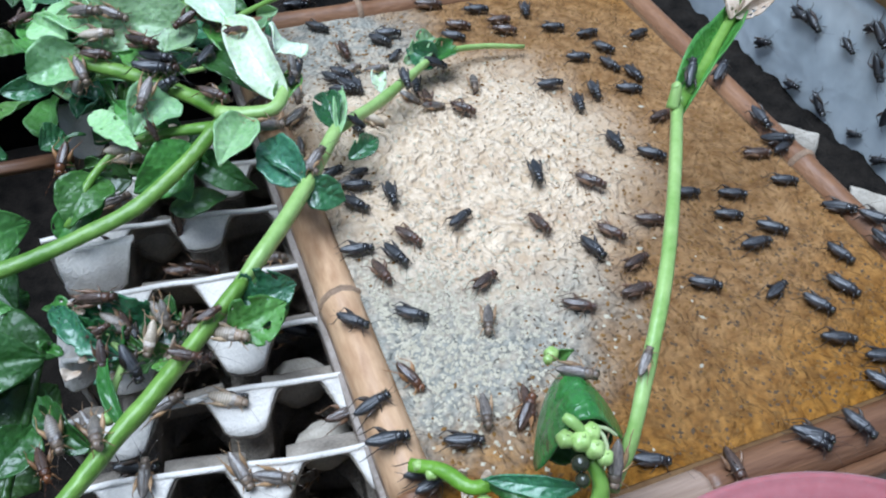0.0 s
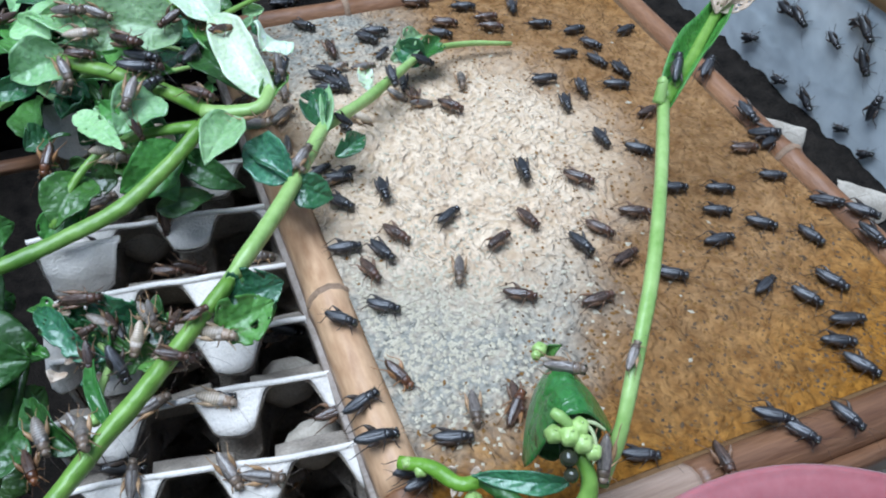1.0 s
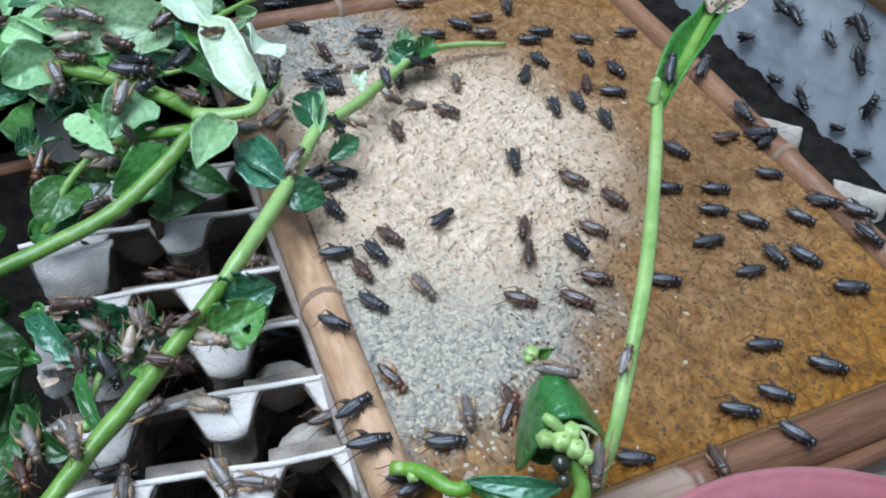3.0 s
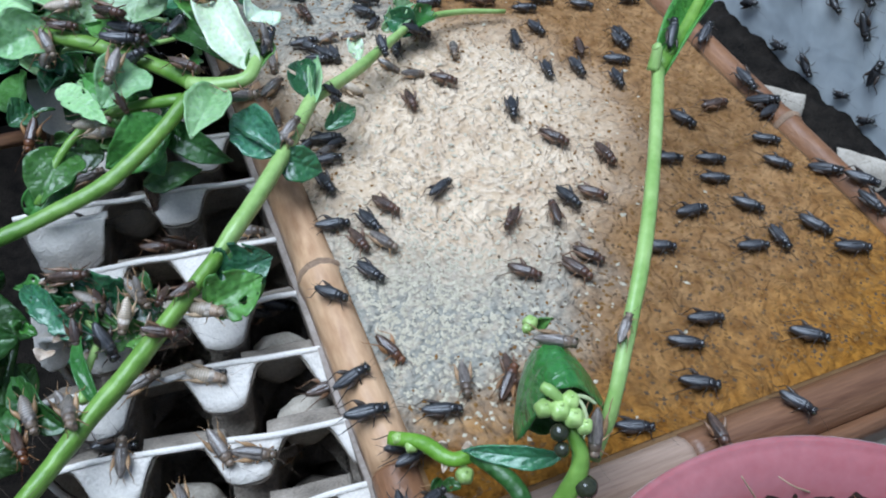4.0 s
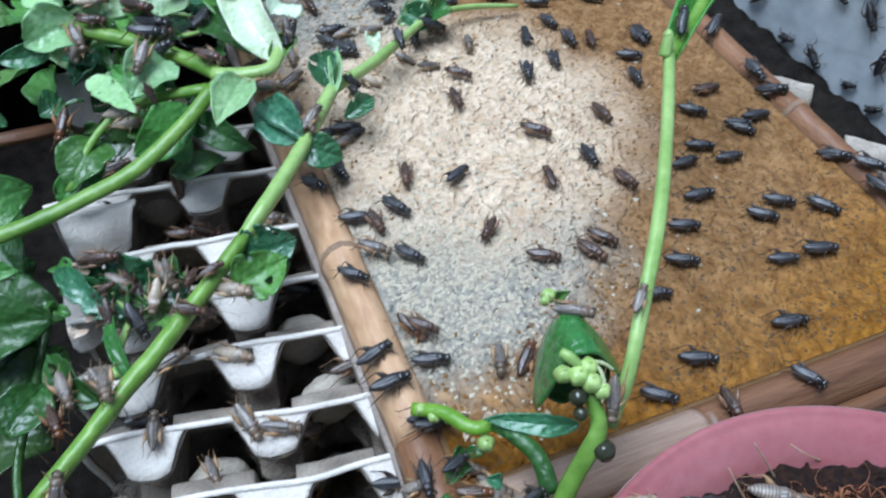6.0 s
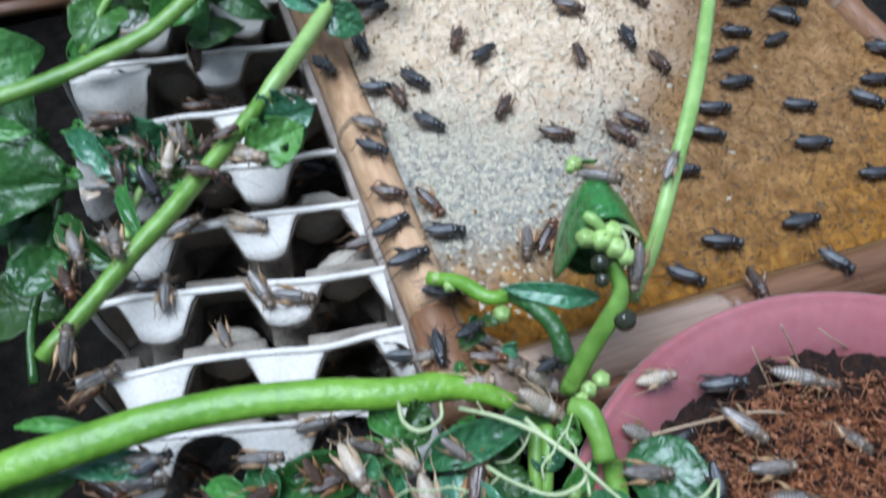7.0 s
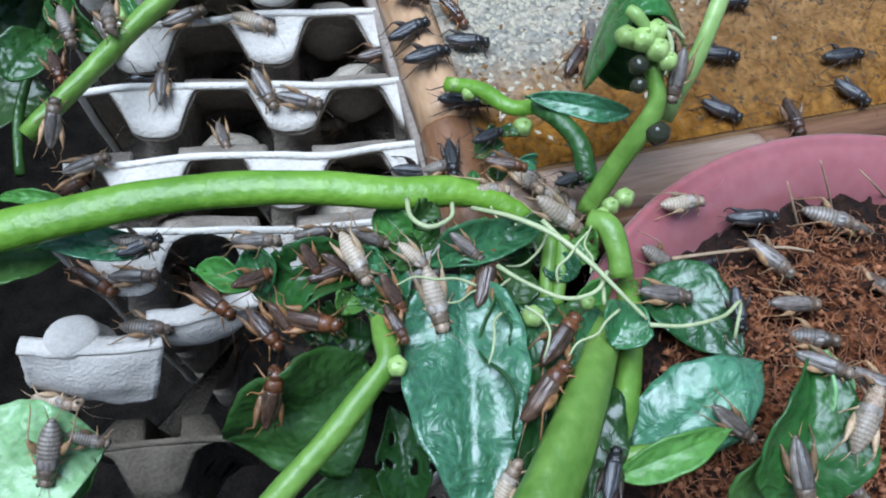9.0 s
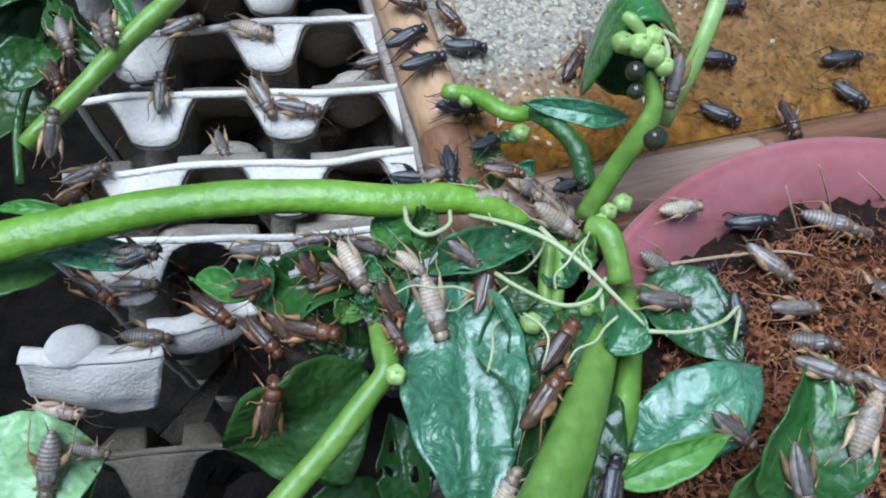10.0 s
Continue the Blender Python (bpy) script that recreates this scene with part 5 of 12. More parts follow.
part("tendril", tube([(-0.0082, -0.0464, 0.0440), (-0.0034, -0.0568, 0.0440), (0.0027, -0.0644, 0.0420), (0.0022, -0.0730, 0.0380)], [0.0008, 0.0006], segs=6, wobble=0.12), M_TENDRIL, vine_f)
vine_g = thing("vine_cutting", (0.0270, -0.0253, 0.0120), "vine tip with green berry clusters and a glossy cupped leaf", "vine", "vine cuttings laid over the bin")
part("stem", tube([(0.0202, -0.0295, 0.0120), (0.0285, -0.0237, 0.0260), (0.0355, -0.0203, 0.0420), (0.0393, -0.0153, 0.0500), (0.0383, -0.0068, 0.0560)], [0.0034, 0.0035, 0.0031, 0.0026], segs=10, ridge=0.08, wobble=0.12), M_STEM, vine_g)
part("stem", tube([(0.0136, 0.0116, 0.0200), (0.0183, 0.0012, 0.0240), (0.0232, -0.0092, 0.0220), (0.0233, -0.0213, 0.0160)], [0.0026, 0.0034, 0.0034], segs=10, ridge=0.08, wobble=0.12), M_LEAF_DARK, vine_g, "dark green stem")
part("stem", tube([(-0.0109, 0.0307, 0.0140), (-0.0012, 0.0227, 0.0180), (0.0054, 0.0120, 0.0200), (0.0142, 0.0102, 0.0200)], [0.0028, 0.0030, 0.0026], segs=10, ridge=0.08, wobble=0.12), M_STEM_DEEP, vine_g)
part("leaf", leaf_mesh((0.0407, -0.0059, 0.0300), (0.0099, 0.0106, 0.0260), 0.0088, seed=73, facing=(-0.25, -0.75, 0.75), cup=0.2, arch=0.06), M_LEAF_WET, vine_g, "narrow wet leaf")
part("leaf", leaf_mesh((0.0275, 0.0060, 0.0320), (0.0615, -0.0030, 0.0390), 0.0270, seed=74, facing=(0.04, 0.3, 0.95), cup=-0.12, arch=0.98, twist=0, blunt=0.9, ripple=0.05), M_LEAF_GLOSSY, vine_g, "glossy hooded leaf")
# Leaf added behind the hood; its dark green stands for the shaded hollow.
part("leaf", leaf_mesh((0.0420, 0.0040, 0.0300), (0.0490, 0.0230, 0.0520), 0.0270, seed=75, facing=(-0.3, -0.7, 0.65), cup=0.35, arch=-0.1, twist=0), M_LEAF_DARK, vine_g, "added dark leaf for the hood's shaded hollow")
part("leaf", leaf_mesh((0.0497, 0.0378, 0.0500), (0.0541, 0.0344, 0.0560), 0.0053, seed=76, facing=(-0.25, -0.75, 0.75), cup=0.4), M_LEAF, vine_g)
for c, r in (((0.0302, -0.0016, 0.0632), 0.0032), ((0.0345, -0.0043, 0.0640), 0.0037), ((0.0388, -0.0030, 0.0650), 0.0034), ((0.0381, -0.0076, 0.0625), 0.0036), ((0.0410, -0.0106, 0.0602), 0.0030), ((0.0345, -0.0008, 0.0600), 0.0030)):
    part("berry", fruit(c, r), M_BERRY, vine_g)
part("bract", tube([(0.0314, 0.0036, 0.0684), (0.0328, 0.0012, 0.0686), (0.0350, -0.0012, 0.0668), (0.0368, -0.0036, 0.0640)], [0.0016, 0.0021, 0.0019, 0.0012], segs=9, wobble=0.2), M_STEM_PALE, vine_g, "pale green bract")
part("bract", tube([(0.0396, -0.0018, 0.0668), (0.0418, -0.0056, 0.0655), (0.0420, -0.0098, 0.0620), (0.0398, -0.0137, 0.0575)], [0.0007, 0.0008, 0.0007, 0.0004], segs=6, wobble=0.2), M_TENDRIL, vine_g, "pale dry bract")
part("bract", tube([(0.0392, -0.0020, 0.0671), (0.0437, -0.0040, 0.0662), (0.0470, -0.0066, 0.0640)], [0.0007, 0.0008, 0.0005], segs=6, wobble=0.2), M_TENDRIL, vine_g, "pale dry bract")
part("berry", ball((0.0331, -0.0089, 0.0580), 0.0032, rough=0.1, sub=3), M_BERRY_RIPE, vine_g, "ripe black berry")
part("berry", ball((0.0326, -0.0131, 0.0540), 0.0026, rough=0.1, sub=3), M_BERRY_RIPE, vine_g, "ripe black berry")
part("berry", ball((0.0384, -0.0236, 0.0425), 0.0040, rough=0.1, sub=3), M_BERRY_RIPE, vine_g, "ripe black berry")
part("berry", fruit((0.0451, 0.0354, 0.0560), 0.0029), M_BERRY, vine_g)
part("berry", fruit((0.0427, 0.0335, 0.0560), 0.0019), M_BERRY, vine_g)
part("berry", fruit((0.0223, -0.0367, 0.0260), 0.0028), M_BERRY, vine_g)
part("berry", fruit((0.0280, -0.0347, 0.0260), 0.0031), M_BERRY, vine_g)
part("berry", fruit((0.0184, -0.0390, 0.0260), 0.0023), M_BERRY, vine_g)
part("berry", fruit((-0.0086, 0.0285, 0.0160), 0.0024), M_BERRY, vine_g)
part("berry", fruit((-0.0048, 0.0238, 0.0160), 0.0028), M_BERRY, vine_g)
part("berry", fruit((0.0092, 0.0057, 0.0160), 0.0035), M_BERRY, vine_g)
part("berry", fruit((0.0006, 0.0209, 0.0160), 0.0026), M_BERRY, vine_g)
# The lowest filler leaves get the dark green, for shade inside the pile.
part("leaf", leaf_mesh((-0.0768, 0.2956, 0.0297), (-0.1006, 0.2945, 0.0319), 0.0155, seed=77, facing=(-0.14, -0.23, 0.85), cup=0.32, ripple=0.139, arch=0.05, chew=0.06), M_LEAF_LIGHT, vine_c)
part("leaf", leaf_mesh((-0.1183, 0.3168, 0.0294), (-0.1341, 0.3503, 0.0290), 0.0187, seed=78, facing=(0.07, -0.21, 0.85), cup=0.24, arch=0.14, chew=0), M_LEAF, vine_c)
part("leaf", leaf_mesh((-0.1288, 0.4556, 0.0102), (-0.1016, 0.4375, 0.0104), 0.0283, seed=79, facing=(-0.13, -0.22, 0.85), cup=0.2, arch=0.12, chew=0.12), M_LEAF_DARK, vine_c)
part("leaf", leaf_mesh((-0.0420, 0.3376, 0.0207), (-0.0225, 0.3457, 0.0183), 0.0245, seed=80, facing=(-0.14, -0.77, 0.85), cup=0.22, arch=0.05, chew=0), M_LEAF_WET, vine_c)
part("leaf", leaf_mesh((-0.0141, 0.3114, 0.0346), (0.0005, 0.3312, 0.0315), 0.0255, seed=81, facing=(-0.18, 0.08, 0.85), cup=0.17, arch=0.05, chew=0), M_LEAF_LIGHT, vine_c)
part("leaf", leaf_mesh((-0.0130, 0.3963, 0.0050), (-0.0408, 0.3510, 0.0096), 0.0180, seed=82, facing=(-0.38, -0.71, 0.85), cup=0.07, arch=0.14, chew=0), M_LEAF_DARK, vine_c)
part("leaf", leaf_mesh((-0.0259, 0.4037, 0.0193), (0.0100, 0.3963, 0.0192), 0.0215, seed=83, facing=(-0.24, 0.09, 0.85), cup=0.05, arch=0.14, chew=0.06), M_LEAF, vine_c)
part("leaf", leaf_mesh((0.0453, 0.4646, 0.0084), (0.0808, 0.4499, 0.0104), 0.0187, seed=84, facing=(-0.47, -0.40, 0.85), cup=0.05, arch=0.11, chew=0.06), M_LEAF_DARK, vine_c)
part("leaf", leaf_mesh((-0.0700, 0.4803, 0.0091), (-0.0809, 0.5116, 0.0083), 0.0268, seed=85, facing=(-0.49, -0.27, 0.85), cup=0.3, arch=0.06, chew=0.12), M_LEAF_DARK, vine_c)
part("leaf", leaf_mesh((-0.1038, 0.4178, 0.0329), (-0.0920, 0.4541, 0.0295), 0.0253, seed=86, facing=(0.25, -0.62, 0.85), cup=0.4, ripple=0.134, arch=0.15, chew=0), M_LEAF_LIGHT, vine_c)
part("leaf", leaf_mesh((-0.0653, 0.4783, 0.0033), (-0.0391, 0.4714, 0.0072), 0.0214, seed=87, facing=(0.14, -0.26, 0.85), cup=0.14, arch=0.06, chew=0), M_LEAF_DARK, vine_c)
part("leaf", leaf_mesh((-0.1207, 0.3416, 0.0236), (-0.1336, 0.3676, 0.0206), 0.0252, seed=88, facing=(0.07, -0.74, 0.85), cup=0.17, arch=0.07, chew=0), M_LEAF, vine_c)
part("leaf", leaf_mesh((-0.1118, 0.3729, 0.0215), (-0.0972, 0.3332, 0.0279), 0.0273, seed=89, facing=(-0.01, -0.18, 0.85), cup=0.32, ripple=0.133, arch=0.06, chew=0), M_LEAF_LIGHT, vine_c)
part("leaf", leaf_mesh((-0.0043, 0.3147, 0.0139), (-0.0161, 0.2934, 0.0163), 0.0157, seed=90, facing=(-0.54, -0.52, 0.85), cup=0.09, arch=0.05, chew=0.12), M_LEAF, vine_c)
part("leaf", leaf_mesh((-0.0704, 0.2601, 0.0227), (-0.0674, 0.2873, 0.0278), 0.0233, seed=91, facing=(-0.28, -0.18, 0.85), cup=0.4, ripple=0.132, arch=0.14, chew=0.12), M_LEAF_LIGHT, vine_c)
part("leaf", leaf_mesh((0.0310, 0.4436, 0.0190), (0.0655, 0.4280, 0.0183), 0.0175, seed=92, facing=(-0.53, -0.72, 0.85), cup=0.08, arch=0.07, chew=0.12), M_LEAF, vine_c)
part("leaf", leaf_mesh((-0.0306, 0.3289, 0.0270), (-0.0500, 0.3443, 0.0327), 0.0155, seed=93, facing=(0.08, -0.77, 0.85), cup=0.23, arch=0.1, chew=0), M_LEAF_WET, vine_c)
part("leaf", leaf_mesh((0.0233, 0.3962, 0.0285), (0.0143, 0.4267, 0.0351), 0.0214, seed=94, facing=(-0.47, -0.25, 0.85), cup=0.21, arch=0.13, chew=0.06), M_LEAF_WET, vine_c)
part("leaf", leaf_mesh((-0.0435, 0.3103, 0.0323), (-0.0615, 0.2882, 0.0291), 0.0191, seed=95, facing=(0.13, 0.02, 0.85), cup=0.31, arch=0.09, chew=0.06), M_LEAF_WET, vine_c)
part("leaf", leaf_mesh((-0.1019, 0.4593, 0.0139), (-0.0846, 0.4831, 0.0088), 0.0308, seed=96, facing=(0.14, -0.70, 0.85), cup=0.19, arch=0.15, chew=0.12), M_LEAF, vine_c)
part("leaf", leaf_mesh((-0.0858, 0.3186, 0.0232), (-0.0874, 0.3586, 0.0259), 0.0177, seed=97, facing=(0.15, -0.55, 0.85), cup=0.23, arch=0.12, chew=0.06), M_LEAF, vine_c)
part("leaf", leaf_mesh((-0.0504, 0.3565, 0.0289), (-0.0313, 0.3455, 0.0293), 0.0150, seed=98, facing=(0.15, -0.59, 0.85), cup=0.09, arch=0.05, chew=0), M_LEAF_WET, vine_c)
part("leaf", leaf_mesh((-0.0805, 0.2933, 0.0198), (-0.0632, 0.3234, 0.0234), 0.0158, seed=99, facing=(-0.17, -0.64, 0.85), cup=0.05, arch=0.1, chew=0), M_LEAF, vine_c)
part("leaf", leaf_mesh((-0.1106, 0.4152, 0.0138), (-0.1166, 0.4549, 0.0164), 0.0260, seed=100, facing=(-0.25, -0.09, 0.85), cup=0.32, arch=0.05, chew=0.12), M_LEAF, vine_c)
part("leaf", leaf_mesh((-0.1198, 0.3489, 0.0233), (-0.0985, 0.3558, 0.0252), 0.0250, seed=101, facing=(0.12, 0.05, 0.85), cup=0.19, arch=0.12, chew=0), M_LEAF_WET, vine_c)
part("leaf", leaf_mesh((-0.1317, 0.2630, 0.0164), (-0.1169, 0.2698, 0.0137), 0.0168, seed=102, facing=(-0.52, -0.52, 0.85), cup=0.34, arch=0.15, chew=0.06), M_LEAF_WET, vine_c)
part("leaf", leaf_mesh((-0.0875, 0.2575, 0.0084), (-0.0700, 0.2354, 0.0101), 0.0218, seed=103, facing=(-0.16, -0.77, 0.85), cup=0.29, arch=0.05, chew=0), M_LEAF, vine_c)
part("leaf", leaf_mesh((-0.1102, 0.3704, 0.0288), (-0.0996, 0.3431, 0.0300), 0.0237, seed=104, facing=(0.16, -0.18, 0.85), cup=0.33, arch=0.1, chew=0), M_LEAF_WET, vine_c)
part("leaf", leaf_mesh((-0.0282, 0.3228, 0.0210), (-0.0070, 0.3563, 0.0173), 0.0211, seed=105, facing=(0.22, -0.57, 0.85), cup=0.25, arch=0.15, chew=0), M_LEAF_WET, vine_c)
part("leaf", leaf_mesh((-0.0857, 0.4389, 0.0205), (-0.0939, 0.3991, 0.0203), 0.0177, seed=106, facing=(-0.60, -0.46, 0.85), cup=0.21, arch=0.05, chew=0.12), M_LEAF, vine_c)
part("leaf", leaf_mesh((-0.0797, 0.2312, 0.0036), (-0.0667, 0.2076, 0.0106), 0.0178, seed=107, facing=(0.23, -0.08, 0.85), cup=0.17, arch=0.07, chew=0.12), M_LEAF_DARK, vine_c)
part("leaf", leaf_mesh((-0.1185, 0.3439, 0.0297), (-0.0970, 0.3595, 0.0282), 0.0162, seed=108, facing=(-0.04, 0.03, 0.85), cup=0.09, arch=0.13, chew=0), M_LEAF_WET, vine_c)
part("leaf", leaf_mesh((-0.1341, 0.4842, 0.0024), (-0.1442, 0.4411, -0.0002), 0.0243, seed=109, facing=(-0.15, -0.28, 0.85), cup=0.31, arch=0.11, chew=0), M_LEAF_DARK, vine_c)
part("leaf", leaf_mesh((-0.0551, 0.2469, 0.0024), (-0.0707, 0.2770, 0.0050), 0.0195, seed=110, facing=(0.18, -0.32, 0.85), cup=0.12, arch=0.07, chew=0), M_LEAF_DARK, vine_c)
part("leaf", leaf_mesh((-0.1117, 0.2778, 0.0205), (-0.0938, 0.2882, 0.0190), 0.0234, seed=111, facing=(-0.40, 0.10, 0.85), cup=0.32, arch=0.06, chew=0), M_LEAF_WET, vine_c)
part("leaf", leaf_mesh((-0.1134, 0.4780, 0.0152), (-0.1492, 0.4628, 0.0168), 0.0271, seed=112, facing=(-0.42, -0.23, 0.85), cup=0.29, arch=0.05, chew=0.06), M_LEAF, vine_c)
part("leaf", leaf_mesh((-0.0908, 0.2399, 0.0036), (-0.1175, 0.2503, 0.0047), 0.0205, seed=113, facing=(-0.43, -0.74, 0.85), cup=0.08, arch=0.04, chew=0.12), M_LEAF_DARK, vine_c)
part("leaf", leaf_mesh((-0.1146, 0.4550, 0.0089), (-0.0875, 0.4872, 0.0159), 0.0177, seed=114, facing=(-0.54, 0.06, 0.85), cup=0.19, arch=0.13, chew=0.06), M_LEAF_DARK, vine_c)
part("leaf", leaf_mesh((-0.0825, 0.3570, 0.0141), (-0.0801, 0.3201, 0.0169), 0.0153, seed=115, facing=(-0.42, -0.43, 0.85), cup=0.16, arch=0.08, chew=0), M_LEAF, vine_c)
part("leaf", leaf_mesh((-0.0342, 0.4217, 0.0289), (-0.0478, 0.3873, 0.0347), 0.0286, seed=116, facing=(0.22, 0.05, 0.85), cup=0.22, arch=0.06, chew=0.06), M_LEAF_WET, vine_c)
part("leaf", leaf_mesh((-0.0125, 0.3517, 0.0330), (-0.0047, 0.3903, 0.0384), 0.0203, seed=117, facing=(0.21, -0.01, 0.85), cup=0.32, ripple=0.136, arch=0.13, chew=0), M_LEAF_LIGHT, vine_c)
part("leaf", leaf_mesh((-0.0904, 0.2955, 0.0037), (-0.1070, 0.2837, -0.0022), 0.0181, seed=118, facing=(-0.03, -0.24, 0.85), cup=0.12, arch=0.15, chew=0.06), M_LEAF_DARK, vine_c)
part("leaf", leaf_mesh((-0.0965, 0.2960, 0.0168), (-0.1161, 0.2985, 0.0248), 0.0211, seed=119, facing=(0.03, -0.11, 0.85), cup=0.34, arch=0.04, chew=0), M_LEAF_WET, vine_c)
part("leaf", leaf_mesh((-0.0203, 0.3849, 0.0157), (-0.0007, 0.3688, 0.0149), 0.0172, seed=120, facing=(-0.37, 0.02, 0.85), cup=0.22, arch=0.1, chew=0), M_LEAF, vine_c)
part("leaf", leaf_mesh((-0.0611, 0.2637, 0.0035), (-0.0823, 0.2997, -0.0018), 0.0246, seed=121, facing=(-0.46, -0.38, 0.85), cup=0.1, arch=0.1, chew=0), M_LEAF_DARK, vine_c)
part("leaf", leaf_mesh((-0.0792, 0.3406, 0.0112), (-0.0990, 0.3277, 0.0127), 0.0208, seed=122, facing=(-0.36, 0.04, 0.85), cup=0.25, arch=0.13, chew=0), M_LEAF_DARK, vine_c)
# Leaves deep in the gap, their dark green standing for the shade there.
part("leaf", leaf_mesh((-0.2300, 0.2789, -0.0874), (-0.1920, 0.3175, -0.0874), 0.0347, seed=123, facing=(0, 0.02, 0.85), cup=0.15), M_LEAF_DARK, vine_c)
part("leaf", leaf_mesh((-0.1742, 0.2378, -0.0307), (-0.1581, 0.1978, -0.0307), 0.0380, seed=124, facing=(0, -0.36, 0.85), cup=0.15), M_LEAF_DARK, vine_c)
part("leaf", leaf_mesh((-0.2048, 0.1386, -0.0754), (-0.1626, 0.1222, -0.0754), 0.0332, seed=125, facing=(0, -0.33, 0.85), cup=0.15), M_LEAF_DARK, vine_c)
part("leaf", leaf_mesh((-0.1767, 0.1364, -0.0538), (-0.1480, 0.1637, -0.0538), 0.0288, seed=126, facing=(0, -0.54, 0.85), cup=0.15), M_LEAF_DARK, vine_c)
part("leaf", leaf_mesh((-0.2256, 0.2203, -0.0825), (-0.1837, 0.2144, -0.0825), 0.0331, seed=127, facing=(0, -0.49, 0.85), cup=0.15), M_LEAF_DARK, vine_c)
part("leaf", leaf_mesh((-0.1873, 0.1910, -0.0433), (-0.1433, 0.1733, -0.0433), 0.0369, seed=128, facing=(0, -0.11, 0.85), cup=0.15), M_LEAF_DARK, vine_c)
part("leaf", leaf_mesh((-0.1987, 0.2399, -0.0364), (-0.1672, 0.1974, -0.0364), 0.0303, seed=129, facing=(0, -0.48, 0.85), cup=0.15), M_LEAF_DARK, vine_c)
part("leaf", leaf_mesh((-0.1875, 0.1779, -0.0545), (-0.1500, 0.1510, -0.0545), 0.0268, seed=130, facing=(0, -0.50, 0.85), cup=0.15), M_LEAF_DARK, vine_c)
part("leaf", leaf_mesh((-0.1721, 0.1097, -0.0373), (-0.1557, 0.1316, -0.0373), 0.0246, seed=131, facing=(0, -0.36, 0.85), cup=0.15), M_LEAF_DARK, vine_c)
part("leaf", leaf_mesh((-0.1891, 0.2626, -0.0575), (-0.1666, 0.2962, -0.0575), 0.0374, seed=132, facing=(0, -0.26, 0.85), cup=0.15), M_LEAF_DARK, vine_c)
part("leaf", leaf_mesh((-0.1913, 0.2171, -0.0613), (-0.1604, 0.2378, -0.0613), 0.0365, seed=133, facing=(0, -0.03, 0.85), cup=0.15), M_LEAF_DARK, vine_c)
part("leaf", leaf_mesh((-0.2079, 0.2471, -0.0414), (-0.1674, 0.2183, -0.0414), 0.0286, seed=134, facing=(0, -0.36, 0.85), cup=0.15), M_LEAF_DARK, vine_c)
part("leaf", leaf_mesh((-0.0500, -0.0557, 0.0318), (-0.0601, -0.0606, 0.0318), 0.0099, seed=135, facing=(0.08, -0.06, 0.8), cup=0.19, chew=0.15, ripple=0.24), M_LEAF_DARK, vine_f)
part("leaf", leaf_mesh((-0.0208, -0.0457, 0.0195), (-0.0291, -0.0530, 0.0195), 0.0125, seed=136, facing=(-0.18, -0.06, 0.8), cup=0.1, chew=0.1, ripple=0.24), M_LEAF_DARK, vine_f)
part("leaf", leaf_mesh((0.0002, -0.0589, 0.0268), (-0.0008, -0.0494, 0.0268), 0.0106, seed=137, facing=(-0.40, -0.21, 0.8), cup=0.26, chew=0.19, ripple=0.24), M_LEAF_WET, vine_f)
part("leaf", leaf_mesh((-0.0414, -0.0433, 0.0251), (-0.0524, -0.0335, 0.0251), 0.0102, seed=138, facing=(0.12, -0.53, 0.8), cup=0.26, chew=0.11, ripple=0.24), M_LEAF_DARK, vine_f)
part("leaf", leaf_mesh((0.0025, -0.0640, 0.0180), (-0.0004, -0.0720, 0.0180), 0.0111, seed=139, facing=(-0.07, -0.08, 0.8), cup=0.47, chew=0.11, ripple=0.24), M_LEAF, vine_f)
part("leaf", leaf_mesh((-0.0307, -0.0290, 0.0120), (-0.0377, -0.0230, 0.0120), 0.0123, seed=140, facing=(0.13, -0.60, 0.8), cup=0.13, chew=0.07, ripple=0.24), M_LEAF, vine_f)
part("leaf", leaf_mesh((-0.0395, -0.0291, 0.0228), (-0.0309, -0.0225, 0.0228), 0.0108, seed=141, facing=(-0.52, -0.73, 0.8), cup=0.47, chew=0.18, ripple=0.24), M_LEAF_DARK, vine_f)
part("leaf", leaf_mesh((-0.0598, -0.0445, 0.0243), (-0.0535, -0.0548, 0.0243), 0.0098, seed=142, facing=(-0.16, 0.02, 0.8), cup=0.27, chew=0.12, ripple=0.24), M_LEAF_WET, vine_f)
part("leaf", leaf_mesh((-0.0413, -0.0523, 0.0207), (-0.0470, -0.0569, 0.0207), 0.0136, seed=143, facing=(0.04, 0.02, 0.8), cup=0.31, chew=0.17, ripple=0.24), M_LEAF_WET, vine_f)
part("leaf", leaf_mesh((-0.0211, -0.0627, 0.0296), (-0.0126, -0.0536, 0.0296), 0.0141, seed=144, facing=(-0.58, -0.47, 0.8), cup=0.11, chew=0.07, ripple=0.24), M_LEAF_DARK, vine_f)
part("leaf", leaf_mesh((-0.0010, -0.0667, 0.0240), (-0.0032, -0.0732, 0.0240), 0.0128, seed=145, facing=(-0.42, -0.42, 0.8), cup=0.25, chew=0.2, ripple=0.24), M_LEAF, vine_f)
part("leaf", leaf_mesh((-0.0598, -0.0361, 0.0271), (-0.0518, -0.0450, 0.0271), 0.0095, seed=146, facing=(0.08, -0.78, 0.8), cup=0.34, chew=0.17, ripple=0.24), M_LEAF_WET, vine_f)
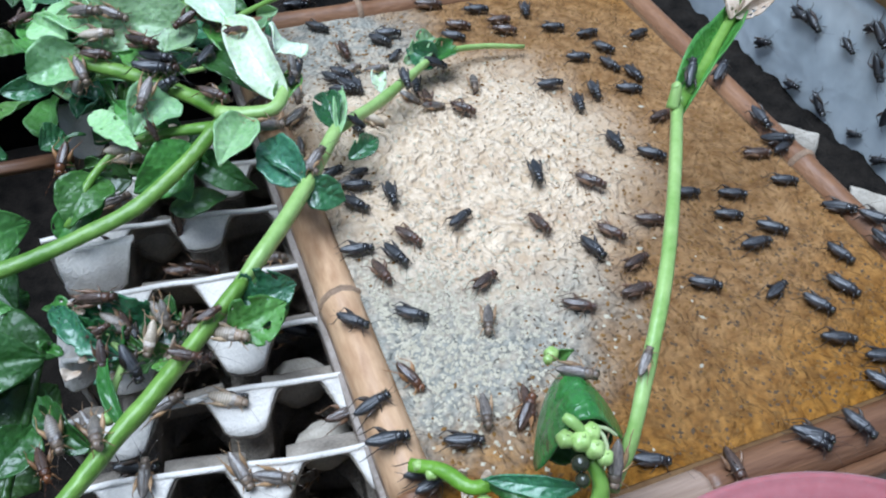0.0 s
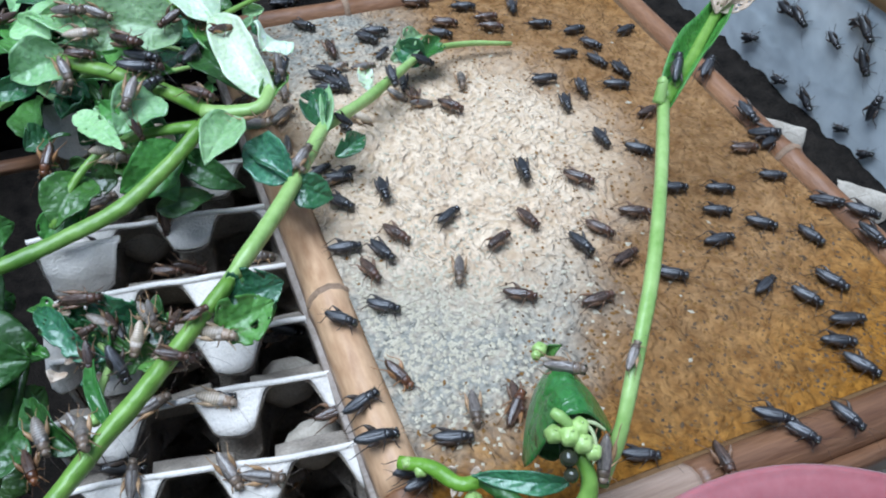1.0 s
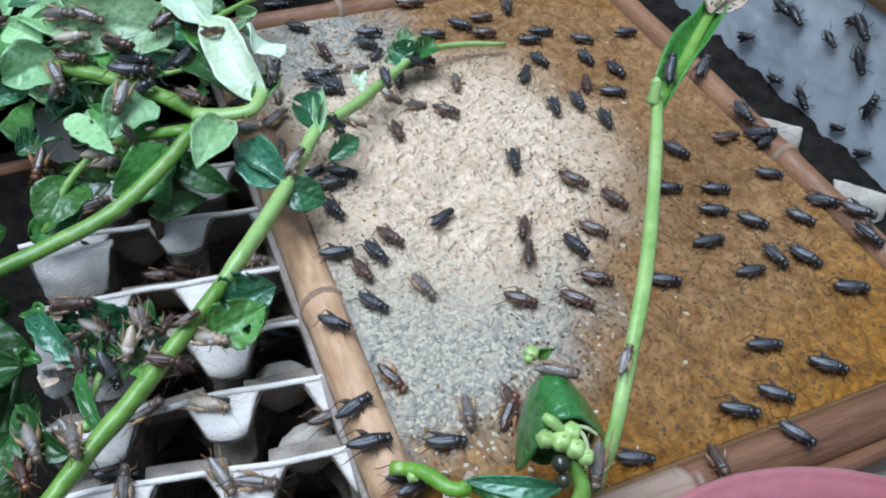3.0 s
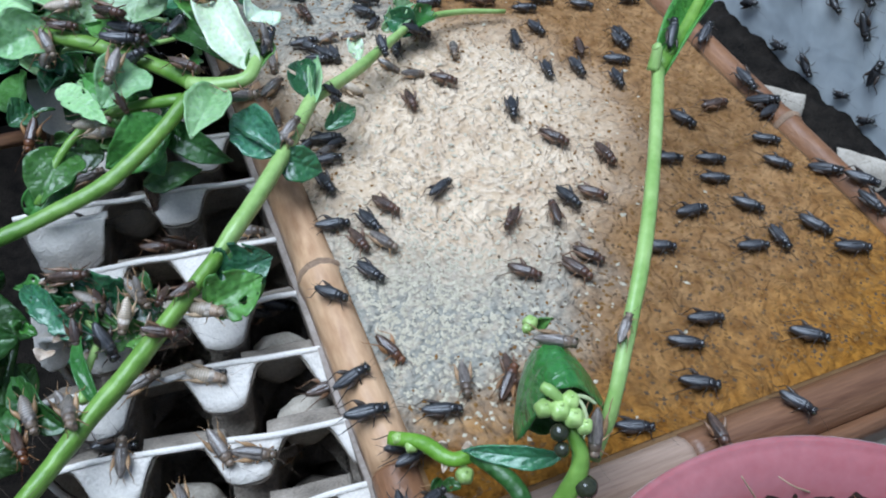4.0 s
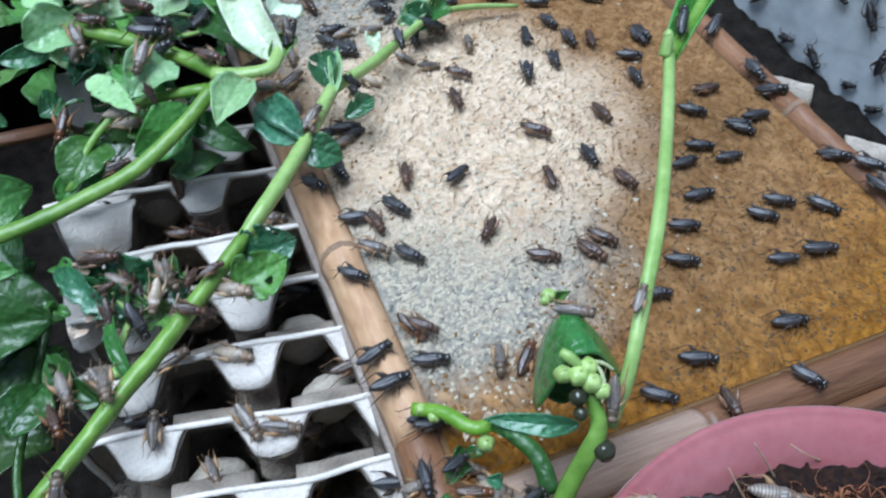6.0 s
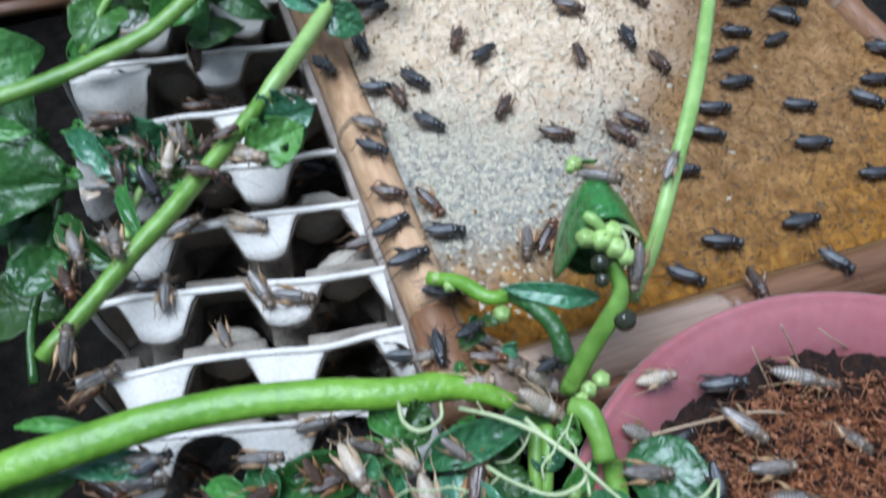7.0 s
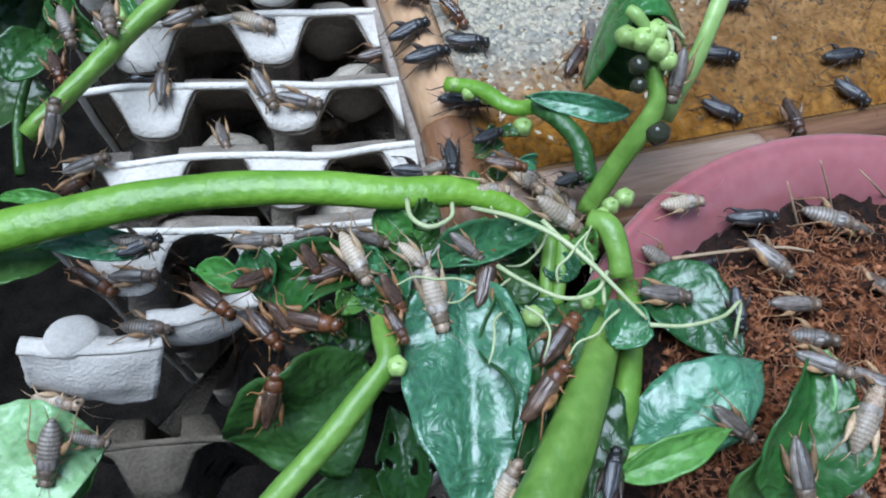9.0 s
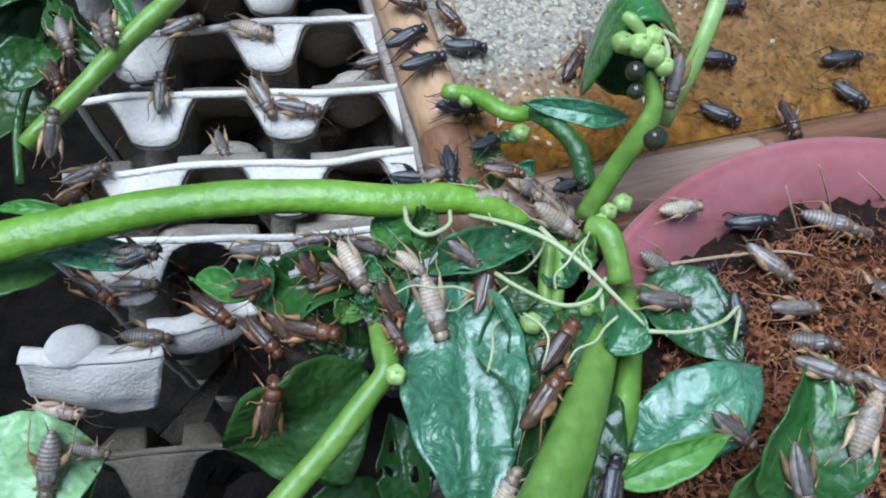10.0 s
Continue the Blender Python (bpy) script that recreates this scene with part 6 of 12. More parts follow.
part("leaf", leaf_mesh((-0.0397, -0.0349, 0.0232), (-0.0499, -0.0409, 0.0232), 0.0118, seed=147, facing=(-0.40, -0.63, 0.8), cup=0.24, chew=0.08, ripple=0.24), M_LEAF_DARK, vine_f)
part("leaf", leaf_mesh((-0.0060, -0.0448, 0.0205), (-0.0196, -0.0379, 0.0205), 0.0106, seed=148, facing=(0.22, -0.49, 0.8), cup=0.37, chew=0.19, ripple=0.24), M_LEAF, vine_f)
part("leaf", leaf_mesh((-0.0283, -0.0408, 0.0276), (-0.0142, -0.0482, 0.0276), 0.0110, seed=149, facing=(0.12, -0.10, 0.8), cup=0.49, chew=0.06, ripple=0.24), M_LEAF_DARK, vine_f)
part("leaf", leaf_mesh((0.0010, -0.0645, 0.0199), (0.0157, -0.0587, 0.0199), 0.0102, seed=150, facing=(-0.05, -0.66, 0.8), cup=0.18, chew=0.1, ripple=0.24), M_LEAF, vine_f)
part("leaf", leaf_mesh((-0.0504, -0.0574, 0.0318), (-0.0622, -0.0536, 0.0318), 0.0095, seed=151, facing=(-0.55, -0.29, 0.8), cup=0.19, chew=0.08, ripple=0.24), M_LEAF_DARK, vine_f)
part("leaf", leaf_mesh((0.0070, -0.0442, 0.0235), (0.0124, -0.0520, 0.0235), 0.0124, seed=152, facing=(0.02, -0.73, 0.8), cup=0.47, chew=0.13, ripple=0.24), M_LEAF, vine_f)
part("leaf", leaf_mesh((-0.0240, -0.0338, 0.0250), (-0.0225, -0.0414, 0.0250), 0.0140, seed=153, facing=(-0.41, -0.31, 0.8), cup=0.36, chew=0.07, ripple=0.24), M_LEAF, vine_f)
part("leaf", leaf_mesh((0.0014, -0.0443, 0.0167), (-0.0040, -0.0497, 0.0167), 0.0122, seed=154, facing=(-0.54, -0.73, 0.8), cup=0.17, chew=0.15, ripple=0.24), M_LEAF_DARK, vine_f)
part("leaf", leaf_mesh((-0.0163, -0.0559, 0.0198), (-0.0123, -0.0498, 0.0198), 0.0143, seed=155, facing=(0.04, -0.59, 0.8), cup=0.38, chew=0.12, ripple=0.24), M_LEAF_DARK, vine_f)
part("leaf", leaf_mesh((-0.0673, -0.0529, 0.0236), (-0.0631, -0.0470, 0.0236), 0.0099, seed=156, facing=(0.24, -0.13, 0.8), cup=0.58, chew=0.16, ripple=0.24), M_LEAF, vine_f)
part("leaf", leaf_mesh((-0.0169, -0.0301, 0.0124), (-0.0152, -0.0395, 0.0124), 0.0114, seed=157, facing=(-0.09, -0.15, 0.8), cup=0.27, chew=0.17, ripple=0.24), M_LEAF, vine_f)
part("leaf", leaf_mesh((-0.0561, -0.0308, 0.0256), (-0.0465, -0.0393, 0.0256), 0.0097, seed=158, facing=(-0.57, -0.38, 0.8), cup=0.45, chew=0.07, ripple=0.24), M_LEAF, vine_f)
part("leaf", leaf_mesh((-0.0652, -0.0505, 0.0175), (-0.0787, -0.0518, 0.0175), 0.0137, seed=159, facing=(-0.47, -0.62, 0.8), cup=0.17, chew=0.15, ripple=0.24), M_LEAF_DARK, vine_f)
part("leaf", leaf_mesh((-0.0332, -0.0589, 0.0235), (-0.0410, -0.0493, 0.0235), 0.0103, seed=160, facing=(-0.01, -0.25, 0.8), cup=0.11, chew=0.1, ripple=0.24), M_LEAF_WET, vine_f)
part("tendril", tube([(-0.0189, -0.0564, 0.0316), (-0.0249, -0.0592, 0.0333), (-0.0311, -0.0588, 0.0340), (-0.0366, -0.0616, 0.0356), (-0.0425, -0.0606, 0.0359)], [0.0005, 0.0003], segs=5, wobble=0.12), M_TENDRIL, vine_f)
part("tendril", tube([(-0.0329, -0.0621, 0.0448), (-0.0377, -0.0599, 0.0468), (-0.0439, -0.0601, 0.0495), (-0.0487, -0.0573, 0.0477), (-0.0536, -0.0578, 0.0461)], [0.0005, 0.0003], segs=5, wobble=0.12), M_TENDRIL, vine_f)
part("tendril", tube([(-0.0237, -0.0667, 0.0354), (-0.0292, -0.0703, 0.0383), (-0.0312, -0.0753, 0.0407), (-0.0330, -0.0792, 0.0410), (-0.0349, -0.0823, 0.0396)], [0.0005, 0.0003], segs=5, wobble=0.12), M_TENDRIL, vine_f)
part("tendril", tube([(0.0047, -0.0602, 0.0318), (0.0059, -0.0569, 0.0342), (0.0050, -0.0523, 0.0347), (0.0091, -0.0471, 0.0328), (0.0140, -0.0416, 0.0302)], [0.0005, 0.0003], segs=5, wobble=0.12), M_TENDRIL, vine_f)
part("tendril", tube([(0.0048, -0.0760, 0.0399), (-0.0007, -0.0789, 0.0413), (-0.0049, -0.0820, 0.0419), (-0.0094, -0.0820, 0.0390), (-0.0131, -0.0849, 0.0388)], [0.0005, 0.0003], segs=5, wobble=0.12), M_TENDRIL, vine_f)
part("tendril", tube([(-0.0047, -0.0459, 0.0378), (-0.0072, -0.0496, 0.0368), (-0.0103, -0.0518, 0.0340), (-0.0149, -0.0531, 0.0319), (-0.0212, -0.0518, 0.0325)], [0.0005, 0.0003], segs=5, wobble=0.12), M_TENDRIL, vine_f)
part("tendril", tube([(-0.0097, -0.0650, 0.0414), (-0.0094, -0.0620, 0.0443), (-0.0057, -0.0601, 0.0465), (-0.0016, -0.0565, 0.0461), (0.0018, -0.0547, 0.0485)], [0.0005, 0.0003], segs=5, wobble=0.12), M_TENDRIL, vine_f)
part("tendril", tube([(-0.0185, -0.0669, 0.0348), (-0.0161, -0.0717, 0.0372), (-0.0153, -0.0762, 0.0378), (-0.0167, -0.0798, 0.0366), (-0.0184, -0.0825, 0.0340)], [0.0005, 0.0003], segs=5, wobble=0.12), M_TENDRIL, vine_f)
part("tendril", tube([(-0.0079, -0.0493, 0.0308), (-0.0076, -0.0435, 0.0292), (-0.0099, -0.0385, 0.0286), (-0.0141, -0.0336, 0.0260), (-0.0160, -0.0300, 0.0288)], [0.0005, 0.0003], segs=5, wobble=0.12), M_TENDRIL, vine_f)
part("leaf", leaf_mesh((-0.0794, 0.1429, -0.0080), (-0.1360, 0.1670, -0.0060), 0.0280, seed=161, facing=(-0.25, -0.75, 0.75), cup=0.25, chew=0.16, ripple=0.16), M_LEAF_WET, vine_b, "chewed wet leaf")
part("leaf", leaf_mesh((-0.0873, 0.1301, -0.0120), (-0.1217, 0.1474, -0.0100), 0.0173, seed=162, facing=(-0.25, -0.75, 0.75), cup=0.3, chew=0.14, ripple=0.14), M_LEAF, vine_b)
part("leaf", leaf_mesh((-0.0633, 0.1194, 0.0100), (-0.0367, 0.1235, 0.0160), 0.0235, seed=163, facing=(-0.25, -0.75, 0.75), cup=0.2, chew=0.16, ripple=0.16), M_LEAF, vine_b)
part("stem", tube([(-0.1070, 0.1280, 0.0000), (-0.1190, 0.1486, 0.0000), (-0.1327, 0.1637, 0.0020)], [0.0018, 0.0016, 0.0010], segs=10, ridge=0.08, wobble=0.12), M_STEM_PALE, vine_b)
part("stem", tube([(-0.1185, 0.0964, 0.0000), (-0.1159, 0.1098, 0.0000), (-0.1105, 0.1259, -0.0040)], [0.0020, 0.0016], segs=10, ridge=0.08, wobble=0.12), M_STEM_PALE, vine_b)
fibre = thing("straw_fibre", (0.0964, -0.0485, 0.0060), "thin tan straw fibre sticking out of the coir", "fibre", "straw fibres in the coir")
part("strand", tube([(0.0968, -0.0498, 0.0040), (0.0914, -0.0454, 0.0140), (0.0879, -0.0387, 0.0220)], [0.0005, 0.0003], segs=5, wobble=0.12), M_STRAW, fibre)
fibre_b = thing("straw_fibre", (0.1127, -0.0425, 0.0060), "thin tan straw fibre sticking out of the coir", "fibre", "straw fibres in the coir")
part("strand", tube([(0.1138, -0.0435, 0.0040), (0.1081, -0.0396, 0.0140), (0.1022, -0.0345, 0.0240)], [0.0005, 0.0003], segs=5, wobble=0.12), M_STRAW, fibre_b)
fibre_c = thing("straw_fibre", (0.0630, -0.0559, 0.0140), "long tan straw fibre lying across the coir", "fibre", "straw fibres in the coir")
part("strand", tube([(0.0377, -0.0562, 0.0200), (0.0565, -0.0569, 0.0180), (0.0775, -0.0588, 0.0160), (0.0898, -0.0622, 0.0140)], [0.0006, 0.0006, 0.0004], segs=5, wobble=0.12), M_STRAW, fibre_c)
fibre_d = thing("straw_fibre", (0.1326, -0.0394, 0.0060), "thin tan straw fibre sticking out of the coir", "fibre", "straw fibres in the coir")
part("strand", tube([(0.1349, -0.0449, 0.0060), (0.1237, -0.0431, 0.0160), (0.1179, -0.0386, 0.0200)], [0.0005, 0.0003], segs=5, wobble=0.12), M_STRAW, fibre_d)
part("leaf", leaf_mesh((-0.1259, 0.2755, 0.0120), (-0.1251, 0.3186, 0.0072), 0.0197, seed=164, facing=(-0.49, -0.32, 0.85), cup=0.34, arch=0.04, chew=0), M_LEAF, vine_c)
part("leaf", leaf_mesh((-0.0860, 0.4704, 0.0102), (-0.1196, 0.4646, 0.0090), 0.0209, seed=165, facing=(-0.07, -0.76, 0.85), cup=0.06, arch=0.15, chew=0), M_LEAF_LIGHT, vine_c)
part("leaf", leaf_mesh((-0.1180, 0.4037, 0.0320), (-0.1079, 0.4684, 0.0295), 0.0240, seed=166, facing=(0.21, -0.62, 0.85), cup=0.3, arch=0.08, chew=0), M_LEAF_WET, vine_c)
part("leaf", leaf_mesh((-0.1456, 0.2964, 0.0291), (-0.1723, 0.3249, 0.0254), 0.0201, seed=167, facing=(-0.55, -0.70, 0.85), cup=0.27, arch=0.08, chew=0), M_LEAF_WET, vine_c)
part("leaf", leaf_mesh((-0.0949, 0.2868, 0.0089), (-0.1027, 0.3371, 0.0078), 0.0150, seed=168, facing=(0.18, -0.69, 0.85), cup=0.26, arch=0.07, chew=0.08), M_LEAF, vine_c)
part("leaf", leaf_mesh((-0.1310, 0.2804, 0.0325), (-0.1511, 0.2609, 0.0335), 0.0144, seed=169, facing=(-0.33, 0.03, 0.85), cup=0.25, arch=0.07, chew=0.08), M_LEAF, vine_c)
part("leaf", leaf_mesh((-0.1036, 0.3521, 0.0067), (-0.0821, 0.3694, 0.0008), 0.0203, seed=170, facing=(-0.12, -0.42, 0.85), cup=0.22, arch=0.06, chew=0), M_LEAF, vine_c)
part("leaf", leaf_mesh((-0.1279, 0.3830, 0.0237), (-0.1162, 0.3281, 0.0252), 0.0235, seed=171, facing=(-0.07, -0.80, 0.85), cup=0.32, arch=0.05, chew=0), M_LEAF, vine_c)
part("leaf", leaf_mesh((-0.1134, 0.2983, 0.0169), (-0.1298, 0.3458, 0.0144), 0.0206, seed=172, facing=(-0.03, 0.09, 0.85), cup=0.32, ripple=0.137, arch=0.1, chew=0.08), M_LEAF_LIGHT, vine_c)
part("leaf", leaf_mesh((-0.0848, 0.3962, 0.0259), (-0.0863, 0.3467, 0.0293), 0.0232, seed=173, facing=(-0.39, -0.36, 0.85), cup=0.12, arch=0.11, chew=0), M_LEAF_DARK, vine_c)
part("leaf", leaf_mesh((-0.1220, 0.3762, 0.0389), (-0.0961, 0.3565, 0.0368), 0.0199, seed=174, facing=(-0.05, -0.07, 0.85), cup=0.2, arch=0.13, chew=0), M_LEAF_WET, vine_c)
part("leaf", leaf_mesh((-0.1453, 0.2487, 0.0245), (-0.1728, 0.2673, 0.0260), 0.0123, seed=175, facing=(-0.22, -0.17, 0.85), cup=0.3, arch=0.13, chew=0), M_LEAF_WET, vine_c)
part("leaf", leaf_mesh((-0.0946, 0.3100, 0.0274), (-0.1215, 0.3283, 0.0233), 0.0197, seed=176, facing=(0.15, -0.09, 0.85), cup=0.07, arch=0.09, chew=0), M_LEAF_WET, vine_c)
part("leaf", leaf_mesh((-0.1015, 0.2536, 0.0385), (-0.0838, 0.2137, 0.0443), 0.0133, seed=177, facing=(-0.19, -0.13, 0.85), cup=0.06, arch=0.07, chew=0.08), M_LEAF_LIGHT, vine_c)
part("leaf", leaf_mesh((-0.1393, 0.3712, 0.0147), (-0.1588, 0.3608, 0.0169), 0.0214, seed=178, facing=(0.28, -0.25, 0.85), cup=0.14, arch=0.05, chew=0), M_LEAF, vine_c)
part("leaf", leaf_mesh((-0.1135, 0.4554, 0.0122), (-0.1330, 0.4082, 0.0088), 0.0181, seed=179, facing=(-0.07, 0.10, 0.85), cup=0.32, ripple=0.137, arch=0.11, chew=0.08), M_LEAF_LIGHT, vine_c)
part("leaf", leaf_mesh((-0.0736, 0.3729, 0.0350), (-0.0476, 0.3734, 0.0383), 0.0168, seed=180, facing=(-0.29, -0.63, 0.85), cup=0.21, arch=0.06, chew=0), M_LEAF, vine_c)
part("leaf", leaf_mesh((-0.1199, 0.2926, 0.0313), (-0.1449, 0.2901, 0.0357), 0.0146, seed=181, facing=(-0.26, -0.73, 0.85), cup=0.26, arch=0.08, chew=0), M_LEAF_WET, vine_c)
part("leaf", leaf_mesh((-0.1043, 0.3042, 0.0307), (-0.1336, 0.3221, 0.0279), 0.0164, seed=182, facing=(-0.46, 0.04, 0.85), cup=0.16, arch=0.13, chew=0.08), M_LEAF_WET, vine_c)
part("leaf", leaf_mesh((-0.0777, 0.3822, 0.0399), (-0.0562, 0.4207, 0.0378), 0.0222, seed=183, facing=(-0.13, -0.75, 0.85), cup=0.17, arch=0.07, chew=0), M_LEAF, vine_c)
part("stem", tube([(-0.1065, 0.3143, 0.0332), (-0.0873, 0.3203, 0.0362), (-0.0677, 0.3356, 0.0332)], [0.0018, 0.0015, 0.0010], segs=10, ridge=0.08, wobble=0.12), M_STEM, vine_c)
part("stem", tube([(-0.0744, 0.2896, 0.0378), (-0.0567, 0.2757, 0.0408), (-0.0368, 0.2812, 0.0378)], [0.0018, 0.0015, 0.0010], segs=10, ridge=0.08, wobble=0.12), M_STEM_PALE, vine_c)
part("stem", tube([(-0.0706, 0.3124, 0.0334), (-0.0511, 0.3061, 0.0364), (-0.0334, 0.2967, 0.0334)], [0.0018, 0.0015, 0.0010], segs=10, ridge=0.08, wobble=0.12), M_STEM_PALE, vine_c)
part("stem", tube([(-0.0853, 0.3675, 0.0310), (-0.0628, 0.3905, 0.0340), (-0.0375, 0.4303, 0.0310)], [0.0018, 0.0015, 0.0010], segs=10, ridge=0.08, wobble=0.12), M_STEM_PALE, vine_c)
part("stem", tube([(-0.0471, 0.3500, 0.0513), (-0.0275, 0.3408, 0.0543), (-0.0096, 0.3289, 0.0513)], [0.0018, 0.0015, 0.0010], segs=10, ridge=0.08, wobble=0.12), M_STEM_PALE, vine_c)
part("stem", tube([(-0.1038, 0.2941, 0.0322), (-0.0841, 0.2932, 0.0352), (-0.0662, 0.2883, 0.0322)], [0.0018, 0.0015, 0.0010], segs=10, ridge=0.08, wobble=0.12), M_STEM_PALE, vine_c)
part("stem", tube([(-0.0260, 0.3050, 0.0476), (0.0055, 0.3197, 0.0506), (0.0388, 0.3355, 0.0476)], [0.0018, 0.0015, 0.0010], segs=10, ridge=0.08, wobble=0.12), M_STEM, vine_c)
part("leaf", leaf_mesh((-0.0036, -0.0649, 0.0260), (-0.0044, -0.0942, 0.0270), 0.0194, seed=184, facing=(-0.12, -0.3, 0.95), cup=0.1, arch=0.05), M_LEAF_DARK, vine_f)
part("leaf", leaf_mesh((-0.0053, -0.0877, 0.0260), (-0.0180, -0.1217, 0.0270), 0.0221, seed=185, facing=(-0.12, -0.3, 0.95), cup=0.1, arch=0.05, ripple=0.12), M_LEAF_DARK, vine_f)
part("leaf", leaf_mesh((0.0062, -0.0728, 0.0280), (-0.0107, -0.0838, 0.0260), 0.0128, seed=186, facing=(-0.12, -0.3, 0.95), cup=0.2, arch=0.05), M_LEAF_WET, vine_f)
part("leaf", leaf_mesh((-0.0863, 0.2806, 0.0226), (-0.0843, 0.2941, 0.0263), 0.0066, seed=187, facing=(0.07, -0.29, 0.8), cup=0.52, chew=0.0, ripple=0.22, nx=14, ny=8), M_LEAF, vine_c)
part("leaf", leaf_mesh((-0.0721, 0.3641, 0.0144), (-0.0790, 0.3606, 0.0143), 0.0083, seed=188, facing=(0.09, 0.07, 0.8), cup=0.14, chew=0.01, ripple=0.22, nx=14, ny=8), M_LEAF_LIGHT, vine_c)
part("leaf", leaf_mesh((-0.0813, 0.3512, 0.0233), (-0.0724, 0.3664, 0.0250), 0.0066, seed=189, facing=(0.35, -0.50, 0.8), cup=0.45, chew=0.14, ripple=0.22, nx=14, ny=8), M_LEAF, vine_c)
part("leaf", leaf_mesh((-0.0304, 0.2685, 0.0286), (-0.0401, 0.2688, 0.0260), 0.0089, seed=190, facing=(-0.28, 0.10, 0.8), cup=0.12, chew=0.02, ripple=0.22, nx=14, ny=8), M_LEAF_LIGHT, vine_c)
part("leaf", leaf_mesh((-0.0536, 0.3530, 0.0257), (-0.0448, 0.3577, 0.0220), 0.0056, seed=191, facing=(-0.46, -0.33, 0.8), cup=0.66, chew=0.15, ripple=0.22, nx=14, ny=8), M_DRY, vine_c)
part("leaf", leaf_mesh((-0.1233, 0.3041, 0.0395), (-0.1212, 0.3068, 0.0434), 0.0090, seed=192, facing=(0.37, -0.53, 0.8), cup=0.31, chew=0.13, ripple=0.22, nx=14, ny=8), M_DRY, vine_c)
part("leaf", leaf_mesh((-0.0905, 0.2755, 0.0272), (-0.0938, 0.2894, 0.0311), 0.0044, seed=193, facing=(0.06, -0.01, 0.8), cup=0.28, chew=0.06, ripple=0.22, nx=14, ny=8), M_LEAF_DARK, vine_c)
part("leaf", leaf_mesh((-0.0831, 0.2870, 0.0235), (-0.0875, 0.2954, 0.0260), 0.0095, seed=194, facing=(-0.56, -0.83, 0.8), cup=0.14, chew=0.02, ripple=0.22, nx=14, ny=8), M_DRY, vine_c)
part("leaf", leaf_mesh((-0.0166, 0.3854, 0.0292), (-0.0105, 0.4107, 0.0251), 0.0107, seed=195, facing=(-0.64, -0.62, 0.8), cup=0.4, chew=0.12, ripple=0.22, nx=14, ny=8), M_LEAF_LIGHT, vine_c)
part("leaf", leaf_mesh((-0.0818, 0.2879, 0.0153), (-0.0824, 0.3029, 0.0133), 0.0086, seed=196, facing=(0.21, -0.28, 0.8), cup=0.35, chew=0.11, ripple=0.22, nx=14, ny=8), M_LEAF_DARK, vine_c)
part("leaf", leaf_mesh((-0.0558, 0.2438, 0.0248), (-0.0508, 0.2313, 0.0268), 0.0048, seed=197, facing=(0.37, -0.38, 0.8), cup=0.52, chew=0.12, ripple=0.22, nx=14, ny=8), M_LEAF_WET, vine_c)
part("leaf", leaf_mesh((0.0095, 0.3463, 0.0223), (0.0050, 0.3295, 0.0209), 0.0091, seed=198, facing=(-0.65, -0.12, 0.8), cup=0.17, chew=0.01, ripple=0.22, nx=14, ny=8), M_LEAF_WET, vine_c)
part("leaf", leaf_mesh((-0.0932, 0.2642, 0.0344), (-0.0884, 0.2620, 0.0287), 0.0066, seed=199, facing=(-0.51, -0.83, 0.8), cup=0.36, chew=0.13, ripple=0.22, nx=14, ny=8), M_LEAF_LIGHT, vine_c)
part("leaf", leaf_mesh((-0.0311, 0.3431, 0.0394), (-0.0391, 0.3378, 0.0403), 0.0086, seed=200, facing=(-0.10, -0.02, 0.8), cup=0.19, chew=0.03, ripple=0.22, nx=14, ny=8), M_LEAF_WET, vine_c)
part("leaf", leaf_mesh((-0.1222, 0.2683, 0.0102), (-0.1298, 0.2730, 0.0081), 0.0035, seed=201, facing=(-0.07, -0.60, 0.8), cup=0.34, chew=0.05, ripple=0.22, nx=14, ny=8), M_LEAF_DARK, vine_c)
part("leaf", leaf_mesh((-0.1097, 0.3879, 0.0330), (-0.1184, 0.4059, 0.0270), 0.0093, seed=202, facing=(-0.61, -0.70, 0.8), cup=0.39, chew=0.15, ripple=0.22, nx=14, ny=8), M_DRY, vine_c)
part("leaf", leaf_mesh((-0.1085, 0.2674, 0.0165), (-0.1206, 0.2653, 0.0153), 0.0038, seed=203, facing=(-0.02, 0.01, 0.8), cup=0.25, chew=0.03, ripple=0.22, nx=14, ny=8), M_LEAF_DARK, vine_c)
part("leaf", leaf_mesh((-0.0809, 0.3491, 0.0426), (-0.0948, 0.3737, 0.0372), 0.0096, seed=204, facing=(-0.11, -0.16, 0.8), cup=0.26, chew=0.0, ripple=0.22, nx=14, ny=8), M_LEAF_WET, vine_c)
part("leaf", leaf_mesh((-0.0368, 0.4055, 0.0297), (-0.0291, 0.4144, 0.0281), 0.0101, seed=205, facing=(0.19, -0.03, 0.8), cup=0.54, chew=0.06, ripple=0.22, nx=14, ny=8), M_LEAF, vine_c)
part("leaf", leaf_mesh((-0.1227, 0.2629, 0.0124), (-0.1232, 0.2668, 0.0173), 0.0035, seed=206, facing=(-0.55, -0.54, 0.8), cup=0.53, chew=0.08, ripple=0.22, nx=14, ny=8), M_LEAF_DARK, vine_c)
part("leaf", leaf_mesh((-0.1020, 0.2449, 0.0146), (-0.1113, 0.2512, 0.0094), 0.0073, seed=207, facing=(-0.60, -0.53, 0.8), cup=0.54, chew=0.03, ripple=0.22, nx=14, ny=8), M_LEAF_DARK, vine_c)
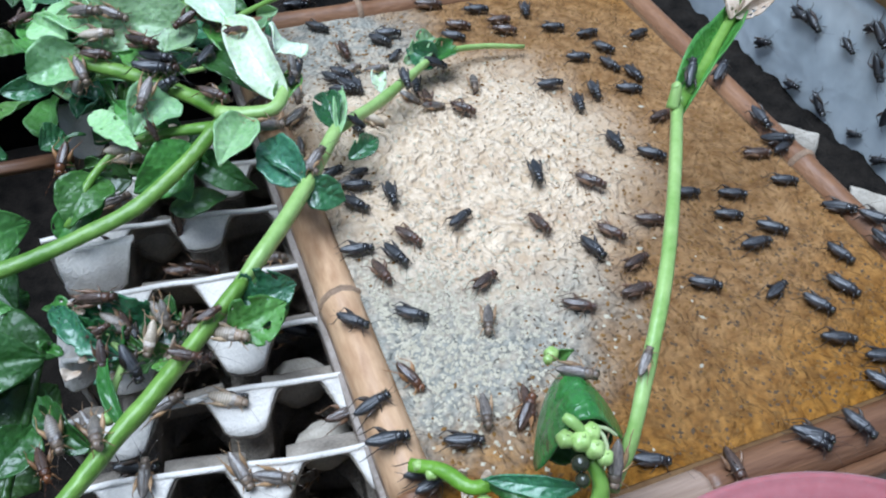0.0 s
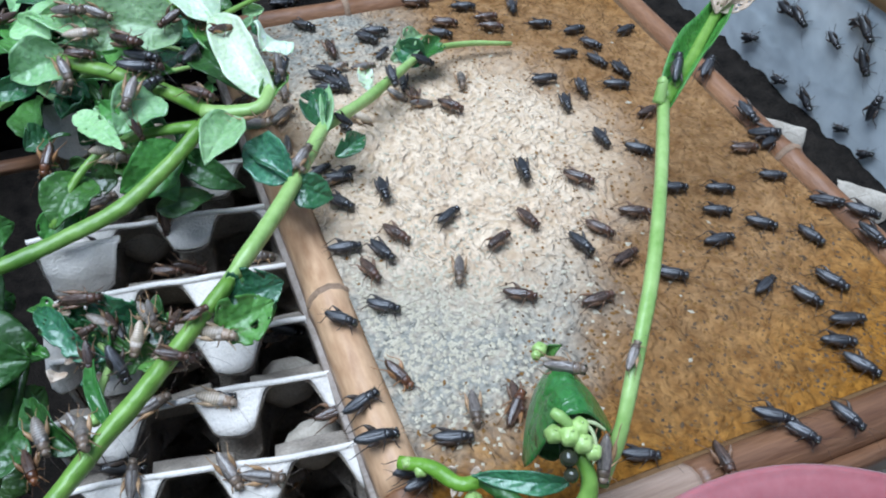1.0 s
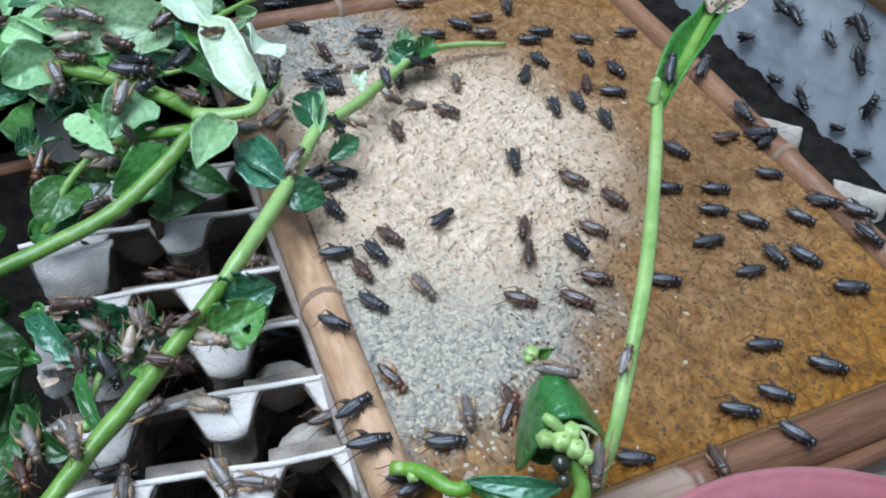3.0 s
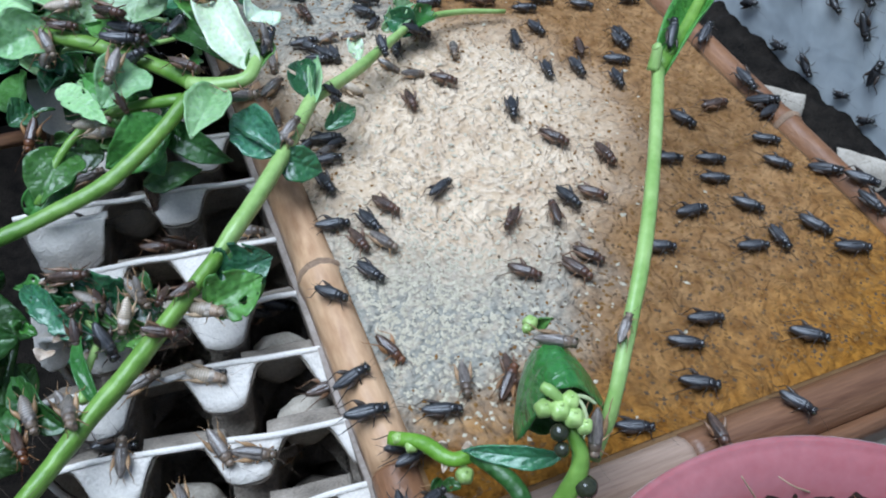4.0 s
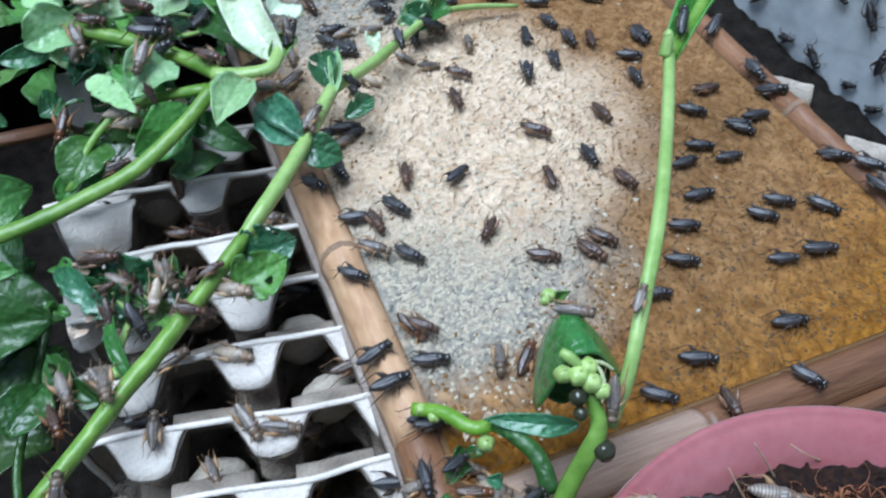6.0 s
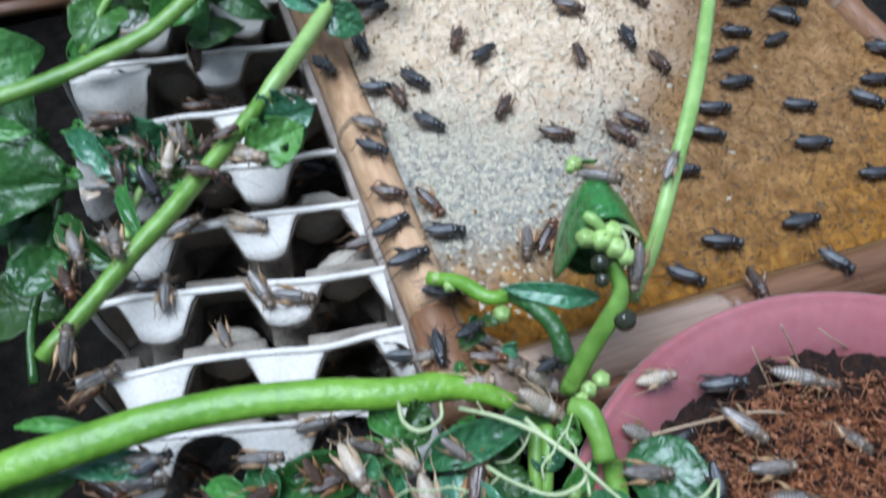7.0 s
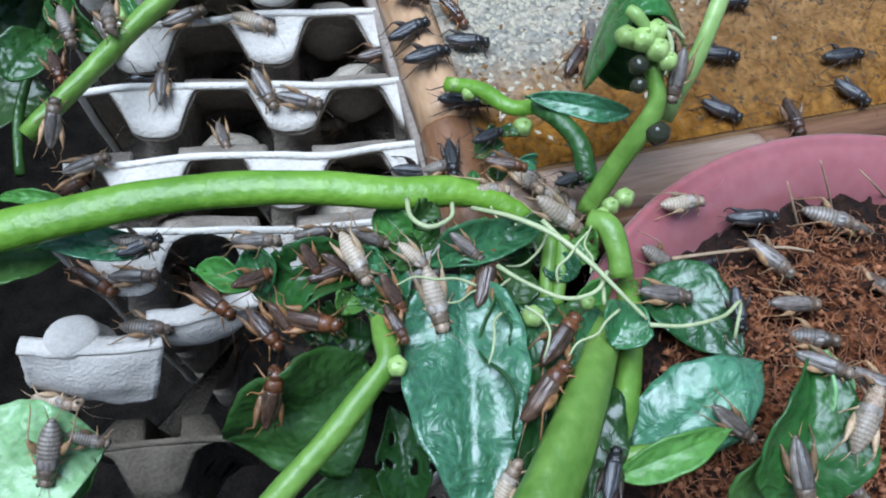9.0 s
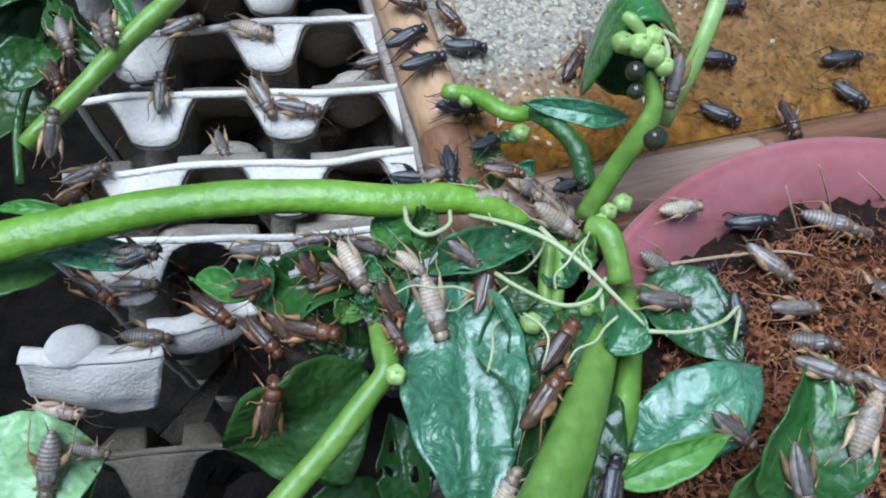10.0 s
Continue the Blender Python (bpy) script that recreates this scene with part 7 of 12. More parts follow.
part("leaf", leaf_mesh((-0.0313, 0.2783, 0.0338), (-0.0294, 0.2749, 0.0295), 0.0058, seed=208, facing=(-0.68, -0.46, 0.8), cup=0.13, chew=0.01, ripple=0.22, nx=14, ny=8), M_LEAF_LIGHT, vine_c)
part("leaf", leaf_mesh((-0.0008, 0.4266, 0.0186), (0.0106, 0.4114, 0.0196), 0.0071, seed=209, facing=(0.36, -0.66, 0.8), cup=0.34, chew=0.11, ripple=0.22, nx=14, ny=8), M_LEAF_LIGHT, vine_c)
part("leaf", leaf_mesh((-0.0971, 0.3573, 0.0377), (-0.0878, 0.3651, 0.0339), 0.0062, seed=210, facing=(-0.54, -0.20, 0.8), cup=0.33, chew=0.1, ripple=0.22, nx=14, ny=8), M_LEAF_DARK, vine_c)
part("leaf", leaf_mesh((-0.0995, 0.2845, 0.0373), (-0.0910, 0.2936, 0.0374), 0.0069, seed=211, facing=(-0.57, -0.09, 0.8), cup=0.55, chew=0.07, ripple=0.22, nx=14, ny=8), M_LEAF_DARK, vine_c)
part("leaf", leaf_mesh((-0.0752, 0.2587, 0.0179), (-0.0847, 0.2594, 0.0124), 0.0092, seed=212, facing=(-0.01, -0.41, 0.8), cup=0.46, chew=0.09, ripple=0.22, nx=14, ny=8), M_LEAF_DARK, vine_c)
part("leaf", leaf_mesh((0.0151, 0.3622, 0.0298), (0.0316, 0.3615, 0.0276), 0.0097, seed=213, facing=(-0.26, 0.05, 0.8), cup=0.18, chew=0.15, ripple=0.22, nx=14, ny=8), M_LEAF_DARK, vine_c)
part("leaf", leaf_mesh((-0.0535, 0.3408, 0.0439), (-0.0602, 0.3557, 0.0479), 0.0092, seed=214, facing=(-0.42, -0.61, 0.8), cup=0.21, chew=0.01, ripple=0.22, nx=14, ny=8), M_LEAF_DARK, vine_c)
part("leaf", leaf_mesh((-0.0825, 0.3186, 0.0233), (-0.0819, 0.3110, 0.0224), 0.0070, seed=215, facing=(-0.44, -0.78, 0.8), cup=0.36, chew=0.11, ripple=0.22, nx=14, ny=8), M_DRY, vine_c)
part("leaf", leaf_mesh((0.0115, 0.3839, 0.0309), (0.0238, 0.3601, 0.0365), 0.0047, seed=216, facing=(0.19, -0.70, 0.8), cup=0.3, chew=0.14, ripple=0.22, nx=14, ny=8), M_LEAF_WET, vine_c)
part("leaf", leaf_mesh((0.0163, 0.3555, 0.0230), (0.0031, 0.3593, 0.0173), 0.0093, seed=217, facing=(0.29, -0.82, 0.8), cup=0.69, chew=0.03, ripple=0.22, nx=14, ny=8), M_LEAF_LIGHT, vine_c)
part("leaf", leaf_mesh((-0.0565, 0.2402, 0.0212), (-0.0549, 0.2269, 0.0203), 0.0035, seed=218, facing=(0.07, 0.03, 0.8), cup=0.67, chew=0.1, ripple=0.22, nx=14, ny=8), M_LEAF, vine_c)
part("leaf", leaf_mesh((-0.0911, 0.3650, 0.0411), (-0.0874, 0.3567, 0.0356), 0.0057, seed=219, facing=(0.34, -0.23, 0.8), cup=0.31, chew=0.03, ripple=0.22, nx=14, ny=8), M_LEAF, vine_c)
part("leaf", leaf_mesh((-0.0048, 0.2450, 0.0294), (-0.0125, 0.2405, 0.0283), 0.0044, seed=220, facing=(-0.41, -0.49, 0.8), cup=0.47, chew=0.04, ripple=0.22, nx=14, ny=8), M_DRY, vine_c)
part("leaf", leaf_mesh((-0.1034, 0.4373, 0.0156), (-0.1153, 0.4433, 0.0155), 0.0052, seed=221, facing=(0.26, -0.58, 0.8), cup=0.61, chew=0.1, ripple=0.22, nx=14, ny=8), M_LEAF_DARK, vine_c)
part("leaf", leaf_mesh((-0.0796, 0.2489, 0.0126), (-0.0781, 0.2633, 0.0120), 0.0038, seed=222, facing=(-0.33, -0.26, 0.8), cup=0.5, chew=0.04, ripple=0.22, nx=14, ny=8), M_LEAF_LIGHT, vine_c)
part("leaf", leaf_mesh((-0.0189, 0.4035, 0.0352), (-0.0078, 0.3958, 0.0363), 0.0109, seed=223, facing=(-0.24, -0.52, 0.8), cup=0.59, chew=0.13, ripple=0.22, nx=14, ny=8), M_LEAF_LIGHT, vine_c)
part("leaf", leaf_mesh((-0.0503, 0.3138, 0.0141), (-0.0431, 0.3198, 0.0125), 0.0064, seed=224, facing=(-0.05, -0.13, 0.8), cup=0.69, chew=0.12, ripple=0.22, nx=14, ny=8), M_DRY, vine_c)
part("leaf", leaf_mesh((-0.0170, 0.2756, 0.0136), (-0.0107, 0.2684, 0.0137), 0.0069, seed=225, facing=(-0.03, 0.17, 0.8), cup=0.69, chew=0.15, ripple=0.22, nx=14, ny=8), M_DRY, vine_c)
part("leaf", leaf_mesh((-0.0836, 0.2589, 0.0215), (-0.0864, 0.2851, 0.0163), 0.0063, seed=226, facing=(0.17, 0.13, 0.8), cup=0.41, chew=0.09, ripple=0.22, nx=14, ny=8), M_LEAF_LIGHT, vine_c)
part("leaf", leaf_mesh((-0.0713, 0.2577, 0.0185), (-0.0620, 0.2520, 0.0125), 0.0095, seed=227, facing=(-0.01, -0.08, 0.8), cup=0.25, chew=0.12, ripple=0.22, nx=14, ny=8), M_DRY, vine_c)
part("leaf", leaf_mesh((-0.1130, 0.3572, 0.0123), (-0.1003, 0.3632, 0.0171), 0.0040, seed=228, facing=(-0.25, -0.28, 0.8), cup=0.68, chew=0.12, ripple=0.22, nx=14, ny=8), M_LEAF, vine_c)
part("leaf", leaf_mesh((-0.1239, 0.2536, 0.0134), (-0.1167, 0.2448, 0.0154), 0.0064, seed=229, facing=(-0.38, -0.04, 0.8), cup=0.25, chew=0.06, ripple=0.22, nx=14, ny=8), M_LEAF, vine_c)
part("leaf", leaf_mesh((-0.1144, 0.3919, 0.0292), (-0.1238, 0.3942, 0.0334), 0.0047, seed=230, facing=(-0.53, 0.17, 0.8), cup=0.41, chew=0.06, ripple=0.22, nx=14, ny=8), M_LEAF_DARK, vine_c)
part("leaf", leaf_mesh((-0.0581, 0.2364, 0.0266), (-0.0639, 0.2399, 0.0225), 0.0083, seed=231, facing=(0.11, -0.49, 0.8), cup=0.28, chew=0.09, ripple=0.22, nx=14, ny=8), M_DRY, vine_c)
part("leaf", leaf_mesh((-0.0725, 0.2891, 0.0443), (-0.0840, 0.2932, 0.0476), 0.0059, seed=232, facing=(-0.61, -0.61, 0.8), cup=0.17, chew=0.14, ripple=0.22, nx=14, ny=8), M_LEAF, vine_c)
part("leaf", leaf_mesh((-0.0826, 0.3073, 0.0352), (-0.0693, 0.3151, 0.0360), 0.0068, seed=233, facing=(-0.27, -0.57, 0.8), cup=0.54, chew=0.04, ripple=0.22, nx=14, ny=8), M_LEAF_DARK, vine_c)
part("leaf", leaf_mesh((-0.0763, 0.3258, 0.0301), (-0.0844, 0.3181, 0.0295), 0.0040, seed=234, facing=(-0.63, -0.32, 0.8), cup=0.43, chew=0.06, ripple=0.22, nx=14, ny=8), M_LEAF_DARK, vine_c)
part("leaf", leaf_mesh((-0.0881, 0.4197, 0.0261), (-0.0950, 0.4102, 0.0229), 0.0099, seed=235, facing=(0.11, -0.49, 0.8), cup=0.46, chew=0.02, ripple=0.22, nx=14, ny=8), M_LEAF_LIGHT, vine_c)
part("leaf", leaf_mesh((-0.0297, 0.3394, 0.0214), (-0.0156, 0.3324, 0.0254), 0.0054, seed=236, facing=(-0.64, -0.70, 0.8), cup=0.17, chew=0.11, ripple=0.22, nx=14, ny=8), M_LEAF_DARK, vine_c)
part("leaf", leaf_mesh((-0.0915, 0.2696, 0.0112), (-0.1012, 0.2757, 0.0165), 0.0076, seed=237, facing=(-0.26, -0.59, 0.8), cup=0.51, chew=0.01, ripple=0.22, nx=14, ny=8), M_LEAF, vine_c)
part("leaf", leaf_mesh((-0.0776, 0.3311, 0.0431), (-0.0728, 0.3566, 0.0378), 0.0087, seed=238, facing=(-0.27, -0.81, 0.8), cup=0.18, chew=0.05, ripple=0.22, nx=14, ny=8), M_LEAF_DARK, vine_c)
part("leaf", leaf_mesh((-0.0371, 0.2699, 0.0310), (-0.0373, 0.2506, 0.0348), 0.0066, seed=239, facing=(0.05, 0.18, 0.8), cup=0.65, chew=0.01, ripple=0.22, nx=14, ny=8), M_LEAF, vine_c)
part("leaf", leaf_mesh((-0.0228, 0.2877, 0.0406), (-0.0323, 0.2822, 0.0398), 0.0044, seed=240, facing=(0.29, -0.10, 0.8), cup=0.6, chew=0.14, ripple=0.22, nx=14, ny=8), M_LEAF, vine_c)
part("leaf", leaf_mesh((-0.0883, 0.2586, 0.0228), (-0.0895, 0.2677, 0.0251), 0.0074, seed=241, facing=(0.31, -0.67, 0.8), cup=0.35, chew=0.08, ripple=0.22, nx=14, ny=8), M_LEAF_DARK, vine_c)
part("leaf", leaf_mesh((-0.0894, 0.1452, 0.0020), (-0.0956, 0.1468, 0.0014), 0.0066, seed=242, facing=(-0.16, -0.14, 0.8), cup=0.33, chew=0.12, ripple=0.22, nx=14, ny=8), M_LEAF_DARK, vine_b)
part("leaf", leaf_mesh((-0.1348, 0.1452, -0.0093), (-0.1412, 0.1522, -0.0106), 0.0051, seed=243, facing=(-0.29, -0.02, 0.8), cup=0.51, chew=0.07, ripple=0.22, nx=14, ny=8), M_LEAF, vine_b)
part("leaf", leaf_mesh((-0.1053, 0.1384, 0.0003), (-0.0997, 0.1280, -0.0005), 0.0046, seed=244, facing=(-0.44, -0.61, 0.8), cup=0.54, chew=0.09, ripple=0.22, nx=14, ny=8), M_LEAF_DARK, vine_b)
part("leaf", leaf_mesh((-0.1221, 0.1597, 0.0012), (-0.1312, 0.1550, 0.0007), 0.0083, seed=245, facing=(-0.50, -0.44, 0.8), cup=0.42, chew=0.06, ripple=0.22, nx=14, ny=8), M_DRY, vine_b)
part("leaf", leaf_mesh((-0.1309, 0.1605, -0.0021), (-0.1352, 0.1738, -0.0049), 0.0109, seed=246, facing=(-0.08, -0.29, 0.8), cup=0.3, chew=0.02, ripple=0.22, nx=14, ny=8), M_LEAF, vine_b)
part("leaf", leaf_mesh((-0.0870, 0.1197, 0.0009), (-0.0784, 0.1117, -0.0014), 0.0052, seed=247, facing=(0.11, -0.52, 0.8), cup=0.2, chew=0.03, ripple=0.22, nx=14, ny=8), M_DRY, vine_b)
part("leaf", leaf_mesh((-0.1313, 0.1319, -0.0061), (-0.1341, 0.1257, -0.0038), 0.0092, seed=248, facing=(0.24, -0.10, 0.8), cup=0.26, chew=0.04, ripple=0.22, nx=14, ny=8), M_DRY, vine_b)
part("leaf", leaf_mesh((-0.1386, 0.1536, -0.0079), (-0.1419, 0.1495, -0.0109), 0.0073, seed=249, facing=(-0.67, -0.03, 0.8), cup=0.67, chew=0.02, ripple=0.22, nx=14, ny=8), M_LEAF, vine_b)
part("leaf", leaf_mesh((-0.1183, 0.1318, -0.0033), (-0.1140, 0.1240, -0.0009), 0.0050, seed=250, facing=(0.15, -0.61, 0.8), cup=0.13, chew=0.14, ripple=0.22, nx=14, ny=8), M_DRY, vine_b)
part("leaf", leaf_mesh((-0.1205, 0.1376, -0.0083), (-0.1286, 0.1366, -0.0064), 0.0104, seed=251, facing=(-0.40, -0.10, 0.8), cup=0.63, chew=0.01, ripple=0.22, nx=14, ny=8), M_DRY, vine_b)
part("leaf", leaf_mesh((-0.1076, 0.1329, 0.0028), (-0.1076, 0.1442, -0.0012), 0.0101, seed=252, facing=(-0.49, -0.50, 0.8), cup=0.31, chew=0.02, ripple=0.22, nx=14, ny=8), M_LEAF_DARK, vine_b)
part("leaf", leaf_mesh((-0.0871, 0.1317, -0.0097), (-0.0935, 0.1279, -0.0065), 0.0108, seed=253, facing=(-0.10, -0.42, 0.8), cup=0.51, chew=0.01, ripple=0.22, nx=14, ny=8), M_DRY, vine_b)
part("leaf", leaf_mesh((-0.0999, 0.1287, 0.0028), (-0.0949, 0.1336, -0.0001), 0.0052, seed=254, facing=(-0.67, 0.13, 0.8), cup=0.64, chew=0.01, ripple=0.22, nx=14, ny=8), M_LEAF_DARK, vine_b)
part("leaf", leaf_mesh((-0.0874, 0.1476, -0.0085), (-0.0895, 0.1408, -0.0082), 0.0103, seed=255, facing=(0.24, 0.13, 0.8), cup=0.11, chew=0.07, ripple=0.22, nx=14, ny=8), M_LEAF_WET, vine_b)
part("leaf", leaf_mesh((-0.1066, 0.1320, -0.0022), (-0.1162, 0.1467, -0.0055), 0.0074, seed=256, facing=(-0.58, -0.57, 0.8), cup=0.28, chew=0.15, ripple=0.22, nx=14, ny=8), M_LEAF_DARK, vine_b)
part("leaf", leaf_mesh((-0.1152, 0.1623, -0.0090), (-0.1245, 0.1721, -0.0069), 0.0089, seed=257, facing=(-0.70, -0.83, 0.8), cup=0.58, chew=0.15, ripple=0.22, nx=14, ny=8), M_LEAF_DARK, vine_b)
part("leaf", leaf_mesh((-0.0920, 0.1414, -0.0066), (-0.0959, 0.1362, -0.0045), 0.0059, seed=258, facing=(-0.29, -0.10, 0.8), cup=0.41, chew=0.05, ripple=0.22, nx=14, ny=8), M_DRY, vine_b)
part("leaf", leaf_mesh((-0.1047, 0.1243, -0.0054), (-0.1034, 0.1174, -0.0058), 0.0054, seed=259, facing=(-0.50, -0.15, 0.8), cup=0.47, chew=0.09, ripple=0.22, nx=14, ny=8), M_LEAF, vine_b)
part("leaf", leaf_mesh((-0.1082, 0.1443, -0.0116), (-0.1113, 0.1394, -0.0116), 0.0092, seed=260, facing=(0.04, -0.03, 0.8), cup=0.42, chew=0.01, ripple=0.22, nx=14, ny=8), M_LEAF_WET, vine_b)
part("leaf", leaf_mesh((-0.0953, 0.1509, -0.0085), (-0.1086, 0.1490, -0.0095), 0.0067, seed=261, facing=(0.39, -0.47, 0.8), cup=0.18, chew=0.12, ripple=0.22, nx=14, ny=8), M_LEAF_DARK, vine_b)
part("leaf", leaf_mesh((-0.0939, 0.1391, 0.0006), (-0.1005, 0.1352, 0.0014), 0.0090, seed=262, facing=(0.37, 0.10, 0.8), cup=0.13, chew=0.0, ripple=0.22, nx=14, ny=8), M_LEAF_DARK, vine_b)
part("leaf", leaf_mesh((-0.0854, 0.1407, -0.0095), (-0.0791, 0.1355, -0.0095), 0.0057, seed=263, facing=(-0.32, 0.12, 0.8), cup=0.19, chew=0.11, ripple=0.22, nx=14, ny=8), M_LEAF, vine_b)
part("leaf", leaf_mesh((-0.0844, 0.1504, -0.0098), (-0.0885, 0.1630, -0.0080), 0.0110, seed=264, facing=(-0.30, -0.10, 0.8), cup=0.65, chew=0.02, ripple=0.22, nx=14, ny=8), M_LEAF_DARK, vine_b)
part("leaf", leaf_mesh((-0.0926, 0.1144, -0.0004), (-0.0949, 0.1220, -0.0018), 0.0077, seed=265, facing=(-0.12, -0.31, 0.8), cup=0.44, chew=0.11, ripple=0.22, nx=14, ny=8), M_LEAF, vine_b)
part("leaf", leaf_mesh((-0.1124, 0.1303, -0.0107), (-0.1122, 0.1252, -0.0122), 0.0091, seed=266, facing=(-0.50, 0.16, 0.8), cup=0.48, chew=0.02, ripple=0.22, nx=14, ny=8), M_DRY, vine_b)
part("leaf", leaf_mesh((-0.1133, 0.1267, -0.0024), (-0.1222, 0.1195, -0.0025), 0.0041, seed=267, facing=(0.34, 0.18, 0.8), cup=0.11, chew=0.11, ripple=0.22, nx=14, ny=8), M_LEAF_WET, vine_b)
part("leaf", leaf_mesh((-0.1156, 0.1669, -0.0094), (-0.1114, 0.1562, -0.0117), 0.0043, seed=268, facing=(-0.23, 0.16, 0.8), cup=0.47, chew=0.01, ripple=0.22, nx=14, ny=8), M_LEAF_WET, vine_b)
part("leaf", leaf_mesh((-0.1382, 0.1625, -0.0093), (-0.1290, 0.1586, -0.0066), 0.0080, seed=269, facing=(-0.42, -0.08, 0.8), cup=0.2, chew=0.02, ripple=0.22, nx=14, ny=8), M_LEAF_DARK, vine_b)
part("leaf", leaf_mesh((-0.1072, 0.1374, -0.0051), (-0.1130, 0.1407, -0.0015), 0.0073, seed=270, facing=(0.24, 0.07, 0.8), cup=0.2, chew=0.08, ripple=0.22, nx=14, ny=8), M_DRY, vine_b)
part("leaf", leaf_mesh((-0.0827, 0.1453, -0.0093), (-0.0828, 0.1529, -0.0086), 0.0053, seed=271, facing=(-0.39, -0.79, 0.8), cup=0.51, chew=0.05, ripple=0.22, nx=14, ny=8), M_LEAF, vine_b)
part("leaf", leaf_mesh((0.0053, 0.0005, 0.0191), (-0.0006, 0.0047, 0.0161), 0.0051, seed=272, facing=(-0.15, 0.03, 0.8), cup=0.44, chew=0.01, ripple=0.22, nx=14, ny=8), M_LEAF_DARK, vine_g)
part("leaf", leaf_mesh((-0.0118, -0.0056, 0.0116), (-0.0131, -0.0127, 0.0088), 0.0052, seed=276, facing=(-0.18, -0.19, 0.8), cup=0.51, chew=0.06, ripple=0.22, nx=14, ny=8), M_LEAF_DARK, vine_g)
part("leaf", leaf_mesh((0.0144, -0.0192, 0.0197), (0.0167, -0.0236, 0.0187), 0.0045, seed=277, facing=(-0.50, -0.14, 0.8), cup=0.55, chew=0.15, ripple=0.22, nx=14, ny=8), M_LEAF_DARK, vine_g)
part("leaf", leaf_mesh((-0.0106, -0.0012, 0.0162), (-0.0048, -0.0029, 0.0197), 0.0069, seed=280, facing=(-0.11, -0.26, 0.8), cup=0.28, chew=0.07, ripple=0.22, nx=14, ny=8), M_LEAF_DARK, vine_g)
part("leaf", leaf_mesh((0.0134, 0.0175, 0.0119), (0.0179, 0.0150, 0.0114), 0.0056, seed=282, facing=(-0.46, 0.11, 0.8), cup=0.57, chew=0.14, ripple=0.22, nx=14, ny=8), M_DRY, vine_g)
part("leaf", leaf_mesh((-0.0003, -0.0003, 0.0169), (-0.0097, -0.0042, 0.0187), 0.0056, seed=286, facing=(-0.60, -0.28, 0.8), cup=0.25, chew=0.09, ripple=0.22, nx=14, ny=8), M_LEAF_DARK, vine_g)
part("leaf", leaf_mesh((0.0016, 0.0086, 0.0169), (0.0036, 0.0177, 0.0154), 0.0041, seed=287, facing=(0.39, 0.06, 0.8), cup=0.66, chew=0.1, ripple=0.22, nx=14, ny=8), M_DRY, vine_g)
part("leaf", leaf_mesh((0.0007, 0.0089, 0.0134), (-0.0051, 0.0028, 0.0133), 0.0044, seed=289, facing=(-0.20, -0.38, 0.8), cup=0.63, chew=0.07, ripple=0.22, nx=14, ny=8), M_LEAF_DARK, vine_g)
part("leaf", leaf_mesh((-0.0079, -0.0159, 0.0197), (-0.0051, -0.0116, 0.0214), 0.0059, seed=290, facing=(-0.45, -0.24, 0.8), cup=0.46, chew=0.15, ripple=0.22, nx=14, ny=8), M_LEAF_DARK, vine_g)
part("leaf", leaf_mesh((0.0087, 0.0203, 0.0116), (0.0046, 0.0232, 0.0127), 0.0065, seed=291, facing=(-0.68, -0.44, 0.8), cup=0.56, chew=0.04, ripple=0.22, nx=14, ny=8), M_DRY, vine_g)
part("leaf", leaf_mesh((0.0083, -0.0111, 0.0170), (0.0027, -0.0087, 0.0189), 0.0053, seed=293, facing=(0.39, -0.75, 0.8), cup=0.57, chew=0.05, ripple=0.22, nx=14, ny=8), M_LEAF_WET, vine_g)

# ---- crickets ----
MADE = {}


def loft(rings_spec, segs=12):
    """A closed body along x from rows of (x, z, half width, half height)."""
    bm = bmesh.new()
    rings = []
    for x, z, w, h in rings_spec:
        rings.append([bm.verts.new((x, w * math.cos(2 * math.pi * k / segs), z + h * math.sin(2 * math.pi * k / segs))) for k in range(segs)])
    for r0, r1 in zip(rings, rings[1:]):
        for k in range(segs):
            bm.faces.new((r0[k], r0[(k + 1) % segs], r1[(k + 1) % segs], r1[k]))
    bm.faces.new(rings[0][::-1])
    bm.faces.new(rings[-1])
    bmesh.ops.recalc_face_normals(bm, faces=bm.faces)
    return bm


def wing_mesh(side, length, spread, half=0.0033):
    """A folded wing cover: flat over the back, bent down along the flank, drawn to a blunt point behind."""
    bm = bmesh.new()
    g = []
    for i in range(15):
        s = i / 14
        x = 0.0030 - s * length
        w = half * max(0.05, (1 - s ** 3.2)) ** 0.55 * (0.93 + 0.12 * math.sin(math.pi * s)) + spread * s
        hh = 0.0029 * (1 - 0.42 * s * s)
        row = []
        for j in range(9):
            a = radians(-14 + j * 16.5)
            c, q = math.cos(a), math.sin(a)
            y = side * w * math.copysign(abs(q) ** 0.75, q)
            z = 0.0044 + hh * math.copysign(abs(c) ** 0.7, c) - 0.0007 * s + 0.00015 * (side > 0)
            row.append(bm.verts.new((x + 0.0006 * (j == 8), y, z)))
        g.append(row)
    for i in range(14):
        for j in range(8):
            bm.faces.new((g[i][j], g[i + 1][j], g[i + 1][j + 1], g[i][j + 1]))
    bmesh.ops.recalc_face_normals(bm, faces=bm.faces)
    bmesh.ops.solidify(bm, geom=bm.faces[:], thickness=0.00012)
    return bm


# knee and foot of the hind leg, feelers' bow, for three ways of standing
STANCE = (((-0.0066, 0.0044, 0.0070), (-0.0104, 0.0056), 1.0), ((-0.0050, 0.0058, 0.0064), (-0.0112, 0.0068), 0.55), ((-0.0080, 0.0046, 0.0056), (-0.0122, 0.0050), 1.35))


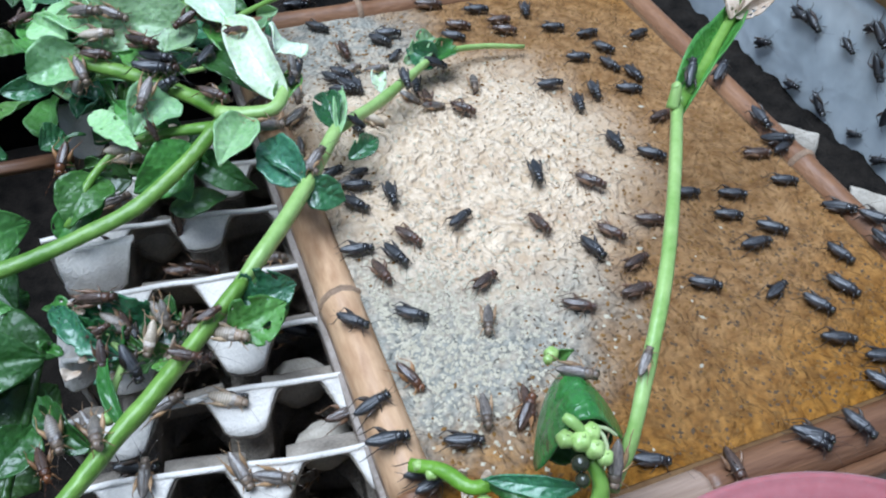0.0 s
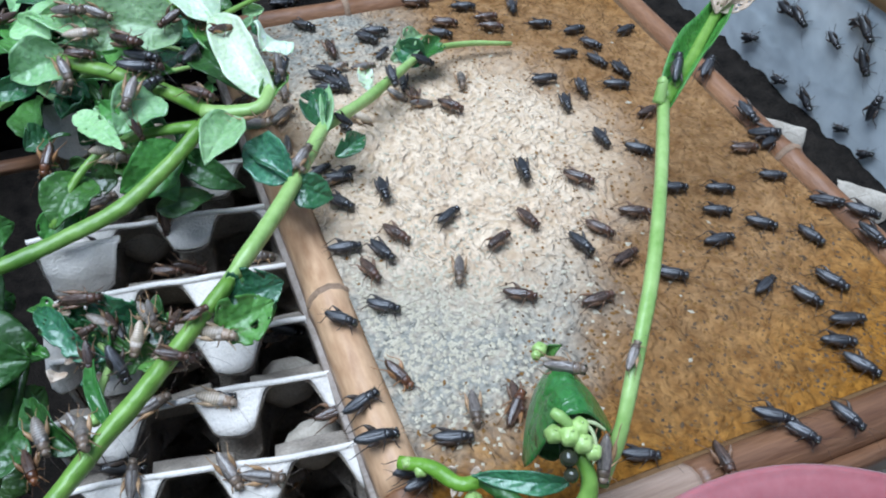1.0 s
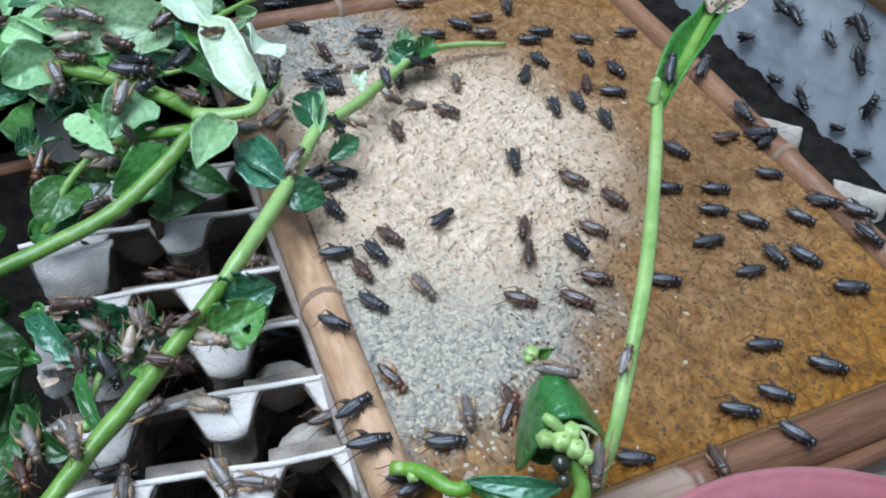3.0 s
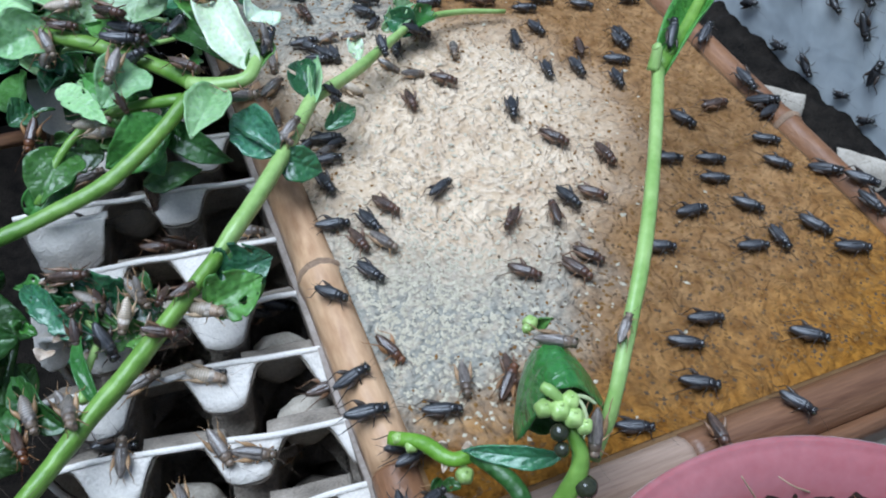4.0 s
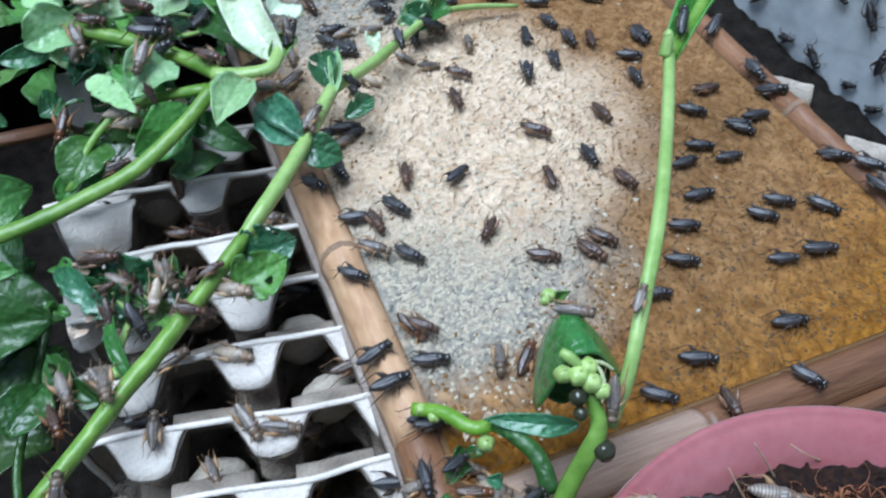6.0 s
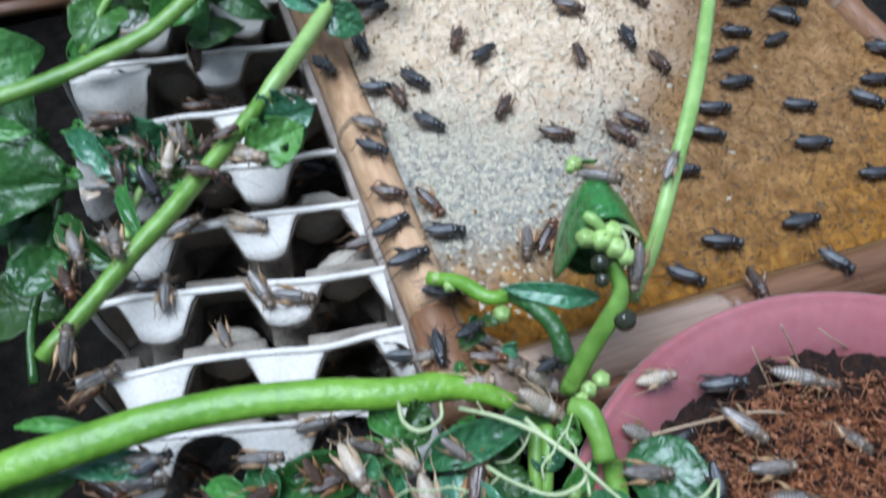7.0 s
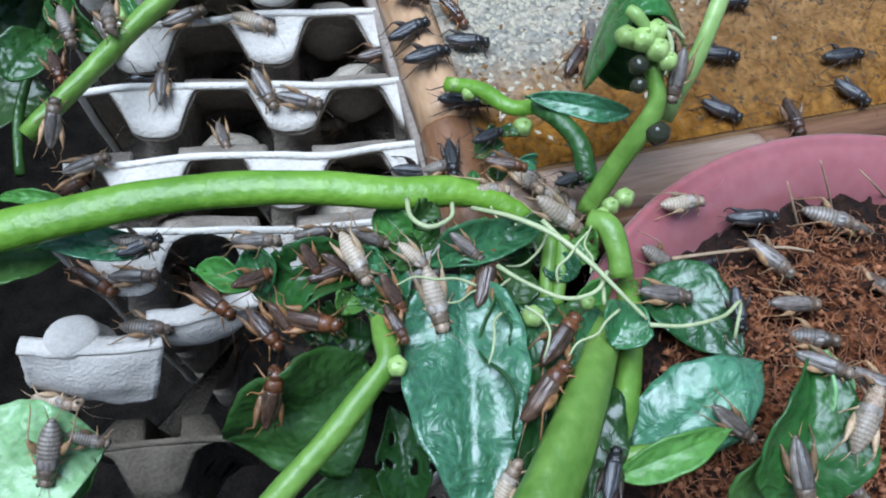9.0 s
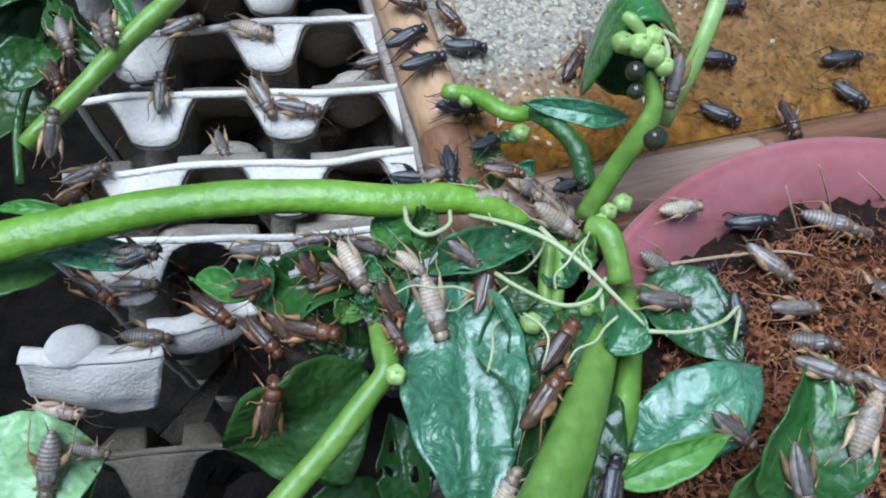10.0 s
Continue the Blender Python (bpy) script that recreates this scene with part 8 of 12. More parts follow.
def build_cricket(kind, label, variant):
    belly, shell, wings, legs = M_BUG[kind]
    nymph = kind == "pale" or (kind == "grey" and variant == 1)
    knee, foot, bow = STANCE[variant]
    bug = thing("cricket", (0, 0, 0), label, "cricket", "crickets in the bin")
    seg = []
    fat = 0.0037 if nymph else 0.0030
    for k in range(19):
        s = k / 18
        r = fat * math.sin(math.pi * min(1, 0.2 + 0.785 * s)) ** 0.62
        r *= 1 + (0.07 if nymph else 0.03) * (k % 2)
        seg.append((0.0036 - 0.0136 * s, 0.0042 - 0.0008 * s, r, r * 0.82))
    part("abdomen", loft(seg, 14), belly, bug)
    part("thorax", loft([(0.0024, 0.0046, 0.0029, 0.0023), (0.0028, 0.0047, 0.0032, 0.0027), (0.0042, 0.0047, 0.0031, 0.0028), (0.0056, 0.0045, 0.0028, 0.0026), (0.0061, 0.0044, 0.0023, 0.0021)], 16), shell, bug)
    head = part("head", loft([(0.0058, 0.0042, 0.0018, 0.0017), (0.0063, 0.0042, 0.0024, 0.0023), (0.0070, 0.0041, 0.0026, 0.0026), (0.0078, 0.0039, 0.0025, 0.0027), (0.0085, 0.0035, 0.0019, 0.0023), (0.0089, 0.0031, 0.0011, 0.0015), (0.0091, 0.0028, 0.0004, 0.0006)], 14), shell, bug)
    for side in (-1, 1):
        part("eye", ball((0.0079, side * 0.0021, 0.0049), 0.0008, sub=1), M_BERRY_RIPE, head, "dark round eye")
        if not nymph:
            part("wing", wing_mesh(side, 0.0128, 0.0), wings, bug)
        else:
            part("wing", wing_mesh(side, 0.0046, 0.0002, 0.0034), wings, bug, "short wing bud")
        kx, ky, kz = knee
        leg = tube([(0.0004, side * 0.0028, 0.0030), (kx * 0.4, side * (0.0028 + (ky - 0.0028) * 0.5), 0.0030 + (kz - 0.003) * 0.42), (kx * 0.78, side * (ky - 0.0003), 0.0030 + (kz - 0.003) * 0.82), (kx, side * ky, kz)], [0.0008, 0.00135, 0.0012, 0.0007, 0.00045], 11, 8)
        tube([(kx, side * ky, kz), (kx - 0.0010, side * (ky + 0.0004), kz - 0.0008), (foot[0] * 0.93, side * foot[1] * 0.97, 0.0012), (foot[0], side * foot[1], 0.0003), (foot[0] - 0.0018, side * (foot[1] + 0.0006), 0.0001)], [0.00042, 0.0003, 0.00026, 0.00022, 0.00015], 9, 5, leg)
        part("hind_leg", leg, legs, bug)
        for x0, dx, out in ((0.0028, -0.0022 * bow, 0.0054), (0.0048, 0.0028, 0.0048)):
            fore = tube([(x0, side * 0.0020, 0.0028), (x0 + dx * 0.5, side * out * 0.68, 0.0040), (x0 + dx, side * out, 0.0004), (x0 + dx * 1.4, side * (out + 0.0012), 0.0001)], [0.0005, 0.0004, 0.00022, 0.00014], 9, 5)
            part("leg", fore, legs, bug)
        part("antenna", tube([(0.0086, side * 0.0009, 0.0046), (0.0122, side * 0.0034 * bow, 0.0066), (0.0160, side * 0.0064 * bow, 0.0062), (0.0200, side * 0.0096 * bow, 0.0044)], [0.00011, 0.00008, 0.00005], 8, 3), shell, bug)
        part("cercus", tube([(-0.0094, side * 0.0008, 0.0036), (-0.0115, side * 0.0018, 0.0036), (-0.0134, side * 0.0029, 0.0030)], [0.00024, 0.00007], 5, 4), legs, bug)
    return bug


def cricket(kind, label, x, y, z, fx, fy, fz, nx, ny, nz, size):
    """A cricket at a place, heading along f, standing on a surface with normal n; the way it stands follows from its place."""
    n = Vector((nx, ny, nz)).normalized()
    f = Vector((fx, fy, fz))
    f = (f - n * f.dot(n)).normalized()
    m = Matrix.Translation((x, y, z)) @ Matrix((f, n.cross(f), n)).transposed().to_4x4() @ Matrix.Diagonal((size, size * 0.84, size * 0.92, 1))
    key = kind, int(abs(x * 7919 + y * 6007) * 100) % 3
    if key not in MADE:
        MADE[key] = build_cricket(kind, label, key[1])
        MADE[key].matrix_basis = m
        return MADE[key]
    first = MADE[key]
    keep = first.scale.copy()
    first.scale = (1, 1, 1)
    ob = copy_thing(first, m)
    first.scale = keep
    return tagged(ob, label)


# ---- crickets on the feeding board ----
mover_0 = cricket("black", "black adult cricket on feed on the board", 0.1683, 0.2583, -0.0001, 0.99, -0.15, 0, 0, 0, 1, 0.94)
mover_1 = cricket("black", "black adult cricket on feed on the board", 0.1931, 0.2448, -0.0010, -0.15, -0.99, 0, 0, 0, 1, 0.96)
mover_2 = cricket("black", "black adult cricket on feed on the board", 0.1762, 0.2351, -0.0001, -0.26, -0.96, 0, 0, 0, 1, 0.90)
mover_3 = cricket("black", "black adult cricket on feed on the board", 0.1790, 0.1950, -0.0000, 0.01, -1.00, 0, 0, 0, 1, 0.93)
mover_4 = cricket("black", "black adult cricket on feed on the board", 0.1185, 0.1795, 0.0033, -0.20, -0.98, 0, 0, 0, 1, 0.99)
mover_5 = cricket("brown", "reddish-brown cricket on feed on the board", 0.1460, 0.1652, 0.0017, 0.67, -0.75, 0, 0, 0, 1, 0.99)
mover_6 = cricket("brown", "reddish-brown cricket on feed on the board", 0.1026, 0.1428, 0.0027, 0.29, -0.96, 0, 0, 0, 1, 0.88)
mover_7 = cricket("brown", "reddish-brown cricket on feed on the board", 0.1379, 0.1273, 0.0009, 0.58, -0.82, 0, 0, 0, 1, 0.89)
mover_8 = cricket("brown", "reddish-brown cricket on feed on the board", 0.0599, 0.1169, 0.0011, 0.93, 0.38, 0, 0, 0, 1, 0.87)
mover_9 = cricket("grey", "grey-brown adult cricket on feed on the board", 0.0514, 0.0941, -0.0001, -0.39, -0.92, 0, 0, 0, 1, 0.92)
cricket("black", "black adult cricket on feed on the board", 0.0642, 0.1593, 0.0029, 0.91, 0.42, 0, 0, 0, 1, 0.86)
mover_10 = cricket("brown", "reddish-brown cricket on feed on the board", 0.0978, 0.0885, 0.0001, 0.84, -0.54, 0, 0, 0, 1, 0.92)
mover_11 = cricket("brown", "reddish-brown cricket on feed on the board", 0.1306, 0.0887, -0.0004, 1.00, -0.02, 0, 0, 0, 1, 0.95)
mover_12 = cricket("black", "black adult cricket on feed on the board", 0.0195, 0.1095, -0.0006, 0.79, -0.62, 0, 0, 0, 1, 0.90)
mover_13 = cricket("black", "black adult cricket on feed on the board", 0.0356, 0.1878, 0.0022, -0.09, -1.00, 0, 0, 0, 1, 0.95)
mover_14 = cricket("black", "black adult cricket on feed on the board", 0.0157, 0.1877, 0.0009, 0.62, -0.79, 0, 0, 0, 1, 0.94)
mover_15 = cricket("black", "black adult cricket on feed on the board", 0.0213, 0.2011, 0.0013, 0.95, -0.31, 0, 0, 0, 1, 0.86)
mover_16 = cricket("black", "black adult cricket on feed on the board", 0.0241, 0.1464, 0.0007, 0.38, -0.93, 0, 0, 0, 1, 0.94)
mover_17 = cricket("brown", "reddish-brown cricket on feed on the board", 0.0137, 0.1384, -0.0001, 0.25, -0.97, 0, 0, 0, 1, 0.90)
mover_18 = cricket("black", "black adult cricket on feed on the board", 0.0073, 0.1564, -0.0000, 0.98, -0.20, 0, 0, 0, 1, 0.92)
mover_19 = cricket("brown", "reddish-brown cricket on feed on the board", 0.1400, 0.1054, 0.0000, 0.97, 0.25, 0, 0, 0, 1, 0.90)
mover_20 = cricket("brown", "reddish-brown cricket on feed on the board", 0.1642, 0.1297, -0.0002, 0.91, -0.42, 0, 0, 0, 1, 0.96)
mover_21 = cricket("black", "black adult cricket on feed on the board", 0.1673, 0.0817, -0.0013, 0.84, -0.54, 0, 0, 0, 1, 0.92)
mover_22 = cricket("black", "black adult cricket on feed on the board", 0.2100, 0.1211, -0.0016, 0.91, -0.42, 0, 0, 0, 1, 0.88)
mover_23 = cricket("black", "black adult cricket on feed on the board", 0.2276, 0.1051, -0.0018, 0.76, -0.65, 0, 0, 0, 1, 0.94)
mover_24 = cricket("black", "black adult cricket on feed on the board", 0.2112, 0.0980, -0.0017, 0.99, -0.10, 0, 0, 0, 1, 0.97)
mover_25 = cricket("black", "black adult cricket on feed on the board", 0.2512, 0.0772, -0.0018, 0.27, -0.96, 0, 0, 0, 1, 0.90)
mover_26 = cricket("black", "black adult cricket on feed on the board", 0.2004, 0.0670, -0.0017, 0.95, 0.32, 0, 0, 0, 1, 0.89)
mover_27 = cricket("black", "black adult cricket on feed on the board", 0.2157, 0.0524, -0.0018, 0.45, -0.89, 0, 0, 0, 1, 0.91)
mover_28 = cricket("black", "black adult cricket on feed on the board", 0.2361, 0.0577, -0.0018, 0.42, -0.91, 0, 0, 0, 1, 0.99)
mover_29 = cricket("black", "black adult cricket on feed on the board", 0.2247, 0.0158, -0.0018, 0.95, -0.33, 0, 0, 0, 1, 1.00)
mover_30 = cricket("black", "black adult cricket on feed on the board", 0.2105, 0.0314, -0.0018, 0.90, -0.43, 0, 0, 0, 1, 0.95)
mover_31 = cricket("black", "black adult cricket on feed on the board", 0.2127, 0.0029, -0.0018, 0.46, -0.89, 0, 0, 0, 1, 0.99)
mover_32 = cricket("black", "black adult cricket on a bamboo strip", 0.1580, -0.0095, 0.0035, 0.78, -0.63, 0, 0, 0, 1, 0.98)
mover_33 = cricket("black", "black adult cricket on a bamboo strip", 0.1813, -0.0120, 0.0035, 0.25, -0.97, 0, 0, 0, 1, 0.91)
mover_34 = cricket("black", "black adult cricket on feed on the board", 0.2602, 0.1358, -0.0018, 0.91, -0.42, 0, 0, 0, 1, 0.87)
mover_35 = cricket("black", "black adult cricket on feed on the board", 0.1956, 0.1788, -0.0009, 0.75, -0.66, 0, 0, 0, 1, 0.95)
mover_36 = cricket("brown", "reddish-brown cricket on feed on the board", 0.2217, 0.2101, -0.0016, 0.99, 0.16, 0, 0, 0, 1, 0.94)
mover_37 = cricket("black", "black adult cricket on feed on the board", 0.1963, 0.1436, -0.0012, 0.95, -0.31, 0, 0, 0, 1, 0.91)
cricket("grey", "grey-brown adult cricket on feed on the board", 0.1191, 0.2704, 0.0018, -0.30, -0.95, 0, 0, 0, 1, 0.89)
mover_38 = cricket("brown", "reddish-brown cricket on feed on the board", 0.1019, 0.2462, 0.0031, 0.66, -0.75, 0, 0, 0, 1, 0.92)
mover_39 = cricket("brown", "reddish-brown cricket on feed on the board", 0.0841, 0.2612, 0.0026, -0.14, -0.99, 0, 0, 0, 1, 0.93)
mover_40 = cricket("black", "black adult cricket on feed on the board", 0.0830, 0.2780, 0.0018, -0.25, -0.97, 0, 0, 0, 1, 0.90)
mover_41 = cricket("black", "black adult cricket on feed on the board", 0.1294, 0.3282, -0.0009, 0.83, -0.56, 0, 0, 0, 1, 0.90)
mover_42 = cricket("black", "black adult cricket on feed on the board", 0.0795, 0.3366, -0.0009, 0.64, -0.77, 0, 0, 0, 1, 0.92)
mover_43 = cricket("brown", "reddish-brown cricket on feed on the board", 0.0521, 0.3305, -0.0009, 0.02, -1.00, 0, 0, 0, 1, 0.98)
mover_44 = cricket("black", "black adult cricket on feed on the board", 0.0438, 0.3054, -0.0003, 0.65, -0.76, 0, 0, 0, 1, 0.94)
mover_45 = cricket("black", "black adult cricket on feed on the board", 0.2027, 0.3218, -0.0017, 0.96, -0.27, 0, 0, 0, 1, 0.90)
mover_46 = cricket("black", "black adult cricket on feed on the board", 0.2023, 0.2832, -0.0015, 0.96, -0.27, 0, 0, 0, 1, 0.90)
mover_47 = cricket("black", "black adult cricket on feed on the board", 0.2189, 0.2695, -0.0017, 0.37, -0.93, 0, 0, 0, 1, 0.92)
mover_48 = cricket("black", "black adult cricket on feed on the board", 0.2589, 0.2984, -0.0018, 0.98, 0.22, 0, 0, 0, 1, 0.89)
mover_49 = cricket("black", "black adult cricket on feed on the board", 0.2229, 0.3085, -0.0018, 1.00, 0.01, 0, 0, 0, 1, 0.89)
mover_50 = cricket("black", "black adult cricket on feed on the board", 0.2176, 0.2414, -0.0016, 0.91, -0.41, 0, 0, 0, 1, 0.93)
mover_51 = cricket("black", "black adult cricket on feed on the board", 0.2257, 0.2891, -0.0017, 0.60, -0.80, 0, 0, 0, 1, 0.87)
mover_52 = cricket("brown", "reddish-brown cricket on feed on the board", 0.1676, 0.3273, -0.0014, 0.91, -0.42, 0, 0, 0, 1, 0.93)
cricket("brown", "reddish-brown cricket on feed on the board", 0.1691, 0.3403, -0.0016, 0.99, -0.12, 0, 0, 0, 1, 0.91)
mover_53 = cricket("black", "black adult cricket on feed on the board", 0.1590, 0.3573, -0.0017, 0.97, -0.26, 0, 0, 0, 1, 0.96)
cricket("black", "black adult cricket on feed on the board", 0.1930, 0.3481, -0.0017, -0.35, -0.94, 0, 0, 0, 1, 0.96)
mover_54 = cricket("brown", "reddish-brown cricket on feed on the board", 0.1380, 0.3407, -0.0013, 0.90, -0.43, 0, 0, 0, 1, 0.96)
mover_55 = cricket("brown", "reddish-brown cricket on feed on the board", 0.2595, 0.1610, -0.0018, 0.95, -0.30, 0, 0, 0, 1, 0.96)
cricket("black", "black adult cricket on feed on the board", 0.0437, 0.3637, -0.0016, 0.74, -0.68, 0, 0, 0, 1, 0.91)
mover_56 = cricket("black", "black adult cricket on feed on the board", 0.2292, 0.2555, -0.0017, 0.14, -0.99, 0, 0, 0, 1, 0.95)
mover_57 = cricket("brown", "reddish-brown cricket on feed on the board", 0.0342, 0.1561, 0.0015, 0.53, -0.85, 0, 0, 0, 1, 0.91)
mover_58 = cricket("black", "black adult cricket on feed on the board", 0.1222, 0.1196, 0.0012, 0.29, -0.96, 0, 0, 0, 1, 0.94)
mover_59 = cricket("black", "black adult cricket on feed on the board", 0.2225, 0.1349, -0.0017, 0.90, -0.43, 0, 0, 0, 1, 0.91)
mover_60 = cricket("grey", "grey-brown adult cricket on feed on the board", 0.0307, 0.0495, -0.0015, -0.24, -0.97, 0, 0, 0, 1, 0.92)
mover_61 = cricket("brown", "reddish-brown cricket on feed on the board", 0.0504, 0.0483, -0.0014, -0.13, -0.99, 0, 0, 0, 1, 0.87)
mover_62 = cricket("black", "black adult cricket on feed on the board", 0.0881, 0.0057, -0.0017, 0.90, -0.43, 0, 0, 0, 1, 0.89)
mover_63 = cricket("black", "black adult cricket on a bamboo strip", -0.0135, 0.0480, 0.0035, 0.99, -0.15, 0, 0, 0, 1, 1.00)
mover_64 = cricket("black", "black adult cricket on a bamboo strip", -0.0028, 0.0243, 0.0035, 0.98, 0.20, 0, 0, 0, 1, 0.89)
mover_65 = cricket("black", "black adult cricket on feed on the board", 0.2795, 0.1615, -0.0018, 0.96, 0.27, 0, 0, 0, 1, 0.96)
cricket("black", "black adult cricket on feed on the board", 0.0876, 0.3428, -0.0010, 0.96, -0.28, 0, 0, 0, 1, 0.95)
cricket("black", "black adult cricket on feed on the board", 0.0439, 0.2905, 0.0003, 0.49, -0.87, 0, 0, 0, 1, 0.96)
mover_66 = cricket("black", "black adult cricket on feed on the board", 0.0175, 0.0399, -0.0017, 0.94, -0.34, 0, 0, 0, 1, 0.93)
mover_67 = cricket("brown", "reddish-brown cricket on a bamboo strip", 0.1160, -0.0107, 0.0035, -0.10, -0.99, 0, 0, 0, 1, 0.94)
mover_68 = cricket("black", "black adult cricket on a bamboo strip", 0.1569, -0.0111, 0.0035, 0.50, -0.87, 0, 0, 0, 1, 0.87)
cricket("black", "black adult cricket on a bamboo strip", -0.0090, 0.1111, 0.0035, 0.73, -0.69, 0, 0, 0, 1, 0.87)

# ---- crickets elsewhere ----
cricket("grey", "grey-brown adult cricket on a leaf", -0.0924, 0.3113, 0.0613, 0.80, -0.57, 0.20, -0.51, -0.46, 0.73, 1.06)
cricket("brown", "reddish-brown cricket on a leaf", -0.0670, 0.2809, 0.0592, 0.67, -0.72, 0.17, -0.71, -0.56, 0.42, 1.03)
cricket("brown", "reddish-brown cricket on a leaf", -0.0935, 0.2854, 0.0498, 0.93, -0.36, -0.06, 0.07, 0.02, 1.00, 0.84)
cricket("black", "black adult cricket on a leaf", -0.0624, 0.2757, 0.0506, 0.80, -0.60, 0.04, -0.41, -0.50, 0.76, 1.07)
cricket("black", "black adult cricket on a stem", -0.0683, 0.2649, 0.0496, 0.93, -0.33, -0.14, 0.14, -0.05, 0.99, 1.07)
cricket("black", "black adult cricket on a stem", -0.0644, 0.2540, 0.0468, 0.90, -0.05, 0.44, -0.40, -0.52, 0.76, 1.02)
cricket("grey", "grey-brown adult cricket on a leaf", -0.1069, 0.3026, 0.0268, 0.49, 0.73, 0.48, 0.26, -0.65, 0.72, 1.00)
cricket("black", "black adult cricket on a leaf", -0.0386, 0.2759, 0.0461, 0.67, 0.74, 0.03, -0.07, 0.02, 1.00, 0.97)
cricket("brown", "reddish-brown cricket on a stem", -0.0427, 0.2355, 0.0490, 0.73, -0.68, -0.07, 0.09, -0.01, 1.00, 0.92)
cricket("brown", "reddish-brown cricket on a leaf", -0.0346, 0.2991, 0.0532, 0.46, -0.87, -0.18, 0.23, -0.08, 0.97, 1.07)
cricket("black", "black adult cricket on a leaf", -0.0027, 0.2388, 0.0554, 0.53, 0.77, 0.36, 0.57, -0.63, 0.53, 0.93)
cricket("grey", "grey-brown adult cricket on a leaf", 0.0052, 0.2708, -0.0004, 0.85, 0.50, 0.16, -0.10, -0.15, 0.98, 0.99)
cricket("pale", "pale tan young cricket on a stem", -0.0108, 0.2661, 0.0019, 0.88, -0.46, 0.14, -0.22, -0.12, 0.97, 0.99)
cricket("brown", "reddish-brown cricket on a leaf", -0.0158, 0.2714, 0.0176, 0.73, 0.11, 0.67, -0.13, -0.94, 0.30, 0.98)
cricket("grey", "grey-brown adult cricket on a leaf", -0.1104, 0.3045, -0.0237, 0.98, 0.14, 0.11, -0.05, -0.39, 0.92, 1.07)
cricket("pale", "pale tan young cricket on a leaf", -0.0892, 0.2478, 0.0087, 0.95, -0.30, -0.01, -0.04, -0.15, 0.99, 1.03)
cricket("black", "black adult cricket on an egg tray", -0.1087, 0.2210, -0.0251, 0.96, -0.28, -0.04, -0.07, -0.36, 0.93, 1.07)
cricket("brown", "reddish-brown cricket on an egg tray", -0.0732, 0.2236, -0.0170, -0.07, -0.25, -0.97, -0.05, -0.97, 0.25, 0.83)
cricket("brown", "reddish-brown cricket on an egg tray", -0.0661, 0.2075, -0.0377, 0.88, -0.21, -0.41, -0.04, -0.92, 0.40, 1.04)
cricket("brown", "reddish-brown cricket on an egg tray", -0.0784, 0.1974, -0.0298, 0.96, -0.29, -0.04, 0.00, -0.12, 0.99, 0.81)
cricket("pale", "pale tan young cricket on a chewed leaf", -0.0970, 0.1316, 0.0042, -0.39, -0.63, -0.67, 0.19, -0.77, 0.61, 0.89)
cricket("grey", "grey-brown adult cricket on a chewed leaf", -0.0888, 0.1446, 0.0012, 0.41, -0.72, -0.56, -0.21, -0.67, 0.71, 0.92)
cricket("black", "black adult cricket on a stem", -0.1090, 0.1244, -0.0025, 0.25, -0.73, -0.64, 0.69, -0.33, 0.65, 1.01)
cricket("pale", "pale tan young cricket on a stem", -0.0625, 0.1167, 0.0103, 0.84, -0.54, 0.04, -0.25, -0.33, 0.91, 1.02)
cricket("brown", "reddish-brown cricket on a stem", -0.0803, 0.1133, 0.0010, 0.99, 0.11, -0.00, 0.02, -0.16, 0.99, 0.94)
cricket("pale", "pale tan young cricket on an egg tray", -0.0697, 0.1042, -0.0194, 0.87, -0.46, -0.18, -0.02, -0.39, 0.92, 0.98)
cricket("brown", "reddish-brown cricket on an egg tray", -0.0964, 0.1477, -0.0662, 0.80, 0.40, -0.45, 0.59, -0.35, 0.73, 1.02)
cricket("black", "black adult cricket on a chewed leaf", -0.0276, 0.1505, -0.0383, 0.90, -0.24, -0.37, -0.08, -0.92, 0.38, 1.03)
cricket("grey", "grey-brown adult cricket on a stem", -0.0326, 0.1859, -0.0251, 0.91, -0.40, 0.10, 0.01, 0.24, 0.97, 1.07)
cricket("brown", "reddish-brown cricket on a leaf", -0.1168, 0.1295, 0.0019, -0.07, -0.77, -0.64, -0.04, -0.63, 0.77, 0.83)
cricket("grey", "grey-brown adult cricket on a stem", -0.1282, 0.1093, -0.0219, 0.28, -0.88, -0.39, -0.03, -0.41, 0.91, 1.02)
cricket("black", "black adult cricket on an egg tray", -0.1132, 0.0942, -0.0306, 0.94, -0.17, -0.30, -0.07, -0.95, 0.31, 1.02)
cricket("grey", "grey-brown adult cricket on a leaf", -0.1395, 0.1016, -0.0071, 0.15, -0.93, -0.33, -0.10, -0.35, 0.93, 0.95)
cricket("grey", "grey-brown adult cricket on an egg tray", -0.0591, 0.0617, -0.0213, 0.92, -0.37, -0.14, -0.05, -0.46, 0.89, 1.01)
cricket("brown", "reddish-brown cricket on an egg tray", -0.0213, 0.0850, -0.0287, 1.00, 0.03, 0.04, -0.04, -0.17, 0.99, 0.99)
cricket("brown", "reddish-brown cricket on an egg tray", -0.1134, 0.1573, 0.0097, 0.94, -0.31, 0.12, -0.30, -0.65, 0.70, 0.97)
cricket("grey", "grey-brown adult cricket on an egg tray", -0.0928, 0.1932, -0.0419, 0.59, 0.11, -0.80, 0.76, -0.41, 0.50, 0.97)
